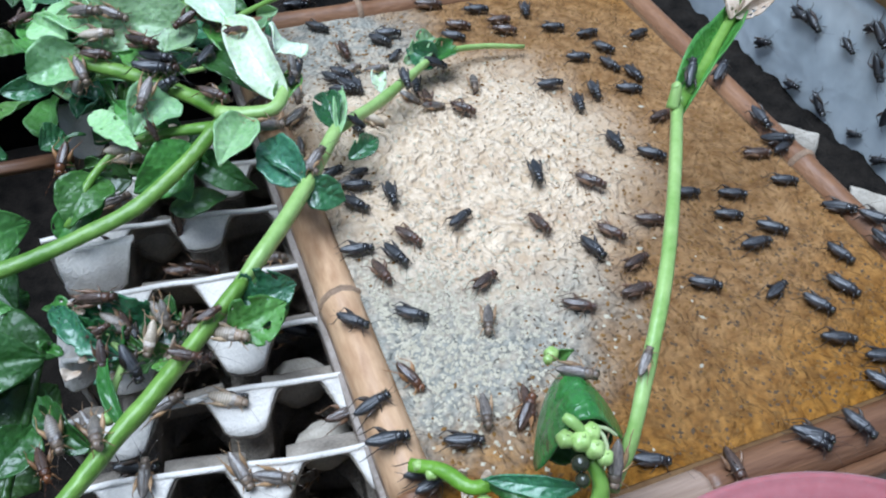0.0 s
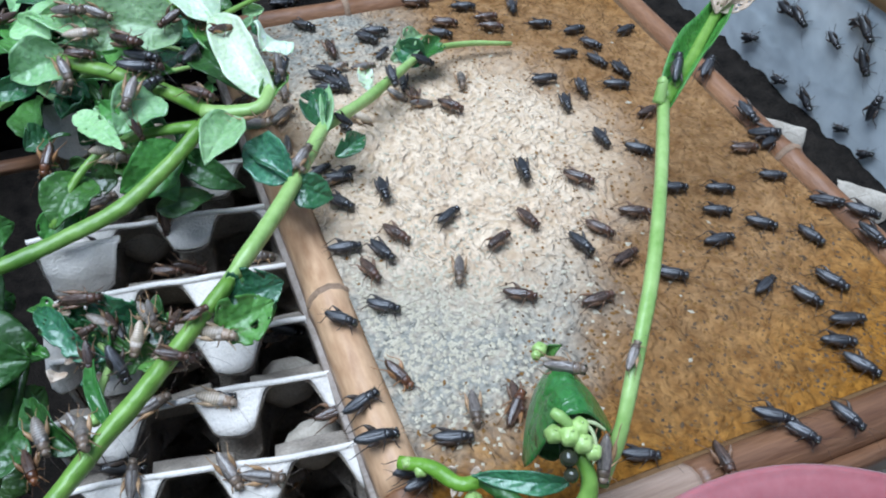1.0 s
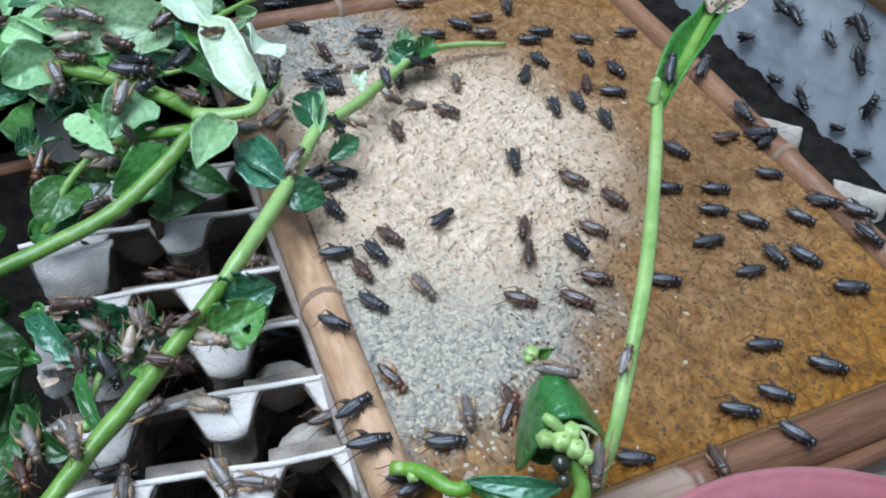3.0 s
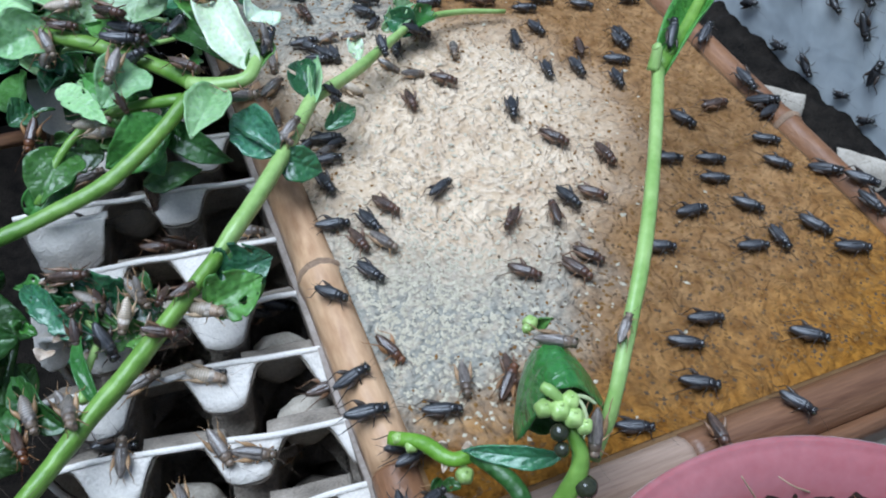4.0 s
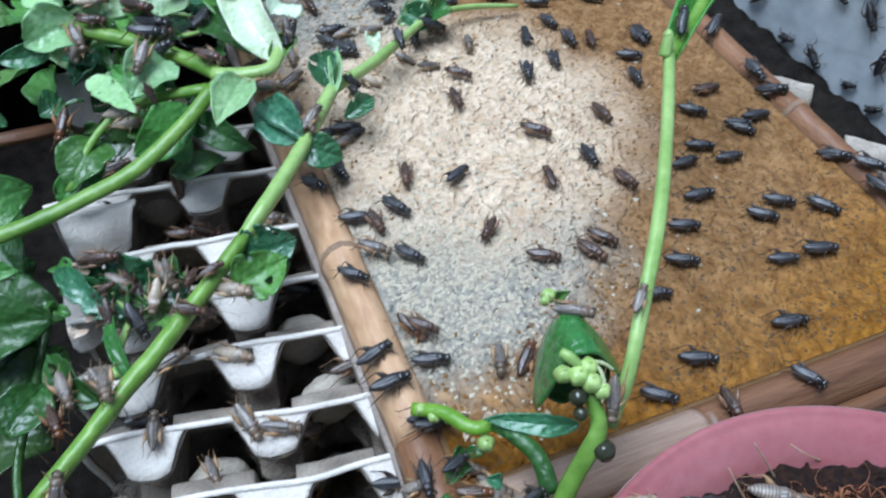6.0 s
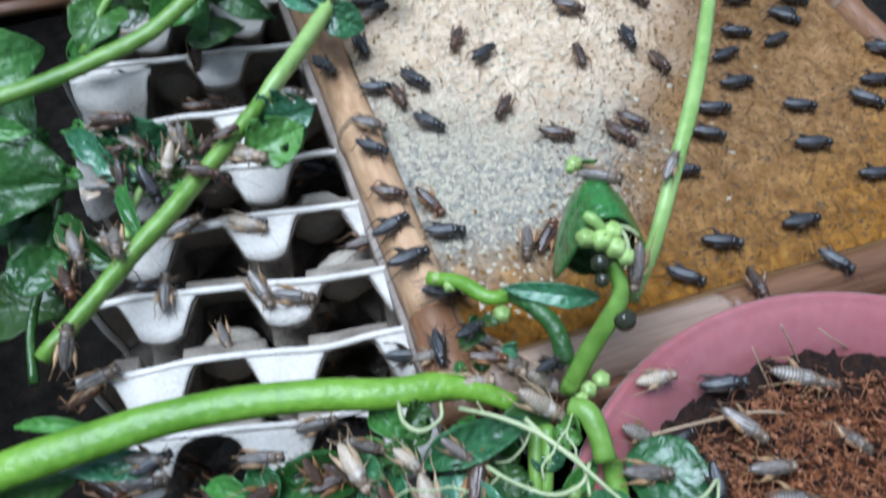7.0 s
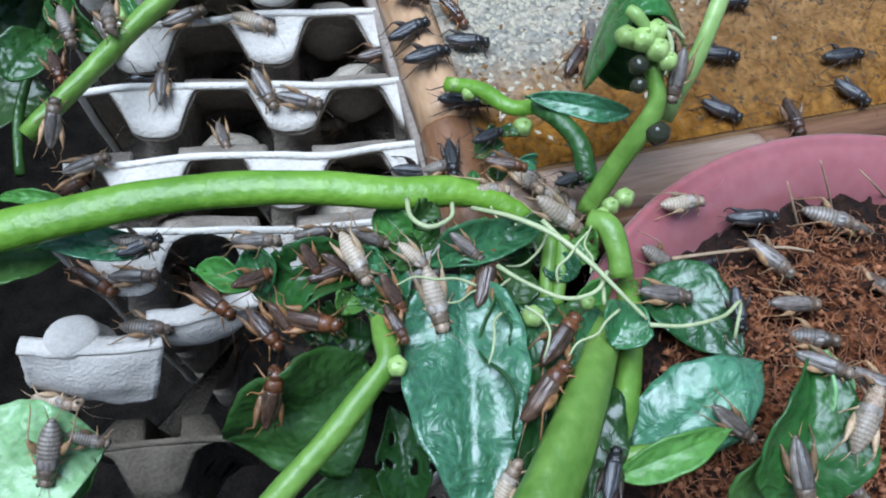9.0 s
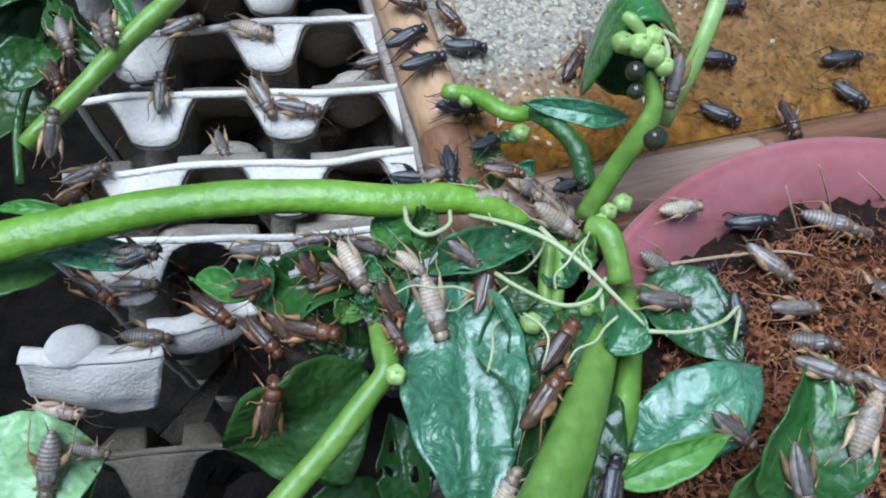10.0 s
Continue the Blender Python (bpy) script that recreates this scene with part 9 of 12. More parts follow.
cricket("brown", "reddish-brown cricket on a chewed leaf", -0.0696, 0.1211, 0.0217, 0.96, 0.26, 0.13, -0.10, -0.14, 0.99, 0.65)
cricket("grey", "grey-brown adult cricket on a chewed leaf", -0.1097, 0.1482, -0.0012, 0.69, -0.65, -0.33, 0.09, -0.37, 0.92, 0.86)
cricket("black", "black adult cricket on a chewed leaf", -0.1039, 0.1426, -0.0053, 0.11, -0.92, -0.39, 0.07, -0.38, 0.92, 0.71)
cricket("brown", "reddish-brown cricket on a chewed leaf", -0.0811, 0.1416, -0.0032, -0.47, -0.86, 0.20, 0.53, -0.10, 0.84, 0.71)
cricket("grey", "grey-brown adult cricket on an egg tray", -0.1236, 0.1378, -0.0051, 0.23, -0.69, -0.69, 0.37, -0.59, 0.71, 0.71)
cricket("grey", "grey-brown adult cricket on a glossy leaf", 0.0478, 0.0220, 0.0640, 0.82, -0.56, 0.13, -0.54, -0.68, 0.49, 0.84)
cricket("grey", "grey-brown adult cricket on a berry cluster", 0.0485, -0.0105, 0.0510, -0.29, -0.64, -0.71, -0.63, -0.43, 0.65, 0.91)
cricket("grey", "grey-brown adult cricket on a stem", 0.0691, 0.0138, 0.0686, 0.69, 0.66, 0.31, -0.27, -0.17, 0.95, 0.64)
cricket("black", "black adult cricket on a stem", 0.2838, 0.2360, 0.0032, 0.77, 0.57, 0.27, -0.25, -0.12, 0.96, 1.07)
cricket("black", "black adult cricket on a stem", 0.1705, 0.1477, 0.0828, 0.53, 0.74, 0.41, 0.23, -0.59, 0.77, 0.89)
cricket("black", "black adult cricket on the bin wall", 0.3603, 0.2775, -0.0097, -0.04, -0.85, 0.52, -1.00, 0.02, -0.04, 0.90)
cricket("black", "black adult cricket on the bin wall", 0.3604, 0.2103, 0.0285, 0.01, -0.93, -0.38, -1.00, -0.03, 0.04, 0.74)
cricket("black", "black adult cricket on the bin wall", 0.3608, 0.1920, 0.0475, 0.03, -0.82, -0.57, -1.00, -0.02, -0.03, 0.99)
cricket("black", "black adult cricket on the bin wall", 0.3612, 0.1827, 0.0289, 0.02, -0.70, -0.72, -1.00, -0.03, -0.00, 0.99)
cricket("black", "black adult cricket on the bin wall", 0.3598, 0.2425, 0.0274, -0.03, -0.94, -0.34, -1.00, 0.02, 0.03, 0.95)
cricket("black", "black adult cricket on the bin wall", 0.3622, 0.1765, -0.0192, -0.01, -0.88, 0.48, -1.00, -0.01, -0.04, 0.65)
cricket("black", "black adult cricket on the bin wall", 0.3615, 0.2104, -0.0185, 0.06, -0.81, -0.59, -1.00, -0.04, -0.04, 0.95)
cricket("black", "black adult cricket on the bin wall", 0.3600, 0.2555, 0.0262, -0.02, -1.00, -0.02, -1.00, 0.02, 0.03, 0.96)
cricket("black", "black adult cricket on the bin wall", 0.3606, 0.2006, 0.0480, -0.00, -0.69, 0.73, -1.00, -0.00, -0.01, 0.72)
cricket("black", "black adult cricket on the bin wall", 0.3620, 0.1615, 0.0087, -0.01, -0.01, 1.00, -1.00, 0.04, -0.01, 0.99)
cricket("black", "black adult cricket on the bin wall", 0.3620, 0.1513, -0.0214, -0.03, -0.78, 0.63, -1.00, 0.04, -0.00, 0.74)
cricket("black", "black adult cricket on the bin wall", 0.3607, 0.2387, -0.0209, -0.03, -0.94, 0.33, -1.00, 0.00, -0.06, 0.78)
cricket("black", "black adult cricket on a bamboo strip", 0.2802, 0.1675, 0.0009, 0.69, -0.65, 0.33, -0.53, -0.13, 0.84, 1.04)
cricket("black", "black adult cricket on a bamboo strip", 0.2779, 0.1068, -0.0013, 0.59, -0.77, 0.25, -0.53, -0.12, 0.84, 1.01)
cricket("black", "black adult cricket on a bamboo strip", 0.2813, 0.1864, 0.0020, 0.02, -0.99, -0.14, -0.53, -0.13, 0.84, 1.05)
cricket("black", "black adult cricket on a bamboo strip", 0.2844, 0.0895, 0.0038, 0.58, -0.81, 0.05, -0.25, -0.13, 0.96, 1.01)
cricket("black", "black adult cricket on a bamboo strip", 0.2800, 0.0747, 0.0017, 0.16, -0.99, -0.05, -0.53, -0.13, 0.84, 1.00)
cricket("black", "black adult cricket on a bamboo strip", 0.0467, 0.4415, -0.0295, 0.99, -0.01, -0.14, 0.14, -0.07, 0.99, 1.07)
cricket("brown", "reddish-brown cricket on a bamboo strip", 0.0502, 0.4505, -0.0300, 0.92, -0.33, -0.20, 0.14, -0.19, 0.97, 1.05)
cricket("brown", "reddish-brown cricket on a bamboo strip", 0.1278, 0.3731, -0.0017, 0.97, -0.22, -0.07, 0.03, -0.21, 0.98, 1.07)
cricket("black", "black adult cricket on a bamboo strip", 0.1274, 0.4468, -0.0297, 0.93, -0.36, 0.02, -0.08, -0.16, 0.98, 1.07)
cricket("grey", "grey-brown adult cricket on an egg tray", -0.1094, 0.0769, -0.0171, 0.25, 0.91, 0.33, -0.06, -0.32, 0.94, 0.91)
cricket("grey", "grey-brown adult cricket on an egg tray", -0.0718, 0.0675, -0.0192, 0.31, -0.88, -0.36, -0.10, -0.41, 0.90, 1.00)
cricket("grey", "grey-brown adult cricket on an egg tray", -0.0912, 0.0550, -0.0298, 0.13, -0.98, -0.12, 0.00, -0.12, 0.99, 0.78)
cricket("grey", "grey-brown adult cricket on an egg tray", -0.0456, 0.0785, -0.0628, 0.84, 0.31, -0.44, 0.52, -0.22, 0.83, 1.00)
cricket("black", "black adult cricket on an egg tray", -0.0665, 0.1045, -0.0192, 0.99, -0.14, -0.04, -0.02, -0.39, 0.92, 0.60)
cricket("black", "black adult cricket on a bamboo strip", -0.0132, 0.0677, 0.0016, 0.96, 0.16, 0.23, -0.22, -0.11, 0.97, 0.94)
cricket("amber", "amber-brown cricket on a bamboo strip", 0.0054, 0.0770, -0.0012, 0.45, -0.84, -0.29, 0.30, -0.16, 0.94, 0.91)
cricket("amber", "amber-brown cricket on the leaves", 0.0032, 0.0051, -0.0020, 0.81, -0.58, -0.02, -0.04, -0.10, 0.99, 0.74)
cricket("grey", "grey-brown adult cricket on a thick stem", -0.0511, 0.0486, -0.0530, 0.65, 0.37, -0.66, 0.75, -0.45, 0.49, 1.05)
cricket("grey", "grey-brown adult cricket on a thick stem", -0.0174, 0.0062, -0.0021, 0.88, -0.26, 0.40, -0.44, -0.11, 0.89, 0.73)
cricket("pale", "pale tan young cricket on the leaves", -0.0127, -0.0172, 0.0180, 0.99, -0.00, -0.17, 0.12, -0.70, 0.70, 0.90)
cricket("pale", "pale tan young cricket on the leaves", 0.0044, -0.0354, 0.0268, 0.70, -0.49, -0.52, -0.07, -0.77, 0.63, 1.01)
cricket("pale", "pale tan young cricket on the basin rim", 0.0489, -0.0373, 0.0187, 0.99, -0.04, -0.14, 0.11, -0.37, 0.92, 0.85)
cricket("grey", "grey-brown adult cricket on a stem", -0.0966, 0.1082, -0.0160, 0.97, 0.22, 0.08, -0.01, -0.30, 0.95, 0.98)
cricket("grey", "grey-brown adult cricket on a stem", -0.1468, 0.0534, -0.0005, 0.30, 0.75, 0.59, 0.31, -0.66, 0.69, 0.95)
cricket("grey", "grey-brown adult cricket on a stem", -0.1201, 0.0846, 0.0095, 0.05, -0.98, 0.17, -0.34, 0.14, 0.93, 0.97)
cricket("grey", "grey-brown adult cricket on an egg tray", -0.1399, 0.0476, -0.0216, 0.98, 0.16, 0.11, -0.04, -0.37, 0.93, 0.94)
cricket("amber", "amber-brown cricket on a leaf", -0.1501, 0.1028, -0.0298, 0.18, -0.98, -0.12, 0.00, -0.12, 0.99, 0.93)
cricket("grey", "grey-brown adult cricket on wet leaves", -0.0533, 0.0194, -0.0542, 0.93, -0.23, -0.30, -0.11, -0.93, 0.36, 1.07)
cricket("pale", "pale tan young cricket on wet leaves", -0.0584, -0.0390, 0.0288, 0.30, -0.91, -0.28, -0.55, -0.40, 0.73, 0.93)
cricket("pale", "pale tan young cricket on a wet leaf", -0.0421, -0.0588, 0.0324, 0.05, -0.92, -0.39, -0.16, -0.39, 0.91, 1.01)
cricket("pale", "pale tan young cricket on wet leaves", -0.0429, -0.0417, 0.0282, 0.63, -0.67, -0.39, -0.10, -0.57, 0.82, 0.68)
cricket("amber", "amber-brown cricket on wet leaves", -0.0248, -0.0552, 0.0300, 0.50, 0.85, 0.17, -0.33, -0.00, 0.95, 0.99)
cricket("amber", "amber-brown cricket on a thick stem", -0.0110, -0.0766, 0.0279, 0.78, 0.62, 0.08, 0.02, -0.15, 0.99, 1.02)
cricket("amber", "amber-brown cricket on a thick stem", -0.0181, -0.0926, 0.0303, 0.79, 0.54, 0.29, -0.55, 0.40, 0.74, 1.07)
cricket("amber", "amber-brown cricket on a round leaf", -0.0916, -0.0666, 0.0153, 0.33, 0.59, 0.74, 0.21, -0.81, 0.55, 1.01)
cricket("amber", "amber-brown cricket on wet leaves", -0.1050, -0.0147, -0.0298, 0.62, -0.78, -0.10, 0.00, -0.12, 0.99, 1.07)
cricket("amber", "amber-brown cricket on wet leaves", -0.0897, -0.0295, -0.0298, 0.45, -0.89, -0.11, 0.00, -0.12, 0.99, 1.03)
cricket("grey", "grey-brown adult cricket on an egg tray", -0.1308, -0.0113, -0.0483, 0.94, -0.33, 0.02, 0.03, 0.12, 0.99, 1.03)
cricket("pale", "pale tan young cricket on a wet leaf", -0.1693, -0.0162, -0.0760, 0.91, -0.40, 0.08, -0.39, -0.81, 0.43, 1.07)
cricket("amber", "amber-brown cricket on an egg tray", -0.1434, 0.0088, -0.0380, 0.72, -0.69, -0.07, -0.40, -0.50, 0.76, 1.01)
cricket("grey", "grey-brown adult cricket on an egg tray", -0.1305, 0.0066, -0.0372, 0.97, -0.22, -0.01, -0.09, -0.42, 0.90, 0.96)
cricket("grey", "grey-brown adult cricket on the basin rim", 0.0342, -0.0518, 0.0146, 0.74, -0.32, -0.60, 0.33, -0.60, 0.73, 0.82)
cricket("grey", "grey-brown adult cricket on a wet leaf", 0.0292, -0.0677, 0.0189, 0.94, -0.30, -0.14, 0.09, -0.17, 0.98, 0.93)
cricket("grey", "grey-brown adult cricket on coir", 0.0772, -0.0889, 0.0065, 0.88, -0.47, 0.02, -0.17, 0.02, 0.98, 0.97)
cricket("grey", "grey-brown adult cricket on coir", 0.0708, -0.0629, 0.0145, 0.46, -0.70, 0.09, 0.10, -0.05, 0.99, 0.96)
cricket("grey", "grey-brown adult cricket on coir", 0.1045, -0.0514, 0.0083, 0.79, -0.56, 0.04, 0.04, 0.02, 1.00, 1.07)
cricket("grey", "grey-brown adult cricket on coir", 0.1085, -0.0782, 0.0057, -0.10, -1.00, -0.00, 0.44, 0.43, 0.78, 0.97)
cricket("grey", "grey-brown adult cricket on a wet leaf", 0.0289, -0.1099, 0.0262, 0.63, -0.70, -0.33, -0.15, -0.53, 0.83, 0.83)
cricket("grey", "grey-brown adult cricket on a folded leaf", 0.0341, -0.1286, 0.0382, -0.08, -0.92, -0.39, -0.45, -0.32, 0.83, 0.97)
cricket("pale", "pale tan young cricket on a folded leaf", 0.0500, -0.1214, 0.0484, 0.63, 0.72, 0.30, -0.19, -0.23, 0.95, 0.97)
cricket("black", "black adult cricket on coir", -0.0101, -0.1154, 0.0279, 0.53, 0.85, 0.02, -0.10, 0.03, 0.99, 0.80)
cricket("pale", "pale tan young cricket on a wet leaf", -0.0348, -0.1097, 0.0229, 0.64, 0.59, 0.49, -0.56, -0.08, 0.83, 0.79)
cricket("amber", "amber-brown cricket on wet leaves", -0.0742, -0.0504, 0.0211, 0.87, -0.47, 0.15, -0.42, -0.56, 0.71, 1.01)
cricket("amber", "amber-brown cricket on wet leaves", -0.0542, -0.0551, 0.0360, 0.34, -0.73, -0.59, 0.13, -0.59, 0.80, 0.71)
cricket("amber", "amber-brown cricket on wet leaves", -0.0667, -0.0392, 0.0217, 0.97, 0.22, -0.13, 0.12, 0.04, 0.99, 0.86)
cricket("grey", "grey-brown adult cricket on wet leaves", -0.0858, -0.0283, 0.0274, 0.94, -0.30, 0.15, -0.07, 0.24, 0.97, 0.77)
cricket("black", "black adult cricket on a leaf", -0.1224, -0.0042, -0.0002, 0.96, 0.27, -0.11, 0.17, -0.24, 0.96, 0.80)
cricket("black", "black adult cricket on coir", 0.0497, -0.0592, 0.0117, 0.88, 0.15, 0.07, -0.13, 0.24, 0.96, 0.66)
cricket("black", "black adult cricket on coir", 0.0765, -0.0462, 0.0101, 0.93, -0.35, -0.02, -0.11, 0.28, 0.95, 0.93)
cricket("black", "black adult cricket on a stem", 0.0200, -0.0191, 0.0155, 0.39, -0.68, 0.62, -0.89, -0.10, 0.45, 0.60)
cricket("grey", "grey-brown adult cricket on the leaves", 0.0082, -0.0079, 0.0032, 0.61, -0.79, 0.08, -0.01, 0.10, 1.00, 0.82)
cricket("grey", "grey-brown adult cricket on a wet leaf", -0.1489, -0.0685, 0.0137, -0.31, -0.73, -0.61, 0.06, -0.66, 0.75, 0.99)
cricket("grey", "grey-brown adult cricket on coir", 0.0797, -0.1124, 0.0199, 0.55, -0.71, 0.07, 0.21, 0.34, 0.92, 0.97)
cricket("grey", "grey-brown adult cricket on coir", 0.0596, -0.1333, 0.0128, 0.61, -0.78, 0.02, 0.10, -0.14, 0.99, 0.80)
cricket("grey", "grey-brown adult cricket on a wet leaf", -0.1394, -0.0664, 0.0115, 0.86, -0.29, -0.43, 0.07, -0.76, 0.64, 0.61)
cricket("black", "black adult cricket on the feed", 0.0377, 0.3035, -0.0002, 0.68, -0.73, -0.06, -0.23, -0.30, 0.92, 0.87)
cricket("amber", "amber-brown cricket on a leaf", -0.0250, 0.2631, 0.0668, 0.94, 0.30, -0.17, 0.24, -0.23, 0.94, 0.75)
cricket("grey", "grey-brown adult cricket on a leaf", -0.0753, 0.2422, 0.0519, -0.47, -0.74, -0.47, 0.09, -0.58, 0.81, 1.00)
cricket("amber", "amber-brown cricket on a leaf", -0.1201, 0.2477, 0.0168, -0.37, -0.78, -0.50, -0.22, -0.45, 0.87, 1.00)
cricket("pale", "pale tan young cricket on a leaf", -0.0909, 0.2999, 0.0537, 1.00, -0.06, -0.07, 0.03, -0.52, 0.85, 0.95)
cricket("grey", "grey-brown adult cricket on a leaf", -0.1039, 0.2826, 0.0435, 0.19, -0.87, -0.46, 0.28, -0.40, 0.87, 0.95)
cricket("pale", "pale tan young cricket beside the vine pile", -0.0064, 0.2915, 0.0032, -0.91, -0.42, -0.02, 0.12, -0.29, 0.95, 0.85)
cricket("grey", "grey-brown adult cricket beside the vine pile", 0.0111, 0.2943, -0.0004, -0.15, -0.95, -0.27, 0.05, -0.28, 0.96, 0.85)
cricket("brown", "reddish-brown cricket on a leaf", -0.1338, 0.3698, 0.0282, -0.79, -0.61, -0.02, 0.26, -0.35, 0.90, 0.90)
cricket("grey", "grey-brown adult cricket on a leaf", -0.0801, 0.3078, 0.0608, 0.84, -0.46, -0.30, -0.17, -0.73, 0.66, 0.90)
cricket("grey", "grey-brown adult cricket on a vine stem", -0.0036, 0.1904, 0.0352, 0.74, 0.63, 0.24, -0.12, -0.23, 0.97, 0.90)
cricket("pale", "pale tan young cricket beside the vine pile", 0.0463, 0.2562, 0.0024, -0.77, 0.58, 0.28, -0.11, -0.54, 0.83, 0.90)
cricket("brown", "reddish-brown cricket on a leaf", -0.0458, 0.2971, 0.0583, -0.87, -0.27, -0.40, -0.08, -0.74, 0.67, 0.85)
cricket("grey", "grey-brown adult cricket on a leaf", 0.0505, 0.3092, -0.0007, 0.99, 0.04, 0.14, -0.14, 0.02, 0.99, 0.84)
cricket("black", "black adult cricket on a leaf", 0.0484, 0.2910, -0.0007, 0.06, -0.99, -0.12, 0.17, -0.11, 0.98, 0.86)
cricket("black", "black adult cricket on a stem", 0.0389, 0.2897, 0.0004, 0.87, -0.48, 0.11, -0.30, -0.35, 0.89, 0.81)
cricket("grey", "grey-brown adult cricket on a stem", 0.0555, 0.2701, 0.0245, 0.89, -0.38, 0.24, -0.29, -0.09, 0.95, 0.77)
cricket("grey", "grey-brown adult cricket on the feed", -0.0035, 0.2380, 0.0573, -0.09, -0.66, -0.74, 0.53, -0.67, 0.53, 0.78)
cricket("black", "black adult cricket on a stem", 0.0670, 0.2581, 0.0237, -0.04, -0.94, -0.33, 0.26, -0.33, 0.91, 0.80)
cricket("grey", "grey-brown adult cricket on the feed", 0.0762, 0.2699, 0.0003, 0.65, -0.70, -0.29, -0.04, -0.41, 0.91, 0.80)
cricket("grey", "grey-brown adult cricket on the feed", 0.0860, 0.2566, 0.0030, 0.97, -0.06, -0.22, 0.13, -0.64, 0.76, 0.79)
cricket("black", "black adult cricket on a stem", 0.0364, 0.2480, 0.0022, 0.18, -0.98, -0.03, -0.27, -0.08, 0.96, 0.69)
cricket("black", "black adult cricket on a stem", 0.0261, 0.2219, 0.0295, 0.73, -0.25, -0.64, 0.40, -0.61, 0.69, 0.63)
cricket("grey", "grey-brown adult cricket on a leaf", 0.0015, 0.2452, -0.0020, -0.14, -0.94, -0.32, -0.18, -0.29, 0.94, 0.75)
cricket("grey", "grey-brown adult cricket on a stem", -0.0075, 0.1860, 0.0351, 0.34, -0.93, -0.12, -0.02, -0.13, 0.99, 0.64)
cricket("black", "black adult cricket on a bamboo strip", 0.0121, 0.2188, -0.0002, 0.96, 0.23, 0.15, -0.04, -0.41, 0.91, 0.75)
cricket("grey", "grey-brown adult cricket on a bamboo strip", 0.0166, 0.2072, 0.0000, 0.91, 0.40, -0.07, 0.07, 0.00, 1.00, 0.81)
cricket("black", "black adult cricket on the feed", 0.0969, 0.2840, 0.0132, 0.87, -0.25, -0.44, 0.27, -0.51, 0.82, 0.85)
cricket("black", "black adult cricket on the feed", 0.0836, 0.3163, -0.0003, 0.80, 0.59, 0.08, -0.23, 0.18, 0.96, 0.71)
cricket("black", "black adult cricket on the feed", 0.0247, 0.2120, 0.0015, 0.95, 0.28, -0.16, 0.21, -0.16, 0.97, 0.65)
cricket("grey", "grey-brown adult cricket on the vines", -0.1112, 0.4294, -0.0298, 0.83, -0.55, 0.00, 0.00, 0.00, 1.00, 1.07)
cricket("brown", "reddish-brown cricket on the vines", -0.0683, 0.2836, 0.0579, 0.66, -0.74, 0.10, -0.67, -0.53, 0.51, 0.97)
cricket("pale", "pale tan young cricket on the vines", -0.1095, 0.3016, 0.0261, 0.09, -0.74, -0.66, 0.25, -0.63, 0.74, 0.89)
cricket("brown", "reddish-brown cricket on the vines", -0.0622, 0.2722, 0.0470, 0.87, -0.49, -0.05, -0.18, -0.41, 0.89, 0.97)
cricket("grey", "grey-brown adult cricket on the vines", -0.0413, 0.2353, 0.0489, 0.56, -0.82, -0.06, 0.09, -0.01, 1.00, 0.77)
cricket("grey", "grey-brown adult cricket on the vines", -0.1080, 0.3006, -0.0255, 0.85, -0.49, -0.17, -0.03, -0.39, 0.92, 1.07)
cricket("pale", "pale tan young cricket on the vines", -0.0901, 0.2310, 0.0318, 1.00, -0.05, 0.02, -0.05, -0.70, 0.71, 0.94)
cricket("grey", "grey-brown adult cricket on the vines", -0.0222, 0.2144, 0.0473, 0.98, 0.07, -0.17, 0.07, -1.00, 0.00, 0.99)
cricket("grey", "grey-brown adult cricket on wet leaves", -0.1032, 0.2584, -0.0256, 0.99, 0.13, 0.09, -0.02, -0.43, 0.90, 0.99)
cricket("brown", "reddish-brown cricket on the vines", -0.0748, 0.2263, 0.0439, 0.26, -0.47, -0.84, -0.12, -0.88, 0.45, 0.61)
cricket("brown", "reddish-brown cricket on an egg tray", -0.1188, 0.1603, 0.0064, 0.86, -0.39, 0.34, -0.51, -0.56, 0.65, 0.72)
cricket("brown", "reddish-brown cricket on wet leaves", -0.1049, 0.1482, -0.0014, 0.23, -0.59, -0.78, -0.16, -0.81, 0.56, 0.71)
cricket("grey", "grey-brown adult cricket on wet leaves", -0.1088, 0.1412, 0.0009, 0.57, -0.81, 0.13, 0.02, 0.18, 0.98, 0.63)
cricket("grey", "grey-brown adult cricket on wet leaves", -0.0870, 0.1438, 0.0047, 0.08, -0.58, -0.81, -0.46, -0.74, 0.49, 0.70)
cricket("brown", "reddish-brown cricket on wet leaves", -0.1154, 0.1388, 0.0087, 0.92, 0.04, 0.38, -0.29, -0.59, 0.75, 0.62)
cricket("brown", "reddish-brown cricket on wet leaves", -0.0832, 0.1066, 0.0175, 0.90, -0.33, -0.30, 0.15, -0.41, 0.90, 0.77)
cricket("grey", "grey-brown adult cricket on an egg tray", -0.0350, 0.1520, -0.0432, 1.00, -0.07, -0.06, -0.04, -0.93, 0.36, 1.01)
cricket("grey", "grey-brown adult cricket on wet leaves", -0.0642, 0.0061, -0.0293, 1.00, -0.04, 0.01, -0.03, -0.55, 0.84, 0.88)
cricket("amber", "amber-brown cricket on wet leaves", -0.0640, -0.0370, 0.0233, 0.74, -0.54, -0.40, 0.05, -0.56, 0.83, 0.73)
cricket("grey", "grey-brown adult cricket on the vines", -0.0544, -0.0320, 0.0308, 0.85, -0.38, -0.37, -0.20, -0.88, 0.43, 0.72)
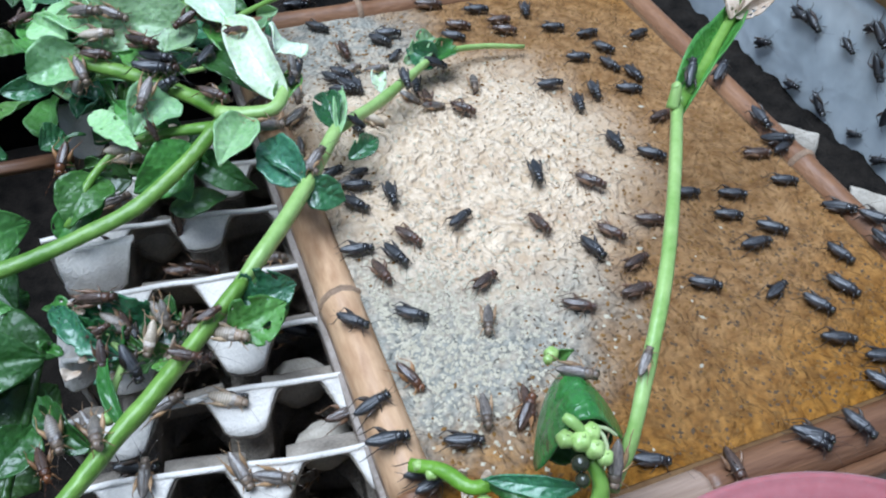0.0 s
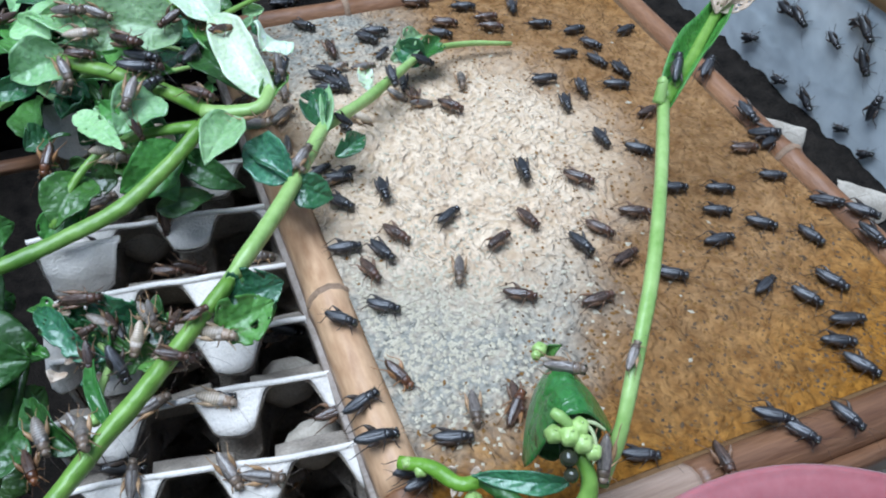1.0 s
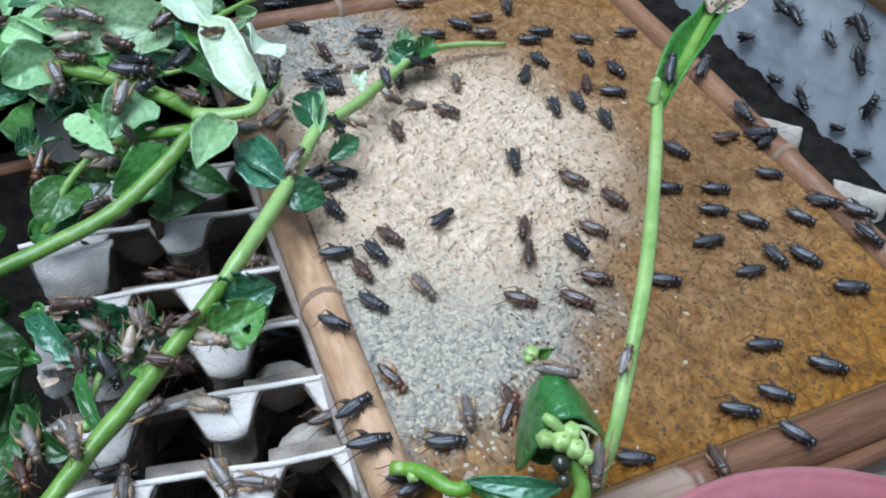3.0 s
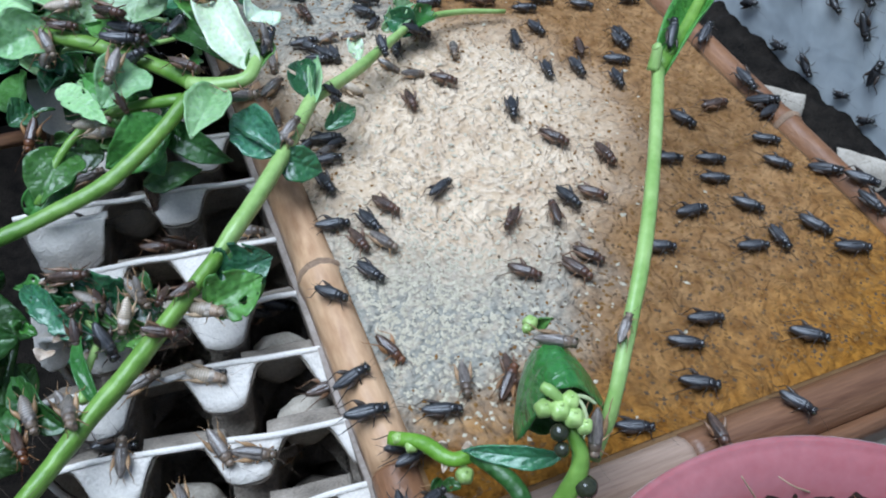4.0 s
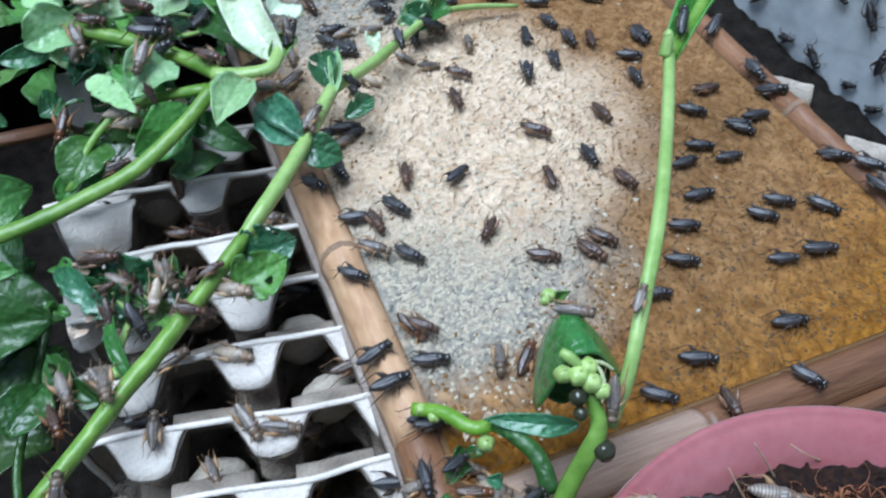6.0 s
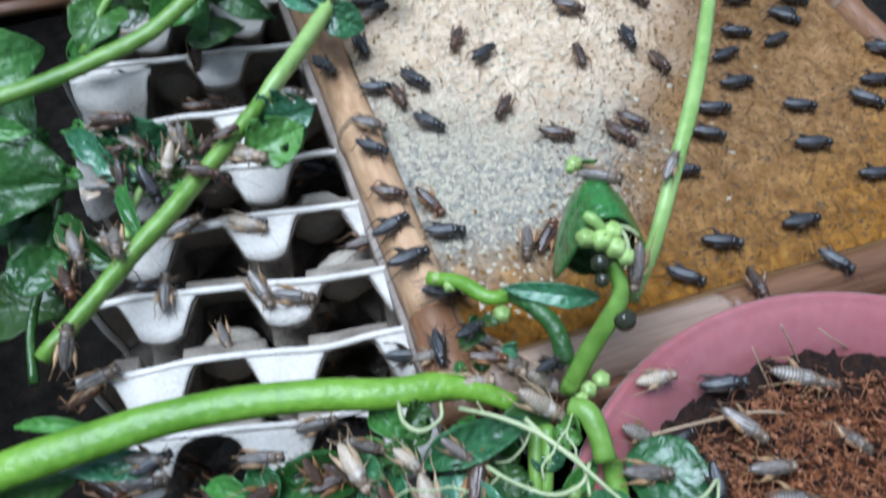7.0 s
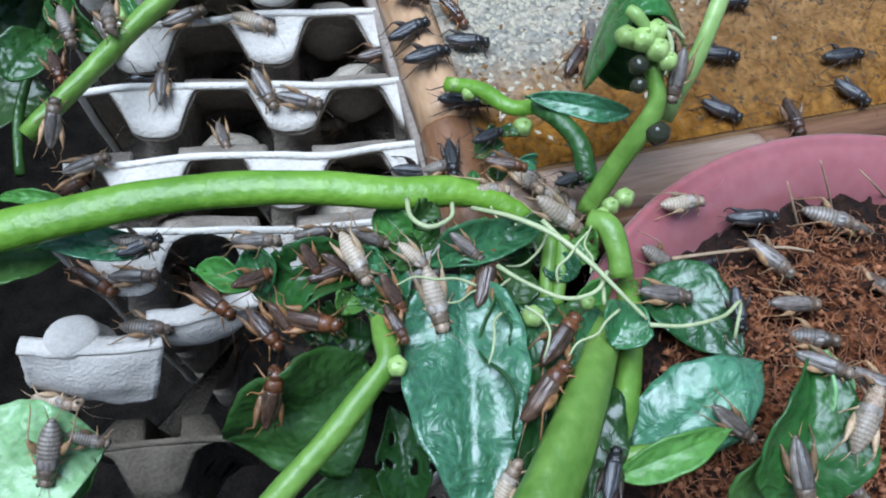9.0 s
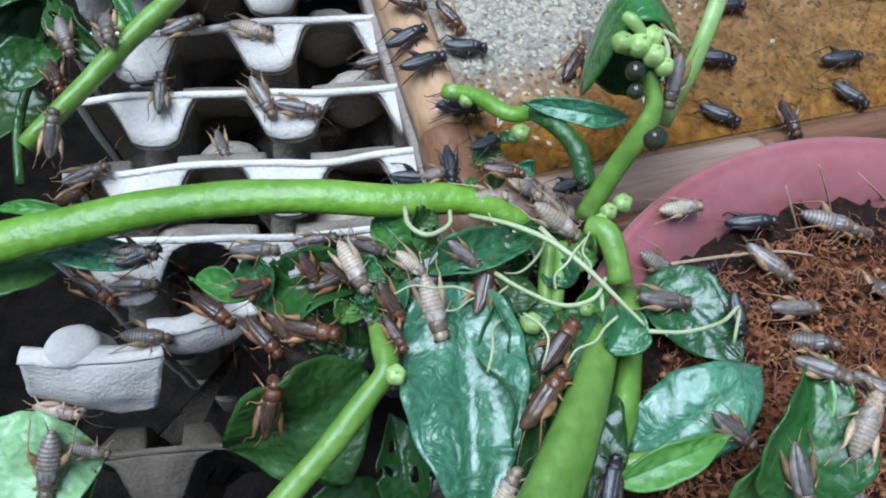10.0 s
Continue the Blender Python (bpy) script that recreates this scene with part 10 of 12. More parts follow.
cricket("amber", "amber-brown cricket on wet leaves", -0.0726, -0.0349, 0.0268, 0.31, -0.70, -0.64, 0.08, -0.65, 0.75, 0.68)
cricket("amber", "amber-brown cricket on wet leaves", -0.0823, -0.0485, 0.0215, 0.45, -0.70, -0.55, -0.43, -0.71, 0.55, 0.68)
cricket("grey", "grey-brown adult cricket on wet leaves", -0.0301, -0.0463, 0.0375, 0.63, -0.66, -0.41, -0.10, -0.59, 0.80, 0.66)
cricket("amber", "amber-brown cricket on wet leaves", -0.0902, -0.0368, 0.0245, 0.87, 0.33, -0.37, 0.45, -0.22, 0.87, 0.73)
cricket("grey", "grey-brown adult cricket on the basin", 0.0722, -0.0431, -0.0087, 0.42, -0.65, 0.63, -0.56, 0.36, 0.74, 0.78)
cricket("grey", "grey-brown adult cricket on coir", 0.0746, -0.0763, 0.0107, 0.96, -0.24, -0.02, -0.03, -0.47, 0.88, 0.95)
cricket("grey", "grey-brown adult cricket on coir", 0.0473, -0.1064, 0.0491, 0.72, -0.67, 0.19, -0.43, -0.22, 0.88, 0.78)
cricket("grey", "grey-brown adult cricket on coir", 0.1118, -0.0566, 0.0063, 0.94, -0.28, -0.03, 0.17, 0.24, 0.95, 0.84)
cricket("black", "black adult cricket on a thick stem", -0.0226, 0.0220, -0.0253, 0.96, -0.25, -0.11, -0.02, -0.44, 0.90, 0.96)
cricket("amber", "amber-brown cricket on wet leaves", -0.0055, -0.0150, 0.0242, 0.93, -0.36, -0.08, 0.06, -0.08, 1.00, 0.75)
cricket("grey", "grey-brown adult cricket on an egg tray", -0.1237, -0.0036, 0.0001, 0.92, -0.34, -0.16, 0.17, -0.01, 0.99, 0.80)
cricket("amber", "amber-brown cricket on an egg tray", -0.1189, 0.0207, -0.0668, 0.45, -0.08, -0.89, 0.78, -0.45, 0.44, 0.97)
cricket("amber", "amber-brown cricket on an egg tray", -0.1485, 0.0506, -0.0321, 0.92, 0.13, 0.37, -0.00, -0.94, 0.34, 0.85)
cricket("black", "black adult cricket on a wet leaf", 0.0474, -0.0788, 0.0236, -0.12, -0.93, -0.33, -0.27, -0.29, 0.92, 0.74)
cricket("amber", "amber-brown cricket on wet leaves", -0.0563, -0.0653, 0.0353, 0.27, -0.95, -0.14, 0.46, -0.00, 0.89, 0.63)
cricket("black", "black adult cricket on wet leaves", -0.0049, 0.0301, 0.0016, 0.97, -0.11, -0.23, 0.22, -0.14, 0.97, 0.96)
cricket("black", "black adult cricket on wet leaves", -0.0143, 0.0066, -0.0001, -0.11, -0.98, -0.14, -0.18, -0.11, 0.98, 0.83)
cricket("grey", "grey-brown adult cricket on the board", 0.0029, 0.0057, -0.0021, 0.81, -0.58, -0.02, -0.04, -0.10, 0.99, 0.85)
cricket("black", "black adult cricket on wet leaves", -0.0071, -0.0009, 0.0213, 0.93, 0.30, -0.19, 0.20, 0.00, 0.98, 0.68)
cricket("black", "black adult cricket on the board", 0.0140, -0.0214, 0.0208, 0.96, 0.25, -0.16, 0.24, -0.34, 0.91, 0.60)
cricket("amber", "amber-brown cricket on the feed", 0.0478, 0.0449, -0.0017, 0.69, 0.71, 0.15, 0.00, -0.21, 0.98, 1.00)
cricket("pale", "pale tan young cricket on wet leaves", 0.0070, -0.0108, 0.0043, 0.44, -0.89, 0.09, -0.01, 0.10, 1.00, 0.82)
cricket("pale", "pale tan young cricket on the vines", 0.0180, -0.0181, 0.0005, 0.73, -0.56, -0.40, 0.00, -0.58, 0.81, 1.03)


def motions():
    """Crickets that walk about."""
    walk(mover_0, [(0.0, pose(0.1683, 0.2583, -0.0001, 0, 0, -8)), (0.5, pose(0.1746, 0.2593, -0.0004, 0, 0, -8)), (1.0, pose(0.1737, 0.2593, -0.0004, 0, 0, -8)), (1.5, pose(0.1734, 0.2568, -0.0003, 0, 0, -8)), (2.0, pose(0.1735, 0.2578, -0.0003, 0, 0, -8)), (3.5, pose(0.1632, 0.2710, -0.0002, 0, 0, 73)), (4.0, pose(0.1625, 0.2722, -0.0002, 0, 0, 73)), (4.5, pose(0.1621, 0.2707, -0.0001, 0, 0, 73)), (5.0, pose(0.1591, 0.2683, 0.0001, 0, 0, 73)), (10.0, pose(0.1604, 0.2704, -0.0000, 0, 0, 73))])
    walk(mover_1, [(0.0, pose(0.1931, 0.2448, -0.0010, 0, 0, -99)), (0.5, pose(0.1924, 0.2433, -0.0009, 0, 0, -99)), (1.0, pose(0.1924, 0.2437, -0.0009, 0, 0, -99)), (1.5, pose(0.1925, 0.2423, -0.0009, 0, 0, -99)), (2.0, pose(0.1924, 0.2420, -0.0009, 0, 0, -99)), (3.5, pose(0.1833, 0.2275, -0.0004, 0, 0, -90)), (4.0, pose(0.1866, 0.2332, -0.0006, 0, 0, -90)), (4.5, pose(0.1873, 0.2453, -0.0008, 0, 0, -90)), (5.0, pose(0.1857, 0.2569, -0.0008, 0, 0, -90)), (10.0, pose(0.1874, 0.2594, -0.0009, 0, 0, -90))])
    walk(mover_2, [(0.0, pose(0.1762, 0.2351, -0.0001, 0, 0, -105)), (0.5, pose(0.1749, 0.2327, 0.0000, 0, 0, -105)), (1.0, pose(0.1739, 0.2315, 0.0001, 0, 0, -105)), (1.5, pose(0.1737, 0.2283, 0.0001, 0, 0, -105)), (2.0, pose(0.1730, 0.2303, 0.0001, 0, 0, -105)), (3.5, pose(0.1670, 0.2295, 0.0005, 0, 0, -101)), (4.0, pose(0.1668, 0.2352, 0.0004, 0, 0, -101)), (4.5, pose(0.1656, 0.2387, 0.0005, 0, 0, -101)), (5.0, pose(0.1644, 0.2385, 0.0005, 0, 0, -101)), (10.0, pose(0.1655, 0.2403, 0.0004, 0, 0, -101))])
    walk(mover_3, [(0.0, pose(0.1790, 0.1950, -0.0000, 0, 0, -89)), (0.5, pose(0.1786, 0.1934, -0.0000, 0, 0, -89)), (1.0, pose(0.1778, 0.1942, 0.0000, 0, 0, -89)), (1.5, pose(0.1784, 0.1985, 0.0000, 0, 0, -89)), (2.0, pose(0.1810, 0.2064, -0.0001, 0, 0, -89)), (3.5, pose(0.2013, 0.2127, -0.0011, 0, 0, -100)), (4.0, pose(0.2054, 0.2160, -0.0012, 0, 0, -100)), (4.5, pose(0.2042, 0.2083, -0.0012, 0, 0, -100)), (5.0, pose(0.2048, 0.2081, -0.0012, 0, 0, -100)), (10.0, pose(0.2067, 0.2105, -0.0012, 0, 0, -100))])
    walk(mover_4, [(0.0, pose(0.1185, 0.1795, 0.0033, 0, 0, -102)), (0.5, pose(0.1184, 0.1790, 0.0033, 0, 0, -102)), (1.0, pose(0.1175, 0.1787, 0.0033, 0, 0, -102)), (1.5, pose(0.1182, 0.1789, 0.0033, 0, 0, -102)), (2.0, pose(0.1177, 0.1784, 0.0033, 0, 0, -102)), (3.5, pose(0.1228, 0.1969, 0.0033, 0, 0, -109)), (4.0, pose(0.1276, 0.2053, 0.0031, 0, 0, -109)), (4.5, pose(0.1341, 0.2145, 0.0027, 0, 0, -109)), (5.0, pose(0.1407, 0.2295, 0.0021, 0, 0, -109)), (10.0, pose(0.1412, 0.2303, 0.0021, 0, 0, -109))])
    walk(mover_5, [(0.0, pose(0.1460, 0.1652, 0.0017, 0, 0, -48)), (0.5, pose(0.1460, 0.1646, 0.0017, 0, 0, -48)), (1.0, pose(0.1459, 0.1649, 0.0017, 0, 0, -48)), (1.5, pose(0.1461, 0.1644, 0.0017, 0, 0, -48)), (2.0, pose(0.1461, 0.1640, 0.0017, 0, 0, -48)), (3.5, pose(0.1444, 0.1648, 0.0018, 0, 0, -56)), (4.0, pose(0.1394, 0.1753, 0.0023, 0, 0, -56)), (4.5, pose(0.1386, 0.1738, 0.0023, 0, 0, -56)), (5.0, pose(0.1233, 0.1761, 0.0031, 0, 0, -56)), (6.5, pose(0.1200, 0.1782, 0.0032, 0, 0, -41)), (7.0, pose(0.1220, 0.1805, 0.0032, 0, 0, -41)), (10.0, pose(0.1220, 0.1806, 0.0032, 0, 0, -41))])
    walk(mover_6, [(0.0, pose(0.1026, 0.1428, 0.0027, 0, 0, -73)), (0.5, pose(0.1027, 0.1430, 0.0027, 0, 0, -73)), (1.0, pose(0.1032, 0.1439, 0.0027, 0, 0, -73)), (1.5, pose(0.1032, 0.1439, 0.0027, 0, 0, -73)), (2.0, pose(0.1033, 0.1437, 0.0027, 0, 0, -73)), (3.5, pose(0.0970, 0.1332, 0.0024, 0, 0, -138)), (4.0, pose(0.0898, 0.1275, 0.0021, 0, 0, -138)), (4.5, pose(0.0823, 0.1219, 0.0018, 0, 0, -138)), (5.0, pose(0.0812, 0.1122, 0.0013, 0, 0, -138)), (6.5, pose(0.0585, 0.1206, 0.0013, 0, 0, -134)), (7.0, pose(0.0591, 0.1207, 0.0013, 0, 0, -134)), (7.5, pose(0.0594, 0.1216, 0.0013, 0, 0, -134)), (10.0, pose(0.0595, 0.1218, 0.0014, 0, 0, -134))])
    walk(mover_7, [(0.0, pose(0.1379, 0.1273, 0.0009, 0, 0, -55)), (0.5, pose(0.1377, 0.1267, 0.0009, 0, 0, -55)), (1.0, pose(0.1376, 0.1267, 0.0009, 0, 0, -55)), (1.5, pose(0.1375, 0.1270, 0.0010, 0, 0, -55)), (2.0, pose(0.1374, 0.1270, 0.0010, 0, 0, -55)), (3.5, pose(0.1376, 0.1283, 0.0010, 0, 0, -47)), (4.0, pose(0.1391, 0.1312, 0.0010, 0, 0, -47)), (4.5, pose(0.1467, 0.1286, 0.0006, 0, 0, -47)), (5.0, pose(0.1498, 0.1271, 0.0004, 0, 0, -47)), (6.5, pose(0.1494, 0.1287, 0.0005, 0, 0, -82)), (7.0, pose(0.1501, 0.1294, 0.0005, 0, 0, -82)), (10.0, pose(0.1506, 0.1300, 0.0005, 0, 0, -82))])
    walk(mover_8, [(0.0, pose(0.0599, 0.1169, 0.0011, 0, 0, 22)), (0.5, pose(0.0722, 0.1259, 0.0019, 0, 0, 22)), (1.0, pose(0.0822, 0.1351, 0.0024, 0, 0, 22)), (1.5, pose(0.0805, 0.1343, 0.0024, 0, 0, 22)), (2.0, pose(0.0829, 0.1362, 0.0025, 0, 0, 22)), (3.5, pose(0.1060, 0.1184, 0.0015, 0, 0, 78)), (4.0, pose(0.1129, 0.1250, 0.0017, 0, 0, 78)), (6.5, pose(0.1093, 0.1428, 0.0026, 0, 0, 82)), (7.0, pose(0.1106, 0.1442, 0.0026, 0, 0, 82)), (10.0, pose(0.1108, 0.1444, 0.0026, 0, 0, 82))])
    walk(mover_9, [(0.0, pose(0.0514, 0.0941, -0.0001, 0, 0, -113)), (0.5, pose(0.0541, 0.1070, 0.0005, 0, 0, -113)), (1.0, pose(0.0547, 0.1231, 0.0013, 0, 0, -113)), (1.5, pose(0.0548, 0.1286, 0.0015, 0, 0, -113)), (2.0, pose(0.0588, 0.1289, 0.0017, 0, 0, -113)), (3.5, pose(0.0279, 0.1173, -0.0000, 0, 0, -61)), (4.0, pose(0.0248, 0.1355, 0.0004, 0, 0, -61)), (4.5, pose(0.0178, 0.1396, 0.0002, 0, 0, -61)), (5.0, pose(0.0251, 0.1354, 0.0004, 0, 0, -61)), (6.5, pose(-0.0028, 0.1222, 0.0035, 0, 0, -38)), (7.0, pose(-0.0060, 0.1253, 0.0035, 0, 0, -38)), (7.5, pose(-0.0172, 0.1401, 0.0035, 0, 0, -38)), (10.0, pose(-0.0172, 0.1401, 0.0035, 0, 0, -38))])
    walk(mover_10, [(0.0, pose(0.0978, 0.0885, 0.0001, 0, 0, -33)), (0.5, pose(0.0788, 0.0993, 0.0006, 0, 0, -33)), (1.0, pose(0.0773, 0.0993, 0.0006, 0, 0, -33)), (1.5, pose(0.0773, 0.0993, 0.0006, 0, 0, -33)), (2.0, pose(0.0775, 0.0990, 0.0006, 0, 0, -33)), (3.5, pose(0.0806, 0.0961, 0.0005, 0, 0, -46)), (6.5, pose(0.0823, 0.0934, 0.0004, 0, 0, -31)), (7.0, pose(0.0771, 0.0974, 0.0005, 0, 0, -31)), (7.5, pose(0.0715, 0.1036, 0.0008, 0, 0, -31)), (10.0, pose(0.0716, 0.1038, 0.0008, 0, 0, -31))])
    walk(mover_11, [(0.0, pose(0.1306, 0.0887, -0.0004, 0, 0, -1)), (0.5, pose(0.1262, 0.0849, -0.0004, 0, 0, -1)), (1.0, pose(0.1128, 0.0851, -0.0002, 0, 0, -1)), (1.5, pose(0.1115, 0.0855, -0.0001, 0, 0, -1)), (2.0, pose(0.1063, 0.0882, 0.0000, 0, 0, -1)), (3.5, pose(0.1061, 0.0883, 0.0001, 0, 0, -65)), (10.0, pose(0.1069, 0.0894, 0.0001, 0, 0, -65))])
    walk(mover_12, [(0.0, pose(0.0195, 0.1095, -0.0006, 0, 0, -38)), (0.5, pose(0.0139, 0.1116, -0.0007, 0, 0, -38)), (1.0, pose(0.0131, 0.1151, -0.0007, 0, 0, -38)), (1.5, pose(0.0128, 0.1149, -0.0007, 0, 0, -38)), (2.0, pose(0.0121, 0.1197, -0.0006, 0, 0, -38)), (3.5, pose(0.0129, 0.1193, -0.0006, 0, 0, -61)), (4.0, pose(0.0128, 0.1204, -0.0005, 0, 0, -61)), (4.5, pose(0.0127, 0.1200, -0.0006, 0, 0, -61)), (5.0, pose(0.0134, 0.1196, -0.0005, 0, 0, -61)), (6.5, pose(0.0234, 0.1165, -0.0002, 0, 0, -50)), (7.0, pose(0.0223, 0.1224, -0.0001, 0, 0, -50)), (7.5, pose(0.0207, 0.1243, -0.0001, 0, 0, -50)), (10.0, pose(0.0208, 0.1247, -0.0001, 0, 0, -50))])
    walk(mover_13, [(0.0, pose(0.0356, 0.1878, 0.0022, 0, 0, -95)), (0.5, pose(0.0369, 0.1885, 0.0023, 0, 0, -95)), (1.0, pose(0.0383, 0.1884, 0.0023, 0, 0, -95)), (1.5, pose(0.0397, 0.1920, 0.0024, 0, 0, -95)), (2.0, pose(0.0406, 0.1938, 0.0025, 0, 0, -95)), (3.5, pose(0.0209, 0.2153, 0.0012, 0, 0, -10)), (10.0, pose(0.0212, 0.2164, 0.0012, 0, 0, -10))])
    walk(mover_14, [(0.0, pose(0.0157, 0.1877, 0.0009, 0, 0, -52)), (0.5, pose(0.0146, 0.1888, 0.0008, 0, 0, -52)), (1.0, pose(0.0144, 0.1877, 0.0008, 0, 0, -52)), (1.5, pose(0.0138, 0.1858, 0.0007, 0, 0, -52)), (2.0, pose(0.0135, 0.1857, 0.0007, 0, 0, -52)), (3.5, pose(0.0126, 0.1850, 0.0007, 0, 0, -78)), (4.0, pose(0.0103, 0.1831, 0.0005, 0, 0, -78)), (4.5, pose(0.0072, 0.1848, 0.0003, 0, 0, -78)), (5.0, pose(0.0071, 0.1841, 0.0003, 0, 0, -78)), (7.0, pose(0.0071, 0.1842, 0.0003, 0, 0, -86)), (10.0, pose(0.0073, 0.1849, 0.0003, 0, 0, -86))])
    walk(mover_15, [(0.0, pose(0.0213, 0.2011, 0.0013, 0, 0, -18)), (0.5, pose(0.0190, 0.2063, 0.0011, 0, 0, -18)), (1.0, pose(0.0194, 0.2068, 0.0012, 0, 0, -18)), (1.5, pose(0.0189, 0.2051, 0.0011, 0, 0, -18)), (2.0, pose(0.0186, 0.2050, 0.0011, 0, 0, -18)), (3.5, pose(0.0188, 0.2031, 0.0011, 0, 0, -4)), (7.0, pose(-0.0154, 0.1711, 0.0035, 0, 0, -62)), (10.0, pose(-0.0154, 0.1711, 0.0035, 0, 0, -62))])
    walk(mover_16, [(0.0, pose(0.0241, 0.1464, 0.0007, 0, 0, -68)), (0.5, pose(0.0241, 0.1465, 0.0007, 0, 0, -68)), (1.0, pose(0.0237, 0.1476, 0.0007, 0, 0, -68)), (1.5, pose(0.0239, 0.1476, 0.0007, 0, 0, -68)), (2.0, pose(0.0244, 0.1480, 0.0007, 0, 0, -68)), (3.5, pose(0.0234, 0.1493, 0.0007, 0, 0, -73)), (4.0, pose(0.0227, 0.1500, 0.0007, 0, 0, -73)), (6.5, pose(0.0265, 0.1489, 0.0009, 0, 0, -58)), (7.0, pose(0.0250, 0.1515, 0.0009, 0, 0, -58)), (10.0, pose(0.0252, 0.1520, 0.0009, 0, 0, -58))])
    walk(mover_17, [(0.0, pose(0.0137, 0.1384, -0.0001, 0, 0, -76)), (0.5, pose(0.0140, 0.1383, -0.0001, 0, 0, -76)), (1.0, pose(0.0138, 0.1381, -0.0001, 0, 0, -76)), (1.5, pose(0.0141, 0.1376, -0.0001, 0, 0, -76)), (2.0, pose(0.0140, 0.1376, -0.0001, 0, 0, -76)), (3.5, pose(0.0141, 0.1411, 0.0000, 0, 0, -77)), (4.0, pose(0.0137, 0.1405, -0.0000, 0, 0, -77)), (6.5, pose(0.0129, 0.1432, -0.0000, 0, 0, -87)), (7.0, pose(0.0136, 0.1432, 0.0000, 0, 0, -87)), (7.5, pose(0.0143, 0.1415, 0.0000, 0, 0, -87)), (10.0, pose(0.0145, 0.1418, 0.0000, 0, 0, -87))])
    walk(mover_18, [(0.0, pose(0.0073, 0.1564, -0.0000, 0, 0, -11)), (0.5, pose(0.0073, 0.1564, -0.0000, 0, 0, -11)), (1.0, pose(0.0072, 0.1564, -0.0000, 0, 0, -11)), (1.5, pose(0.0075, 0.1557, -0.0000, 0, 0, -11)), (2.0, pose(0.0075, 0.1558, -0.0000, 0, 0, -11)), (3.5, pose(0.0055, 0.1554, -0.0001, 0, 0, -13)), (4.0, pose(0.0055, 0.1550, -0.0002, 0, 0, -13)), (4.5, pose(0.0051, 0.1502, -0.0003, 0, 0, -13)), (5.0, pose(0.0043, 0.1469, -0.0004, 0, 0, -13)), (6.5, pose(0.0055, 0.1510, -0.0002, 0, 0, -17)), (7.0, pose(0.0063, 0.1519, -0.0002, 0, 0, -17)), (7.5, pose(0.0061, 0.1526, -0.0002, 0, 0, -17)), (10.0, pose(0.0062, 0.1530, -0.0002, 0, 0, -17))])
    walk(mover_19, [(0.0, pose(0.1400, 0.1054, 0.0000, 0, 0, 14)), (0.5, pose(0.1405, 0.1053, -0.0000, 0, 0, 14)), (1.0, pose(0.1406, 0.1053, -0.0000, 0, 0, 14)), (1.5, pose(0.1411, 0.1051, -0.0000, 0, 0, 14)), (2.0, pose(0.1411, 0.1057, -0.0000, 0, 0, 14)), (3.5, pose(0.1159, 0.0944, 0.0002, 0, 0, -52)), (10.0, pose(0.1166, 0.0955, 0.0002, 0, 0, -52))])
    walk(mover_20, [(0.0, pose(0.1642, 0.1297, -0.0002, 0, 0, -25)), (0.5, pose(0.1642, 0.1303, -0.0002, 0, 0, -25)), (1.0, pose(0.1633, 0.1325, -0.0001, 0, 0, -25)), (1.5, pose(0.1596, 0.1408, 0.0003, 0, 0, -25)), (2.0, pose(0.1558, 0.1428, 0.0006, 0, 0, -25)), (3.5, pose(0.1621, 0.1475, 0.0004, 0, 0, -83)), (4.0, pose(0.1612, 0.1562, 0.0006, 0, 0, -83)), (4.5, pose(0.1649, 0.1679, 0.0006, 0, 0, -83)), (5.0, pose(0.1654, 0.1808, 0.0007, 0, 0, -83)), (10.0, pose(0.1664, 0.1821, 0.0007, 0, 0, -83))])
    walk(mover_21, [(0.0, pose(0.1673, 0.0817, -0.0013, 0, 0, -33)), (0.5, pose(0.1638, 0.0850, -0.0012, 0, 0, -33)), (1.0, pose(0.1579, 0.0877, -0.0010, 0, 0, -33)), (1.5, pose(0.1563, 0.0897, -0.0009, 0, 0, -33)), (2.0, pose(0.1554, 0.0891, -0.0009, 0, 0, -33)), (3.5, pose(0.1546, 0.0841, -0.0010, 0, 0, -25)), (4.0, pose(0.1534, 0.0881, -0.0009, 0, 0, -25)), (4.5, pose(0.1544, 0.0883, -0.0009, 0, 0, -25)), (5.0, pose(0.1618, 0.0851, -0.0012, 0, 0, -25)), (7.0, pose(0.1607, 0.0919, -0.0010, 0, 0, -16)), (10.0, pose(0.1614, 0.0927, -0.0010, 0, 0, -16))])
    walk(mover_22, [(0.0, pose(0.2100, 0.1211, -0.0016, 0, 0, -25)), (0.5, pose(0.2104, 0.1207, -0.0016, 0, 0, -25)), (1.0, pose(0.2098, 0.1202, -0.0016, 0, 0, -25)), (1.5, pose(0.2103, 0.1208, -0.0016, 0, 0, -25)), (2.0, pose(0.2100, 0.1204, -0.0016, 0, 0, -25)), (3.5, pose(0.2114, 0.1206, -0.0016, 0, 0, -25)), (4.0, pose(0.2111, 0.1212, -0.0016, 0, 0, -25)), (4.5, pose(0.2115, 0.1205, -0.0016, 0, 0, -25)), (5.0, pose(0.2112, 0.1209, -0.0016, 0, 0, -25)), (7.0, pose(0.2230, 0.1299, -0.0017, 0, 0, 9)), (10.0, pose(0.2240, 0.1309, -0.0017, 0, 0, 9))])
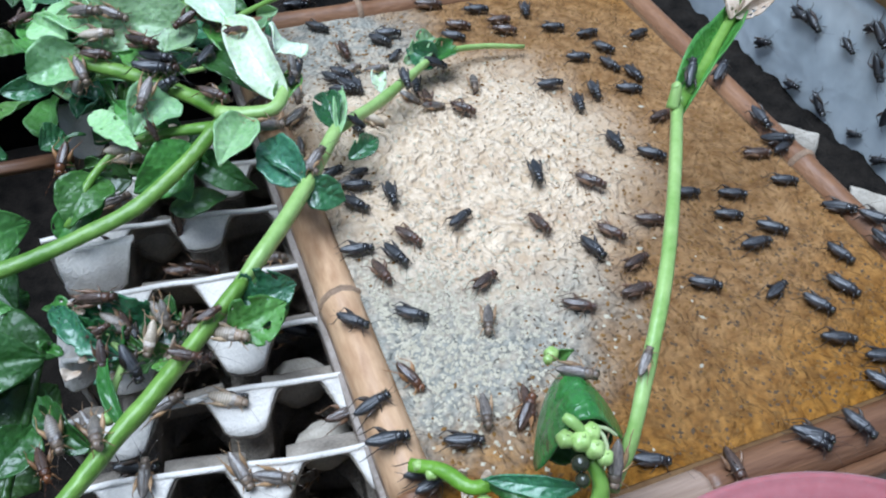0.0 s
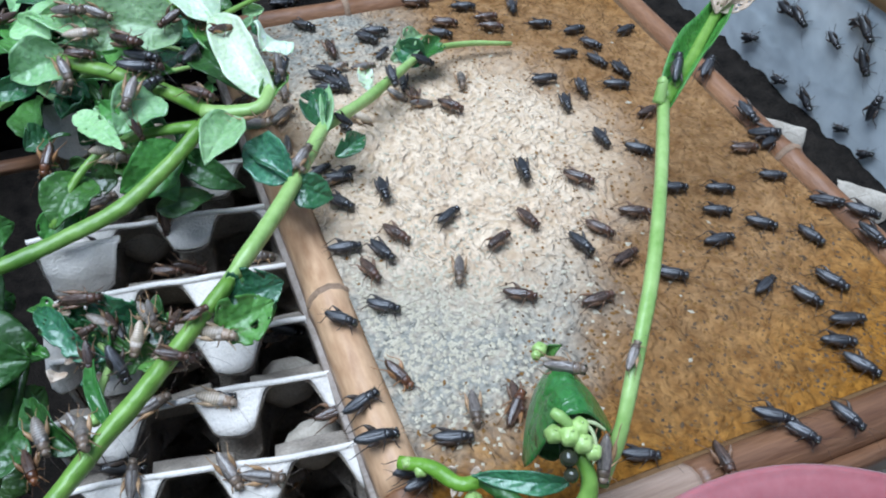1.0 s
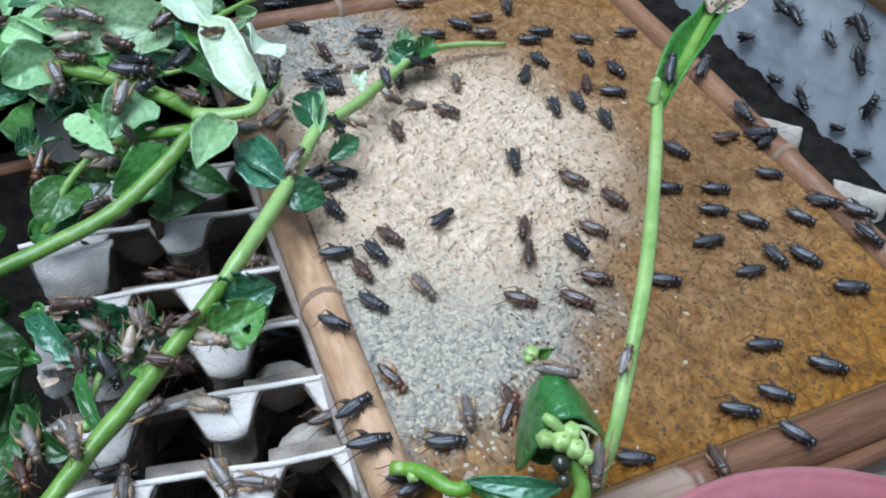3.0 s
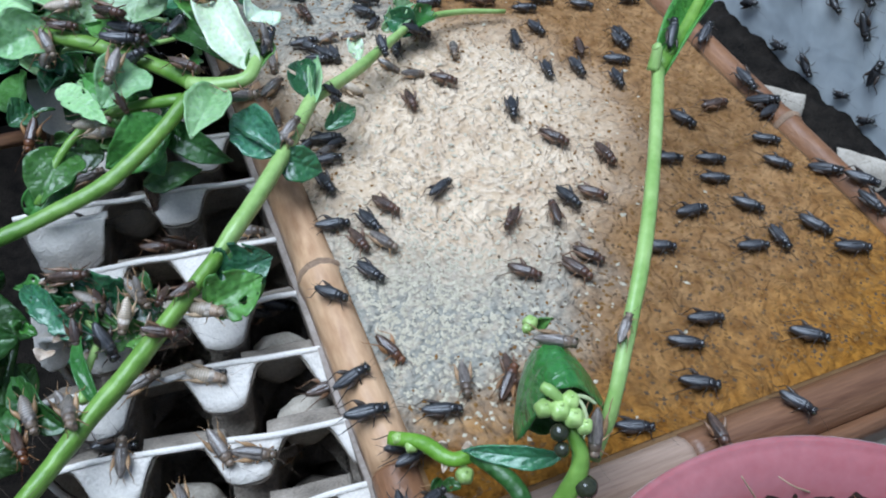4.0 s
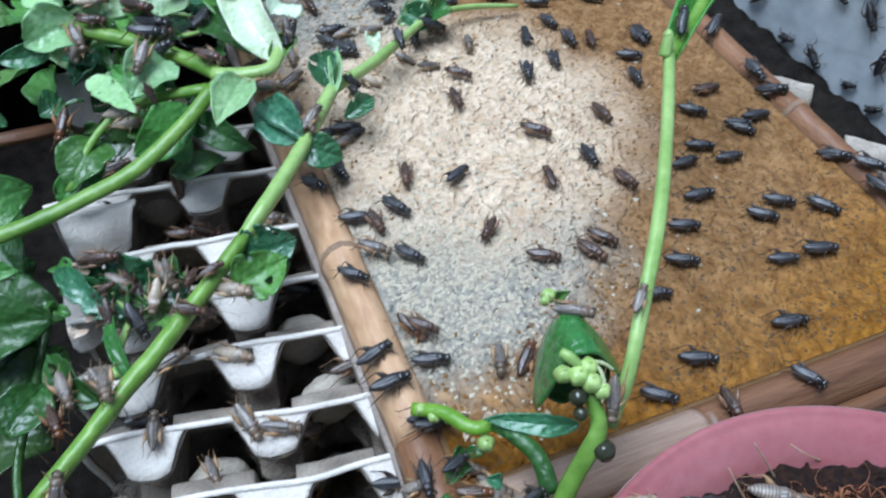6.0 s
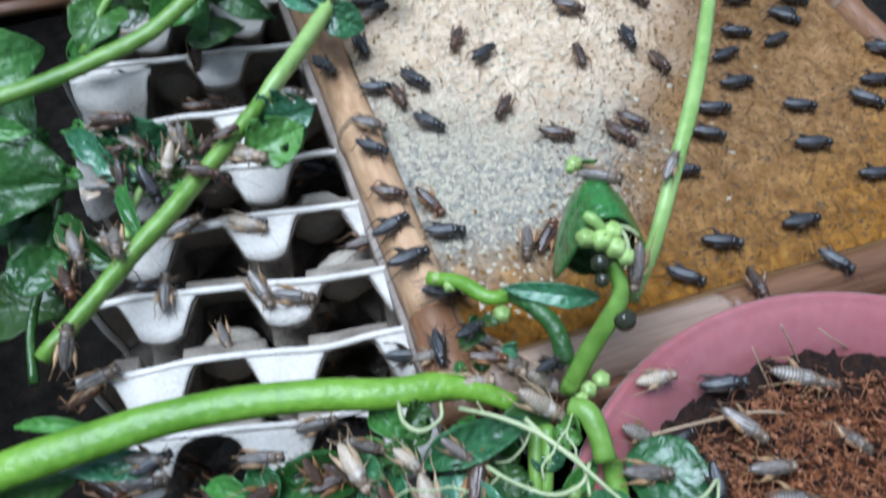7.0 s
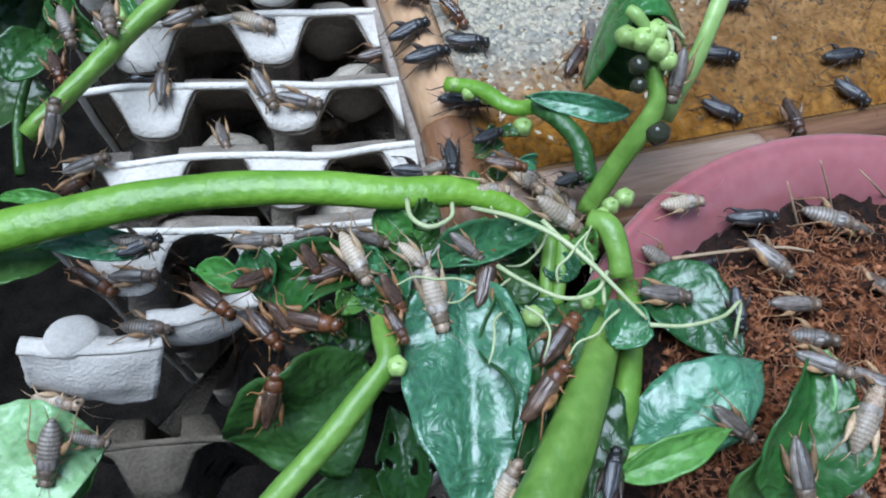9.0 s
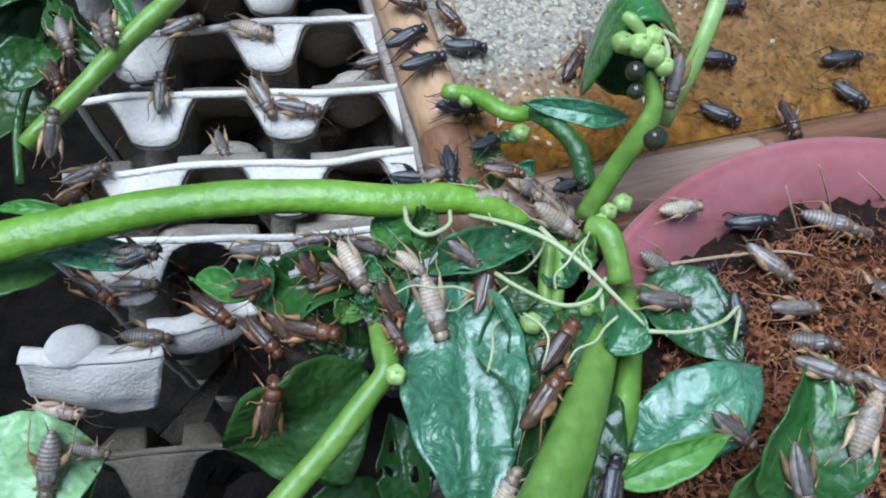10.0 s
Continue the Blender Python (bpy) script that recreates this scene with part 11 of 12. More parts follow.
    walk(mover_23, [(0.0, pose(0.2276, 0.1051, -0.0018, 0, 0, -41)), (0.5, pose(0.2277, 0.1040, -0.0018, 0, 0, -41)), (1.0, pose(0.2277, 0.1039, -0.0018, 0, 0, -41)), (1.5, pose(0.2283, 0.1044, -0.0018, 0, 0, -41)), (2.0, pose(0.2276, 0.1046, -0.0018, 0, 0, -41)), (3.5, pose(0.2248, 0.1066, -0.0017, 0, 0, -49)), (4.0, pose(0.2159, 0.0979, -0.0017, 0, 0, -49)), (4.5, pose(0.1972, 0.0947, -0.0016, 0, 0, -49)), (5.0, pose(0.1877, 0.0898, -0.0015, 0, 0, -49)), (7.0, pose(0.2552, 0.0865, -0.0018, 0, 0, -16)), (10.0, pose(0.2562, 0.0874, -0.0018, 0, 0, -16))])
    walk(mover_24, [(0.0, pose(0.2112, 0.0980, -0.0017, 0, 0, -6)), (0.5, pose(0.2059, 0.0986, -0.0017, 0, 0, -6)), (1.0, pose(0.1969, 0.1008, -0.0016, 0, 0, -6)), (1.5, pose(0.1943, 0.1015, -0.0015, 0, 0, -6)), (2.0, pose(0.1947, 0.1012, -0.0015, 0, 0, -6)), (3.5, pose(0.1903, 0.1014, -0.0015, 0, 0, -7)), (4.0, pose(0.1838, 0.1040, -0.0013, 0, 0, -7)), (4.5, pose(0.1834, 0.1041, -0.0013, 0, 0, -7)), (5.0, pose(0.1819, 0.1044, -0.0013, 0, 0, -7)), (10.0, pose(0.1836, 0.1063, -0.0013, 0, 0, -7))])
    walk(mover_25, [(0.0, pose(0.2512, 0.0772, -0.0018, 0, 0, -74)), (0.5, pose(0.2482, 0.0816, -0.0018, 0, 0, -74)), (1.0, pose(0.2481, 0.0871, -0.0018, 0, 0, -74)), (1.5, pose(0.2486, 0.0908, -0.0018, 0, 0, -74)), (2.0, pose(0.2465, 0.0989, -0.0018, 0, 0, -74)), (3.5, pose(0.2574, 0.1009, -0.0018, 0, 0, -50)), (4.0, pose(0.2534, 0.1202, -0.0018, 0, 0, -50)), (4.5, pose(0.2479, 0.1331, -0.0018, 0, 0, -50)), (5.0, pose(0.2395, 0.1431, -0.0018, 0, 0, -50)), (10.0, pose(0.2417, 0.1454, -0.0018, 0, 0, -50))])
    walk(mover_26, [(0.0, pose(0.2004, 0.0670, -0.0017, 0, 0, 19)), (0.5, pose(0.2005, 0.0666, -0.0017, 0, 0, 19)), (1.0, pose(0.2002, 0.0663, -0.0017, 0, 0, 19)), (1.5, pose(0.1906, 0.0702, -0.0017, 0, 0, 19)), (2.0, pose(0.1854, 0.0773, -0.0016, 0, 0, 19)), (3.5, pose(0.2078, 0.0746, -0.0017, 0, 0, -19)), (4.0, pose(0.2002, 0.0728, -0.0017, 0, 0, -19)), (4.5, pose(0.1884, 0.0786, -0.0016, 0, 0, -19)), (5.0, pose(0.1812, 0.0771, -0.0016, 0, 0, -19)), (7.0, pose(0.2118, 0.0316, -0.0018, 0, 0, -17)), (10.0, pose(0.2128, 0.0324, -0.0018, 0, 0, -17))])
    walk(mover_27, [(0.0, pose(0.2157, 0.0524, -0.0018, 0, 0, -63)), (0.5, pose(0.2167, 0.0522, -0.0018, 0, 0, -63)), (1.0, pose(0.2162, 0.0525, -0.0018, 0, 0, -63)), (1.5, pose(0.2168, 0.0677, -0.0018, 0, 0, -63)), (2.0, pose(0.2211, 0.0777, -0.0018, 0, 0, -63)), (3.5, pose(0.2214, 0.0804, -0.0018, 0, 0, -93)), (4.0, pose(0.2167, 0.0726, -0.0018, 0, 0, -93)), (4.5, pose(0.2159, 0.0749, -0.0018, 0, 0, -93)), (5.0, pose(0.2142, 0.0762, -0.0018, 0, 0, -93)), (6.5, pose(0.2041, 0.0824, -0.0017, 0, 0, -23)), (7.0, pose(0.2045, 0.0817, -0.0017, 0, 0, -23)), (10.0, pose(0.2054, 0.0825, -0.0017, 0, 0, -23))])
    walk(mover_28, [(0.0, pose(0.2361, 0.0577, -0.0018, 0, 0, -65)), (0.5, pose(0.2364, 0.0572, -0.0018, 0, 0, -65)), (1.0, pose(0.2360, 0.0569, -0.0018, 0, 0, -65)), (1.5, pose(0.2376, 0.0570, -0.0018, 0, 0, -65)), (2.0, pose(0.2248, 0.0752, -0.0018, 0, 0, -65)), (3.5, pose(0.2406, 0.0739, -0.0018, 0, 0, -65)), (4.0, pose(0.2406, 0.0734, -0.0018, 0, 0, -65)), (4.5, pose(0.2419, 0.0757, -0.0018, 0, 0, -65)), (5.0, pose(0.2426, 0.0755, -0.0018, 0, 0, -65)), (7.0, pose(0.2409, 0.0752, -0.0018, 0, 0, -49)), (10.0, pose(0.2419, 0.0761, -0.0018, 0, 0, -49))])
    walk(mover_29, [(0.0, pose(0.2247, 0.0158, -0.0018, 0, 0, -19)), (0.5, pose(0.2312, 0.0324, -0.0018, 0, 0, -19)), (1.0, pose(0.2256, 0.0339, -0.0018, 0, 0, -19)), (3.5, pose(0.2485, 0.0526, -0.0018, 0, 0, -26)), (4.0, pose(0.2490, 0.0543, -0.0018, 0, 0, -26)), (4.5, pose(0.2425, 0.0555, -0.0018, 0, 0, -26)), (5.0, pose(0.2340, 0.0511, -0.0018, 0, 0, -26)), (6.5, pose(0.2064, 0.0511, -0.0018, 0, 0, -17)), (7.0, pose(0.1948, 0.0571, -0.0017, 0, 0, -17)), (10.0, pose(0.1957, 0.0579, -0.0017, 0, 0, -17))])
    walk(mover_30, [(0.0, pose(0.2105, 0.0314, -0.0018, 0, 0, -26)), (0.5, pose(0.2103, 0.0294, -0.0018, 0, 0, -26)), (1.0, pose(0.2119, 0.0245, -0.0018, 0, 0, -26)), (3.5, pose(0.1634, 0.0390, -0.0017, 0, 0, -19)), (4.0, pose(0.1496, 0.0427, -0.0016, 0, 0, -19)), (4.5, pose(0.1445, 0.0461, -0.0015, 0, 0, -19)), (7.0, pose(0.1481, 0.0775, -0.0011, 0, 0, -32)), (10.0, pose(0.1487, 0.0782, -0.0011, 0, 0, -32))])
    walk(mover_31, [(0.0, pose(0.2127, 0.0029, -0.0018, 0, 0, -63)), (0.5, pose(0.2141, 0.0033, -0.0018, 0, 0, -63)), (1.0, pose(0.2123, 0.0094, -0.0018, 0, 0, -63)), (3.5, pose(0.1951, 0.0159, -0.0018, 0, 0, -39)), (4.0, pose(0.1903, 0.0180, -0.0018, 0, 0, -39)), (4.5, pose(0.1860, 0.0194, -0.0018, 0, 0, -39)), (5.0, pose(0.1831, 0.0205, -0.0018, 0, 0, -39)), (6.5, pose(0.1658, 0.0179, -0.0018, 0, 0, -6)), (7.0, pose(0.1598, 0.0177, -0.0018, 0, 0, -6)), (7.5, pose(0.1596, 0.0231, -0.0017, 0, 0, -6)), (10.0, pose(0.1600, 0.0235, -0.0017, 0, 0, -6))])
    walk(mover_32, [(0.0, pose(0.1580, -0.0095, 0.0035, 0, 0, -39)), (0.5, pose(0.1524, -0.0045, 0.0035, 0, 0, -39)), (1.0, pose(0.1500, -0.0006, 0.0035, 0, 0, -39)), (1.5, pose(0.1492, -0.0004, 0.0035, 0, 0, -39)), (2.0, pose(0.1499, 0.0049, -0.0018, 0, 0, -39)), (3.5, pose(0.1353, 0.0111, -0.0017, 0, 0, -31)), (4.0, pose(0.1263, 0.0141, -0.0017, 0, 0, -31)), (4.5, pose(0.1265, 0.0134, -0.0017, 0, 0, -31)), (5.0, pose(0.1253, 0.0135, -0.0017, 0, 0, -31)), (6.5, pose(0.1192, 0.0176, -0.0017, 0, 0, -24)), (7.0, pose(0.1194, 0.0182, -0.0017, 0, 0, -24)), (7.5, pose(0.1154, 0.0223, -0.0017, 0, 0, -24)), (8.0, pose(0.1107, 0.0292, -0.0016, 0, 0, -24)), (8.5, pose(0.1087, 0.0310, -0.0016, 0, 0, -24)), (9.0, pose(0.1063, 0.0342, -0.0015, 0, 0, -24)), (9.5, pose(0.1063, 0.0349, -0.0015, 0, 0, -24)), (10.0, pose(0.1057, 0.0344, -0.0015, 0, 0, -24))])
    walk(mover_33, [(0.0, pose(0.1813, -0.0120, 0.0035, 0, 0, -75)), (1.0, pose(0.1813, -0.0120, 0.0035, 0, 0, -75)), (1.5, pose(0.1744, -0.0016, 0.0035, 0, 0, -75)), (2.0, pose(0.1768, 0.0030, -0.0018, 0, 0, -75)), (3.5, pose(0.1517, 0.0209, -0.0017, 0, 0, -32)), (4.0, pose(0.1329, 0.0345, -0.0016, 0, 0, -32)), (4.5, pose(0.1199, 0.0410, -0.0015, 0, 0, -32)), (7.0, pose(0.1238, 0.0600, -0.0011, 0, 0, -17)), (10.0, pose(0.1244, 0.0608, -0.0011, 0, 0, -17))])
    walk(mover_34, [(0.0, pose(0.2602, 0.1358, -0.0018, 0, 0, -25)), (0.5, pose(0.2605, 0.1354, -0.0018, 0, 0, -25)), (1.0, pose(0.2602, 0.1349, -0.0018, 0, 0, -25)), (1.5, pose(0.2609, 0.1353, -0.0018, 0, 0, -25)), (2.0, pose(0.2600, 0.1350, -0.0018, 0, 0, -25)), (3.5, pose(0.2624, 0.1373, -0.0018, 0, 0, -33)), (4.0, pose(0.2600, 0.1389, -0.0018, 0, 0, -33)), (4.5, pose(0.2527, 0.1401, -0.0018, 0, 0, -33)), (5.0, pose(0.2432, 0.1457, -0.0018, 0, 0, -33)), (7.0, pose(0.2402, 0.1496, -0.0018, 0, 0, -16)), (10.0, pose(0.2413, 0.1507, -0.0018, 0, 0, -16))])
    walk(mover_35, [(0.0, pose(0.1956, 0.1788, -0.0009, 0, 0, -41)), (1.0, pose(0.1956, 0.1789, -0.0009, 0, 0, -41)), (3.5, pose(0.2229, 0.1699, -0.0016, 0, 0, -66)), (4.0, pose(0.2229, 0.1698, -0.0016, 0, 0, -66)), (4.5, pose(0.2227, 0.1693, -0.0016, 0, 0, -66)), (5.0, pose(0.2219, 0.1695, -0.0016, 0, 0, -66)), (7.0, pose(0.2211, 0.1665, -0.0016, 0, 0, -15)), (10.0, pose(0.2220, 0.1676, -0.0016, 0, 0, -15))])
    walk(mover_36, [(0.0, pose(0.2217, 0.2101, -0.0016, 0, 0, 9)), (1.0, pose(0.2217, 0.2101, -0.0016, 0, 0, 9)), (3.5, pose(0.1990, 0.2520, -0.0012, 0, 0, 73)), (10.0, pose(0.2006, 0.2544, -0.0013, 0, 0, 73))])
    walk(mover_37, [(0.0, pose(0.1963, 0.1436, -0.0012, 0, 0, -18)), (1.0, pose(0.1963, 0.1436, -0.0012, 0, 0, -18)), (3.5, pose(0.1957, 0.1441, -0.0012, 0, 0, -25)), (7.0, pose(0.1882, 0.1263, -0.0011, 0, 0, 9)), (10.0, pose(0.1890, 0.1272, -0.0012, 0, 0, 9))])
    walk(mover_38, [(0.0, pose(0.1019, 0.2462, 0.0031, 0, 0, -49)), (1.0, pose(0.1019, 0.2462, 0.0031, 0, 0, -49)), (3.5, pose(0.1012, 0.2422, 0.0032, 0, 0, -41)), (4.0, pose(0.1011, 0.2427, 0.0032, 0, 0, -41)), (4.5, pose(0.1012, 0.2410, 0.0032, 0, 0, -41)), (5.0, pose(0.0999, 0.2407, 0.0033, 0, 0, -41)), (10.0, pose(0.1000, 0.2408, 0.0032, 0, 0, -41))])
    walk(mover_39, [(0.0, pose(0.0841, 0.2612, 0.0026, 0, 0, -98)), (1.0, pose(0.0841, 0.2612, 0.0026, 0, 0, -98)), (3.5, pose(0.0642, 0.2299, 0.0032, 0, 0, -93)), (4.0, pose(0.0746, 0.2297, 0.0034, 0, 0, -93)), (4.5, pose(0.0784, 0.2174, 0.0036, 0, 0, -93)), (5.0, pose(0.0881, 0.2182, 0.0036, 0, 0, -93)), (10.0, pose(0.0881, 0.2182, 0.0036, 0, 0, -93))])
    walk(mover_40, [(0.0, pose(0.0830, 0.2780, 0.0018, 0, 0, -105)), (1.0, pose(0.0830, 0.2780, 0.0018, 0, 0, -105)), (3.5, pose(0.0854, 0.2822, 0.0016, 0, 0, -104)), (4.0, pose(0.0852, 0.2820, 0.0016, 0, 0, -104)), (4.5, pose(0.0883, 0.2858, 0.0015, 0, 0, -104)), (10.0, pose(0.0889, 0.2870, 0.0014, 0, 0, -104))])
    walk(mover_41, [(0.0, pose(0.1294, 0.3282, -0.0009, 0, 0, -34)), (1.0, pose(0.1294, 0.3283, -0.0009, 0, 0, -34)), (3.5, pose(0.1273, 0.3288, -0.0009, 0, 0, -16)), (4.0, pose(0.1266, 0.3284, -0.0009, 0, 0, -16)), (4.5, pose(0.1269, 0.3222, -0.0007, 0, 0, -16)), (5.0, pose(0.1253, 0.3219, -0.0006, 0, 0, -16)), (10.0, pose(0.1266, 0.3247, -0.0007, 0, 0, -16))])
    walk(mover_42, [(0.0, pose(0.0795, 0.3366, -0.0009, 0, 0, -50)), (1.0, pose(0.0794, 0.3367, -0.0009, 0, 0, -50)), (3.5, pose(0.0812, 0.3298, -0.0006, 0, 0, -50)), (10.0, pose(0.0821, 0.3323, -0.0007, 0, 0, -50))])
    walk(mover_43, [(0.0, pose(0.0521, 0.3305, -0.0009, 0, 0, -89)), (1.0, pose(0.0521, 0.3306, -0.0009, 0, 0, -89)), (3.5, pose(0.0500, 0.3292, -0.0009, 0, 0, -81)), (4.0, pose(0.0442, 0.3403, -0.0013, 0, 0, -81)), (4.5, pose(0.0376, 0.3448, -0.0014, 0, 0, -81)), (10.0, pose(0.0386, 0.3479, -0.0014, 0, 0, -81))])
    walk(mover_44, [(0.0, pose(0.0438, 0.3054, -0.0003, 0, 0, -49)), (1.0, pose(0.0438, 0.3054, -0.0003, 0, 0, -49)), (3.5, pose(0.0389, 0.3042, -0.0004, 0, 0, 1)), (4.0, pose(0.0354, 0.3078, -0.0006, 0, 0, 1)), (4.5, pose(0.0483, 0.3120, -0.0004, 0, 0, 1)), (5.0, pose(0.0432, 0.3131, -0.0006, 0, 0, 1)), (10.0, pose(0.0442, 0.3157, -0.0006, 0, 0, 1))])
    walk(mover_45, [(0.0, pose(0.2027, 0.3218, -0.0017, 0, 0, -16)), (1.0, pose(0.2027, 0.3219, -0.0017, 0, 0, -16)), (3.5, pose(0.2025, 0.3106, -0.0017, 0, 0, -16)), (10.0, pose(0.2042, 0.3134, -0.0017, 0, 0, -16))])
    walk(mover_46, [(0.0, pose(0.2023, 0.2832, -0.0015, 0, 0, -16)), (1.0, pose(0.2023, 0.2832, -0.0015, 0, 0, -16)), (3.5, pose(0.1823, 0.2800, -0.0011, 0, 0, -79)), (10.0, pose(0.1838, 0.2824, -0.0011, 0, 0, -79))])
    walk(mover_47, [(0.0, pose(0.2189, 0.2695, -0.0017, 0, 0, -68)), (1.0, pose(0.2188, 0.2696, -0.0017, 0, 0, -68)), (3.5, pose(0.2159, 0.2743, -0.0016, 0, 0, -86)), (4.0, pose(0.2283, 0.2507, -0.0017, 0, 0, -86)), (4.5, pose(0.2292, 0.2481, -0.0017, 0, 0, -86)), (5.0, pose(0.2303, 0.2458, -0.0017, 0, 0, -86)), (10.0, pose(0.2324, 0.2486, -0.0017, 0, 0, -86))])
    walk(mover_48, [(0.0, pose(0.2589, 0.2984, -0.0018, 0, 0, 13)), (1.0, pose(0.2589, 0.2985, -0.0018, 0, 0, 13)), (3.5, pose(0.2613, 0.2937, -0.0018, 0, 0, -16)), (10.0, pose(0.2632, 0.2965, -0.0018, 0, 0, -16))])
    walk(mover_49, [(0.0, pose(0.2229, 0.3085, -0.0018, 0, 0, 1)), (1.0, pose(0.2229, 0.3086, -0.0018, 0, 0, 1)), (3.5, pose(0.1860, 0.3040, -0.0014, 0, 0, -17)), (10.0, pose(0.1876, 0.3068, -0.0015, 0, 0, -17))])
    walk(mover_50, [(0.0, pose(0.2176, 0.2414, -0.0016, 0, 0, -24)), (1.0, pose(0.2176, 0.2415, -0.0016, 0, 0, -24)), (3.5, pose(0.2136, 0.2333, -0.0015, 0, 0, -26)), (4.0, pose(0.2160, 0.2336, -0.0015, 0, 0, -26)), (4.5, pose(0.2161, 0.2297, -0.0015, 0, 0, -26)), (5.0, pose(0.2147, 0.2293, -0.0015, 0, 0, -26)), (10.0, pose(0.2167, 0.2319, -0.0015, 0, 0, -26))])
    walk(mover_51, [(0.0, pose(0.2257, 0.2891, -0.0017, 0, 0, -53)), (1.0, pose(0.2256, 0.2891, -0.0017, 0, 0, -53)), (3.5, pose(0.2262, 0.2964, -0.0018, 0, 0, -35)), (10.0, pose(0.2280, 0.2992, -0.0018, 0, 0, -35))])
    walk(mover_52, [(0.0, pose(0.1676, 0.3273, -0.0014, 0, 0, -25)), (1.0, pose(0.1676, 0.3274, -0.0014, 0, 0, -25)), (3.5, pose(0.1622, 0.3201, -0.0013, 0, 0, -16)), (10.0, pose(0.1636, 0.3228, -0.0013, 0, 0, -16))])
    walk(mover_53, [(0.0, pose(0.1590, 0.3573, -0.0017, 0, 0, -15)), (1.0, pose(0.1590, 0.3574, -0.0017, 0, 0, -15)), (3.5, pose(0.1498, 0.3326, -0.0013, 0, 0, -52)), (10.0, pose(0.1512, 0.3354, -0.0014, 0, 0, -52))])
    walk(mover_54, [(0.0, pose(0.1380, 0.3407, -0.0013, 0, 0, -25)), (1.0, pose(0.1380, 0.3408, -0.0013, 0, 0, -25)), (3.5, pose(0.1062, 0.2964, 0.0008, 0, 0, -50)), (10.0, pose(0.1069, 0.2980, 0.0007, 0, 0, -50))])
    walk(mover_55, [(0.0, pose(0.2595, 0.1610, -0.0018, 0, 0, -17)), (1.0, pose(0.2595, 0.1610, -0.0018, 0, 0, -17)), (3.5, pose(0.2552, 0.1748, -0.0018, 0, 0, -4)), (4.0, pose(0.2496, 0.1757, -0.0018, 0, 0, -4)), (4.5, pose(0.2445, 0.1788, -0.0018, 0, 0, -4)), (5.0, pose(0.2417, 0.1822, -0.0017, 0, 0, -4)), (10.0, pose(0.2439, 0.1847, -0.0018, 0, 0, -4))])
    walk(mover_56, [(0.0, pose(0.2292, 0.2555, -0.0017, 0, 0, -82)), (3.5, pose(0.2291, 0.2556, -0.0017, 0, 0, -82)), (4.0, pose(0.2331, 0.2565, -0.0017, 0, 0, -82)), (4.5, pose(0.2335, 0.2518, -0.0017, 0, 0, -82)), (5.0, pose(0.2352, 0.2492, -0.0017, 0, 0, -82)), (10.0, pose(0.2374, 0.2520, -0.0017, 0, 0, -82))])
    walk(mover_57, [(0.0, pose(0.0342, 0.1561, 0.0015, 0, 0, -58)), (3.5, pose(0.0342, 0.1561, 0.0015, 0, 0, -58)), (4.0, pose(0.0337, 0.1574, 0.0015, 0, 0, -58)), (4.5, pose(0.0282, 0.1653, 0.0014, 0, 0, -58)), (5.0, pose(0.0224, 0.1772, 0.0012, 0, 0, -58)), (6.5, pose(0.0493, 0.1656, 0.0026, 0, 0, -124)), (7.0, pose(0.0543, 0.1728, 0.0029, 0, 0, -124)), (10.0, pose(0.0543, 0.1729, 0.0029, 0, 0, -124))])
    walk(mover_58, [(0.0, pose(0.1222, 0.1196, 0.0012, 0, 0, -73)), (3.5, pose(0.1222, 0.1196, 0.0012, 0, 0, -73)), (4.0, pose(0.1245, 0.1315, 0.0017, 0, 0, -73)), (7.0, pose(0.1422, 0.1506, 0.0016, 0, 0, -96)), (10.0, pose(0.1425, 0.1510, 0.0016, 0, 0, -96))])
    walk(mover_59, [(0.0, pose(0.2225, 0.1349, -0.0017, 0, 0, -25)), (3.5, pose(0.2224, 0.1349, -0.0017, 0, 0, -25)), (4.0, pose(0.2182, 0.1350, -0.0016, 0, 0, -25)), (4.5, pose(0.2161, 0.1352, -0.0016, 0, 0, -25)), (5.0, pose(0.2120, 0.1362, -0.0016, 0, 0, -25)), (7.0, pose(0.2049, 0.1412, -0.0014, 0, 0, -24)), (10.0, pose(0.2058, 0.1422, -0.0014, 0, 0, -24))])
    walk(mover_60, [(0.0, pose(0.0307, 0.0495, -0.0015, 0, 0, -104)), (3.5, pose(0.0306, 0.0495, -0.0015, 0, 0, -104)), (4.0, pose(0.0304, 0.0512, -0.0015, 0, 0, -104)), (4.5, pose(0.0284, 0.0542, -0.0015, 0, 0, -104)), (5.0, pose(0.0266, 0.0571, -0.0015, 0, 0, -104)), (6.5, pose(0.0396, 0.0433, -0.0016, 0, 0, -114)), (7.0, pose(0.0378, 0.0431, -0.0016, 0, 0, -114)), (7.5, pose(0.0434, 0.0411, -0.0016, 0, 0, -114)), (8.0, pose(0.0535, 0.0482, -0.0014, 0, 0, -114)), (8.5, pose(0.0570, 0.0521, -0.0013, 0, 0, -114)), (9.0, pose(0.0567, 0.0524, -0.0013, 0, 0, -114)), (9.5, pose(0.0569, 0.0527, -0.0013, 0, 0, -114)), (10.0, pose(0.0554, 0.0502, -0.0013, 0, 0, -114))])
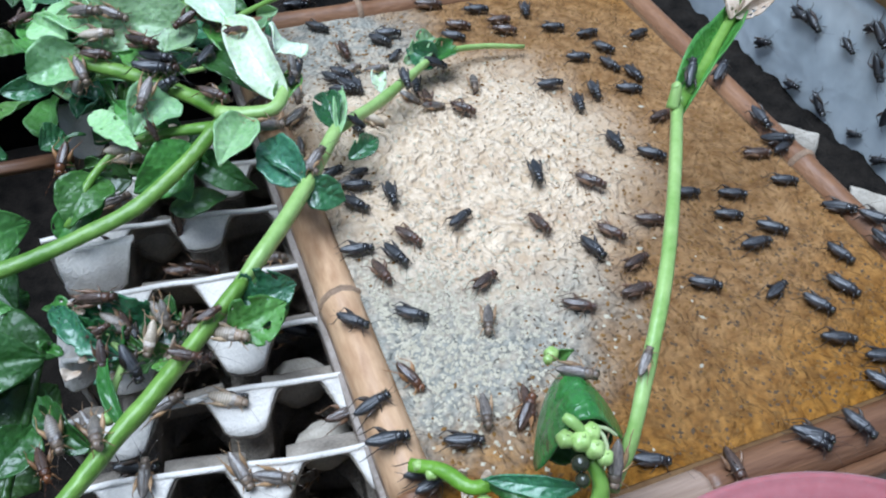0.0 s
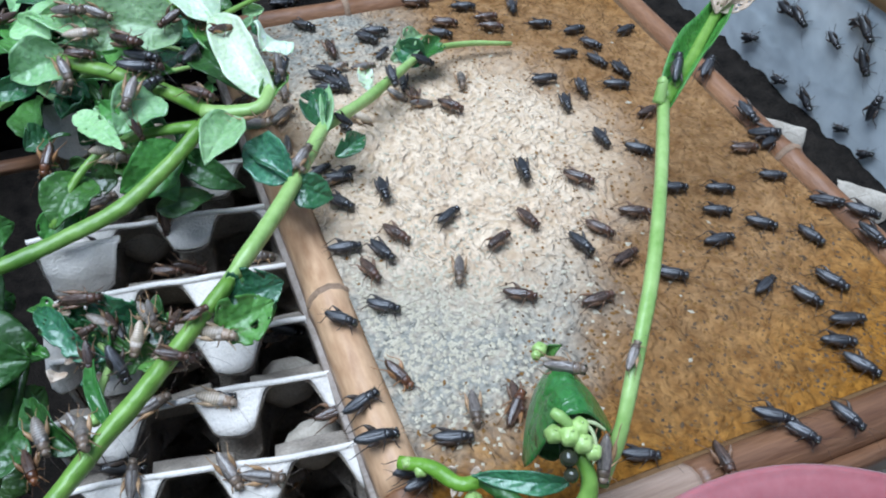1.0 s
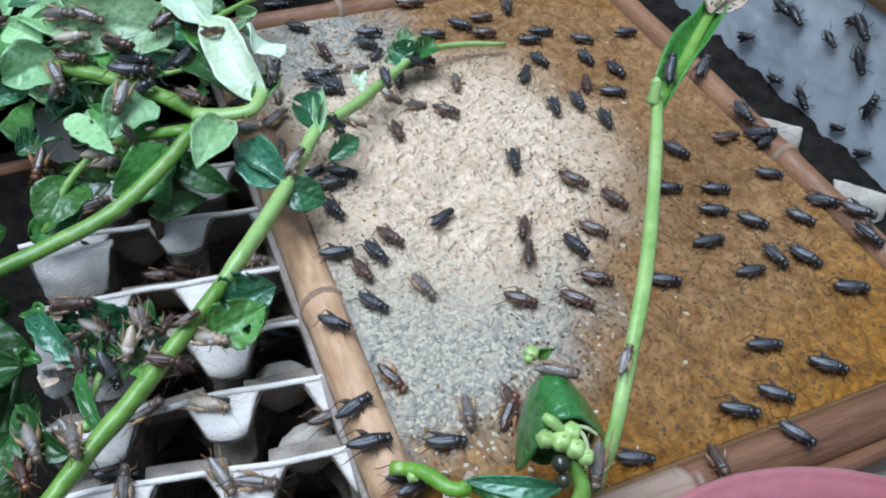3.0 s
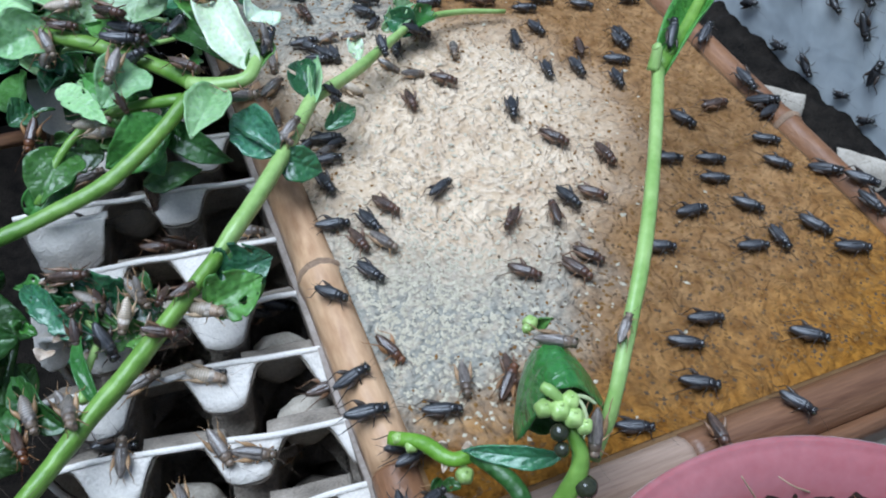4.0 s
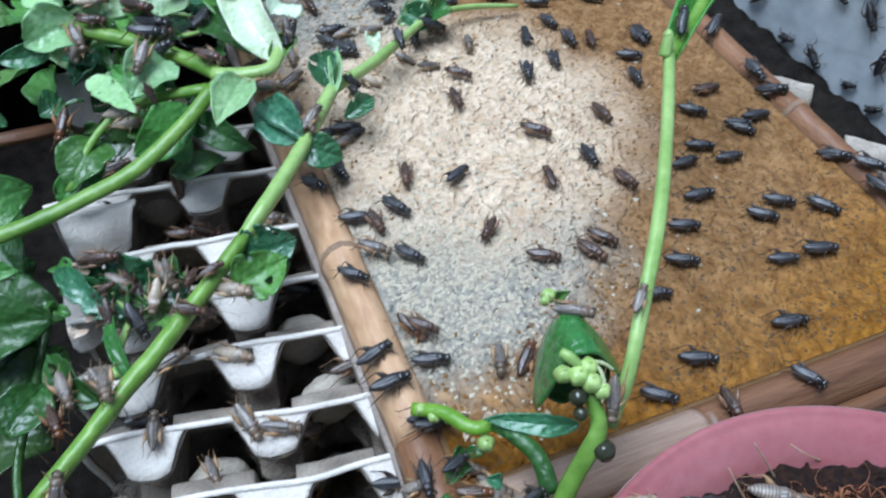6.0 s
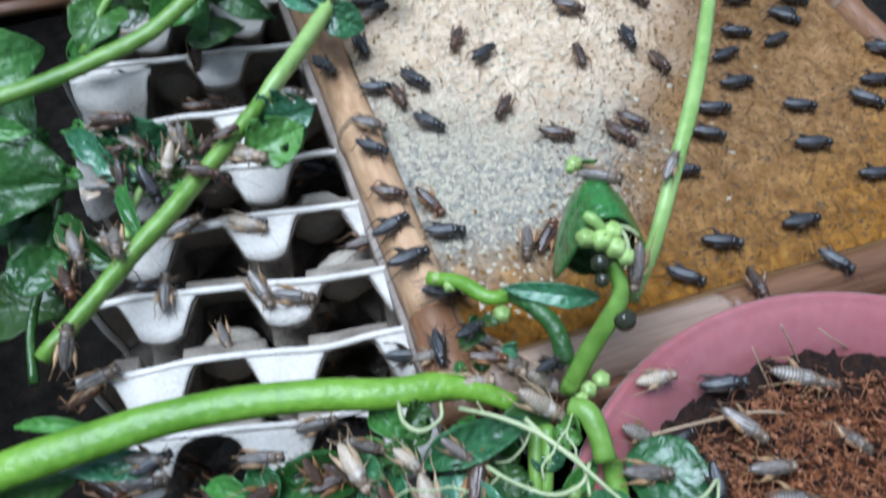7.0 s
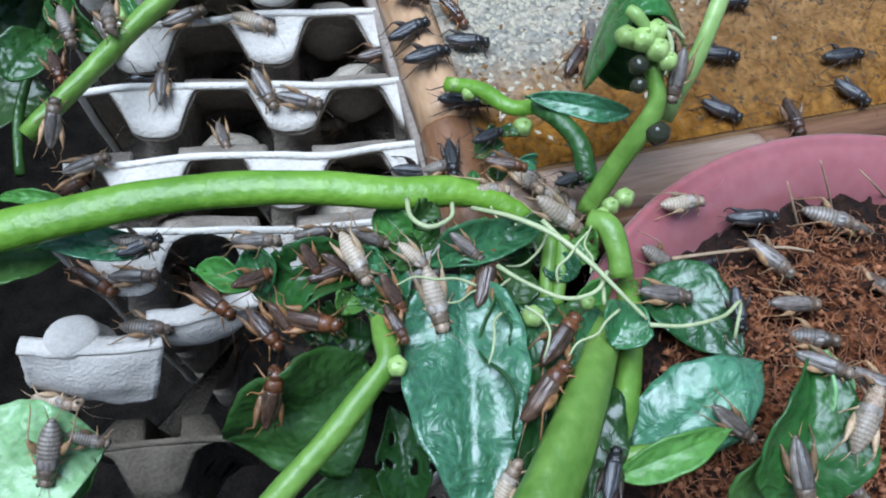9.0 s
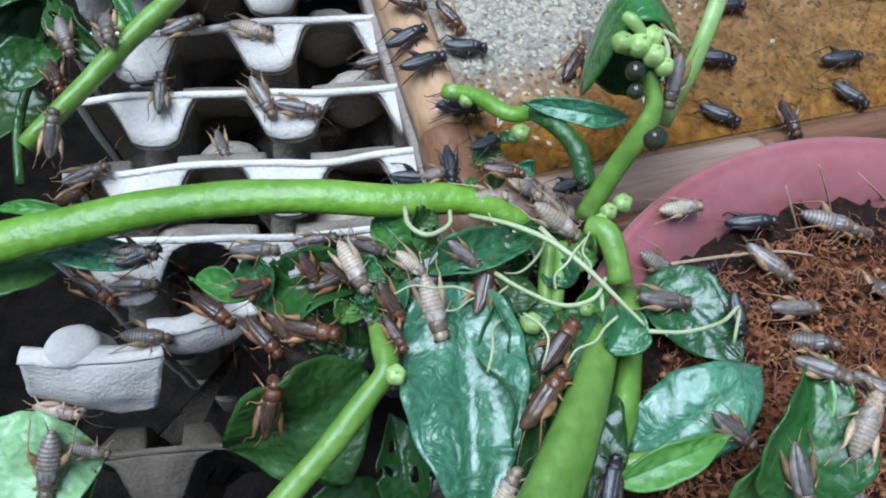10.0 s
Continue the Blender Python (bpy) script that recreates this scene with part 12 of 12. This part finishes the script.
    walk(mover_61, [(0.0, pose(0.0504, 0.0483, -0.0014, 0, 0, -98)), (3.5, pose(0.0504, 0.0483, -0.0014, 0, 0, -98)), (4.0, pose(0.0509, 0.0490, -0.0014, 0, 0, -98)), (4.5, pose(0.0525, 0.0415, -0.0015, 0, 0, -98)), (5.0, pose(0.0502, 0.0342, -0.0016, 0, 0, -98)), (6.5, pose(-0.0067, 0.0873, 0.0035, 0, 0, -31)), (7.0, pose(-0.0098, 0.0832, 0.0035, 0, 0, -31)), (10.0, pose(-0.0098, 0.0832, 0.0035, 0, 0, -31))])
    walk(mover_62, [(0.0, pose(0.0881, 0.0057, -0.0017, 0, 0, -25)), (3.5, pose(0.0880, 0.0057, -0.0017, 0, 0, -25)), (4.0, pose(0.0884, 0.0060, -0.0017, 0, 0, -25)), (4.5, pose(0.0878, 0.0057, -0.0017, 0, 0, -25)), (5.0, pose(0.0886, 0.0060, -0.0017, 0, 0, -25)), (6.5, pose(0.0950, 0.0068, -0.0017, 0, 0, -44)), (7.0, pose(0.0952, 0.0073, -0.0017, 0, 0, -44)), (7.5, pose(0.0957, 0.0077, -0.0017, 0, 0, -44)), (8.0, pose(0.0961, 0.0074, -0.0017, 0, 0, -44)), (8.5, pose(0.0952, 0.0077, -0.0017, 0, 0, -44)), (9.0, pose(0.0954, 0.0075, -0.0017, 0, 0, -44)), (9.5, pose(0.0956, 0.0074, -0.0017, 0, 0, -44)), (10.0, pose(0.0953, 0.0074, -0.0017, 0, 0, -44))])
    walk(mover_63, [(0.0, pose(-0.0135, 0.0480, 0.0035, 0, 0, -9)), (3.5, pose(-0.0135, 0.0480, 0.0035, 0, 0, -9)), (4.0, pose(-0.0138, 0.0483, 0.0035, 0, 0, -9)), (4.5, pose(-0.0142, 0.0479, 0.0035, 0, 0, -9)), (5.0, pose(-0.0135, 0.0479, 0.0035, 0, 0, -9)), (6.5, pose(-0.0129, 0.0507, 0.0035, 0, 0, 6)), (7.0, pose(-0.0127, 0.0476, 0.0035, 0, 0, 6)), (7.5, pose(-0.0067, 0.0475, 0.0035, 0, 0, 6)), (8.0, pose(-0.0125, 0.0491, 0.0035, 0, 0, 6)), (8.5, pose(-0.0118, 0.0507, 0.0035, 0, 0, 6)), (9.0, pose(-0.0112, 0.0516, 0.0035, 0, 0, 6)), (9.5, pose(-0.0148, 0.0524, 0.0035, 0, 0, 6)), (10.0, pose(-0.0117, 0.0517, 0.0035, 0, 0, 6))])
    walk(mover_64, [(0.0, pose(-0.0028, 0.0243, 0.0035, 0, 0, 11)), (3.5, pose(-0.0028, 0.0243, 0.0035, 0, 0, 11)), (4.0, pose(-0.0029, 0.0243, 0.0035, 0, 0, 11)), (4.5, pose(-0.0035, 0.0246, 0.0035, 0, 0, 11)), (6.5, pose(-0.0031, 0.0264, 0.0035, 0, 0, -18)), (7.0, pose(-0.0030, 0.0271, 0.0035, 0, 0, -18)), (7.5, pose(-0.0029, 0.0273, 0.0035, 0, 0, -18)), (8.0, pose(-0.0006, 0.0273, 0.0035, 0, 0, -18)), (8.5, pose(-0.0019, 0.0259, 0.0035, 0, 0, -18)), (9.0, pose(-0.0013, 0.0275, 0.0035, 0, 0, -18)), (9.5, pose(-0.0020, 0.0278, 0.0035, 0, 0, -18)), (10.0, pose(-0.0031, 0.0289, 0.0035, 0, 0, -18))])
    walk(mover_65, [(0.0, pose(0.2795, 0.1615, -0.0018, 0, 0, 15)), (3.5, pose(0.2794, 0.1615, -0.0018, 0, 0, 15)), (4.0, pose(0.2780, 0.1594, -0.0018, 0, 0, 15)), (4.5, pose(0.2788, 0.1580, -0.0018, 0, 0, 15)), (5.0, pose(0.2662, 0.1461, -0.0018, 0, 0, 15)), (7.0, pose(0.2534, 0.1576, -0.0018, 0, 0, -32)), (10.0, pose(0.2545, 0.1587, -0.0018, 0, 0, -32))])
    walk(mover_66, [(0.0, pose(0.0175, 0.0399, -0.0017, 0, 0, -20)), (3.5, pose(0.0174, 0.0399, -0.0017, 0, 0, -20)), (6.5, pose(0.0079, 0.0595, -0.0016, 0, 0, -18)), (7.0, pose(0.0079, 0.0597, -0.0016, 0, 0, -18)), (10.0, pose(0.0083, 0.0605, -0.0016, 0, 0, -18))])
    walk(mover_67, [(0.0, pose(0.1160, -0.0107, 0.0035, 0, 0, -96)), (6.5, pose(0.1160, -0.0107, 0.0035, 0, 0, -96)), (7.0, pose(0.1168, -0.0088, 0.0035, 0, 0, -96)), (7.5, pose(0.1182, -0.0053, 0.0035, 0, 0, -96)), (8.0, pose(0.1179, -0.0054, 0.0035, 0, 0, -96)), (8.5, pose(0.1168, -0.0056, 0.0035, 0, 0, -96)), (9.0, pose(0.1171, -0.0050, 0.0035, 0, 0, -96)), (9.5, pose(0.1170, -0.0046, 0.0035, 0, 0, -96)), (10.0, pose(0.1164, -0.0045, 0.0035, 0, 0, -96))])
    walk(mover_68, [(0.0, pose(0.1569, -0.0111, 0.0035, 0, 0, -60)), (6.5, pose(0.1569, -0.0111, 0.0035, 0, 0, -60)), (7.0, pose(0.1567, -0.0081, 0.0035, 0, 0, -60)), (7.5, pose(0.1494, -0.0009, 0.0035, 0, 0, -60)), (8.0, pose(0.1535, 0.0050, -0.0018, 0, 0, -60)), (10.0, pose(0.1536, 0.0051, -0.0018, 0, 0, -60))])


motions()
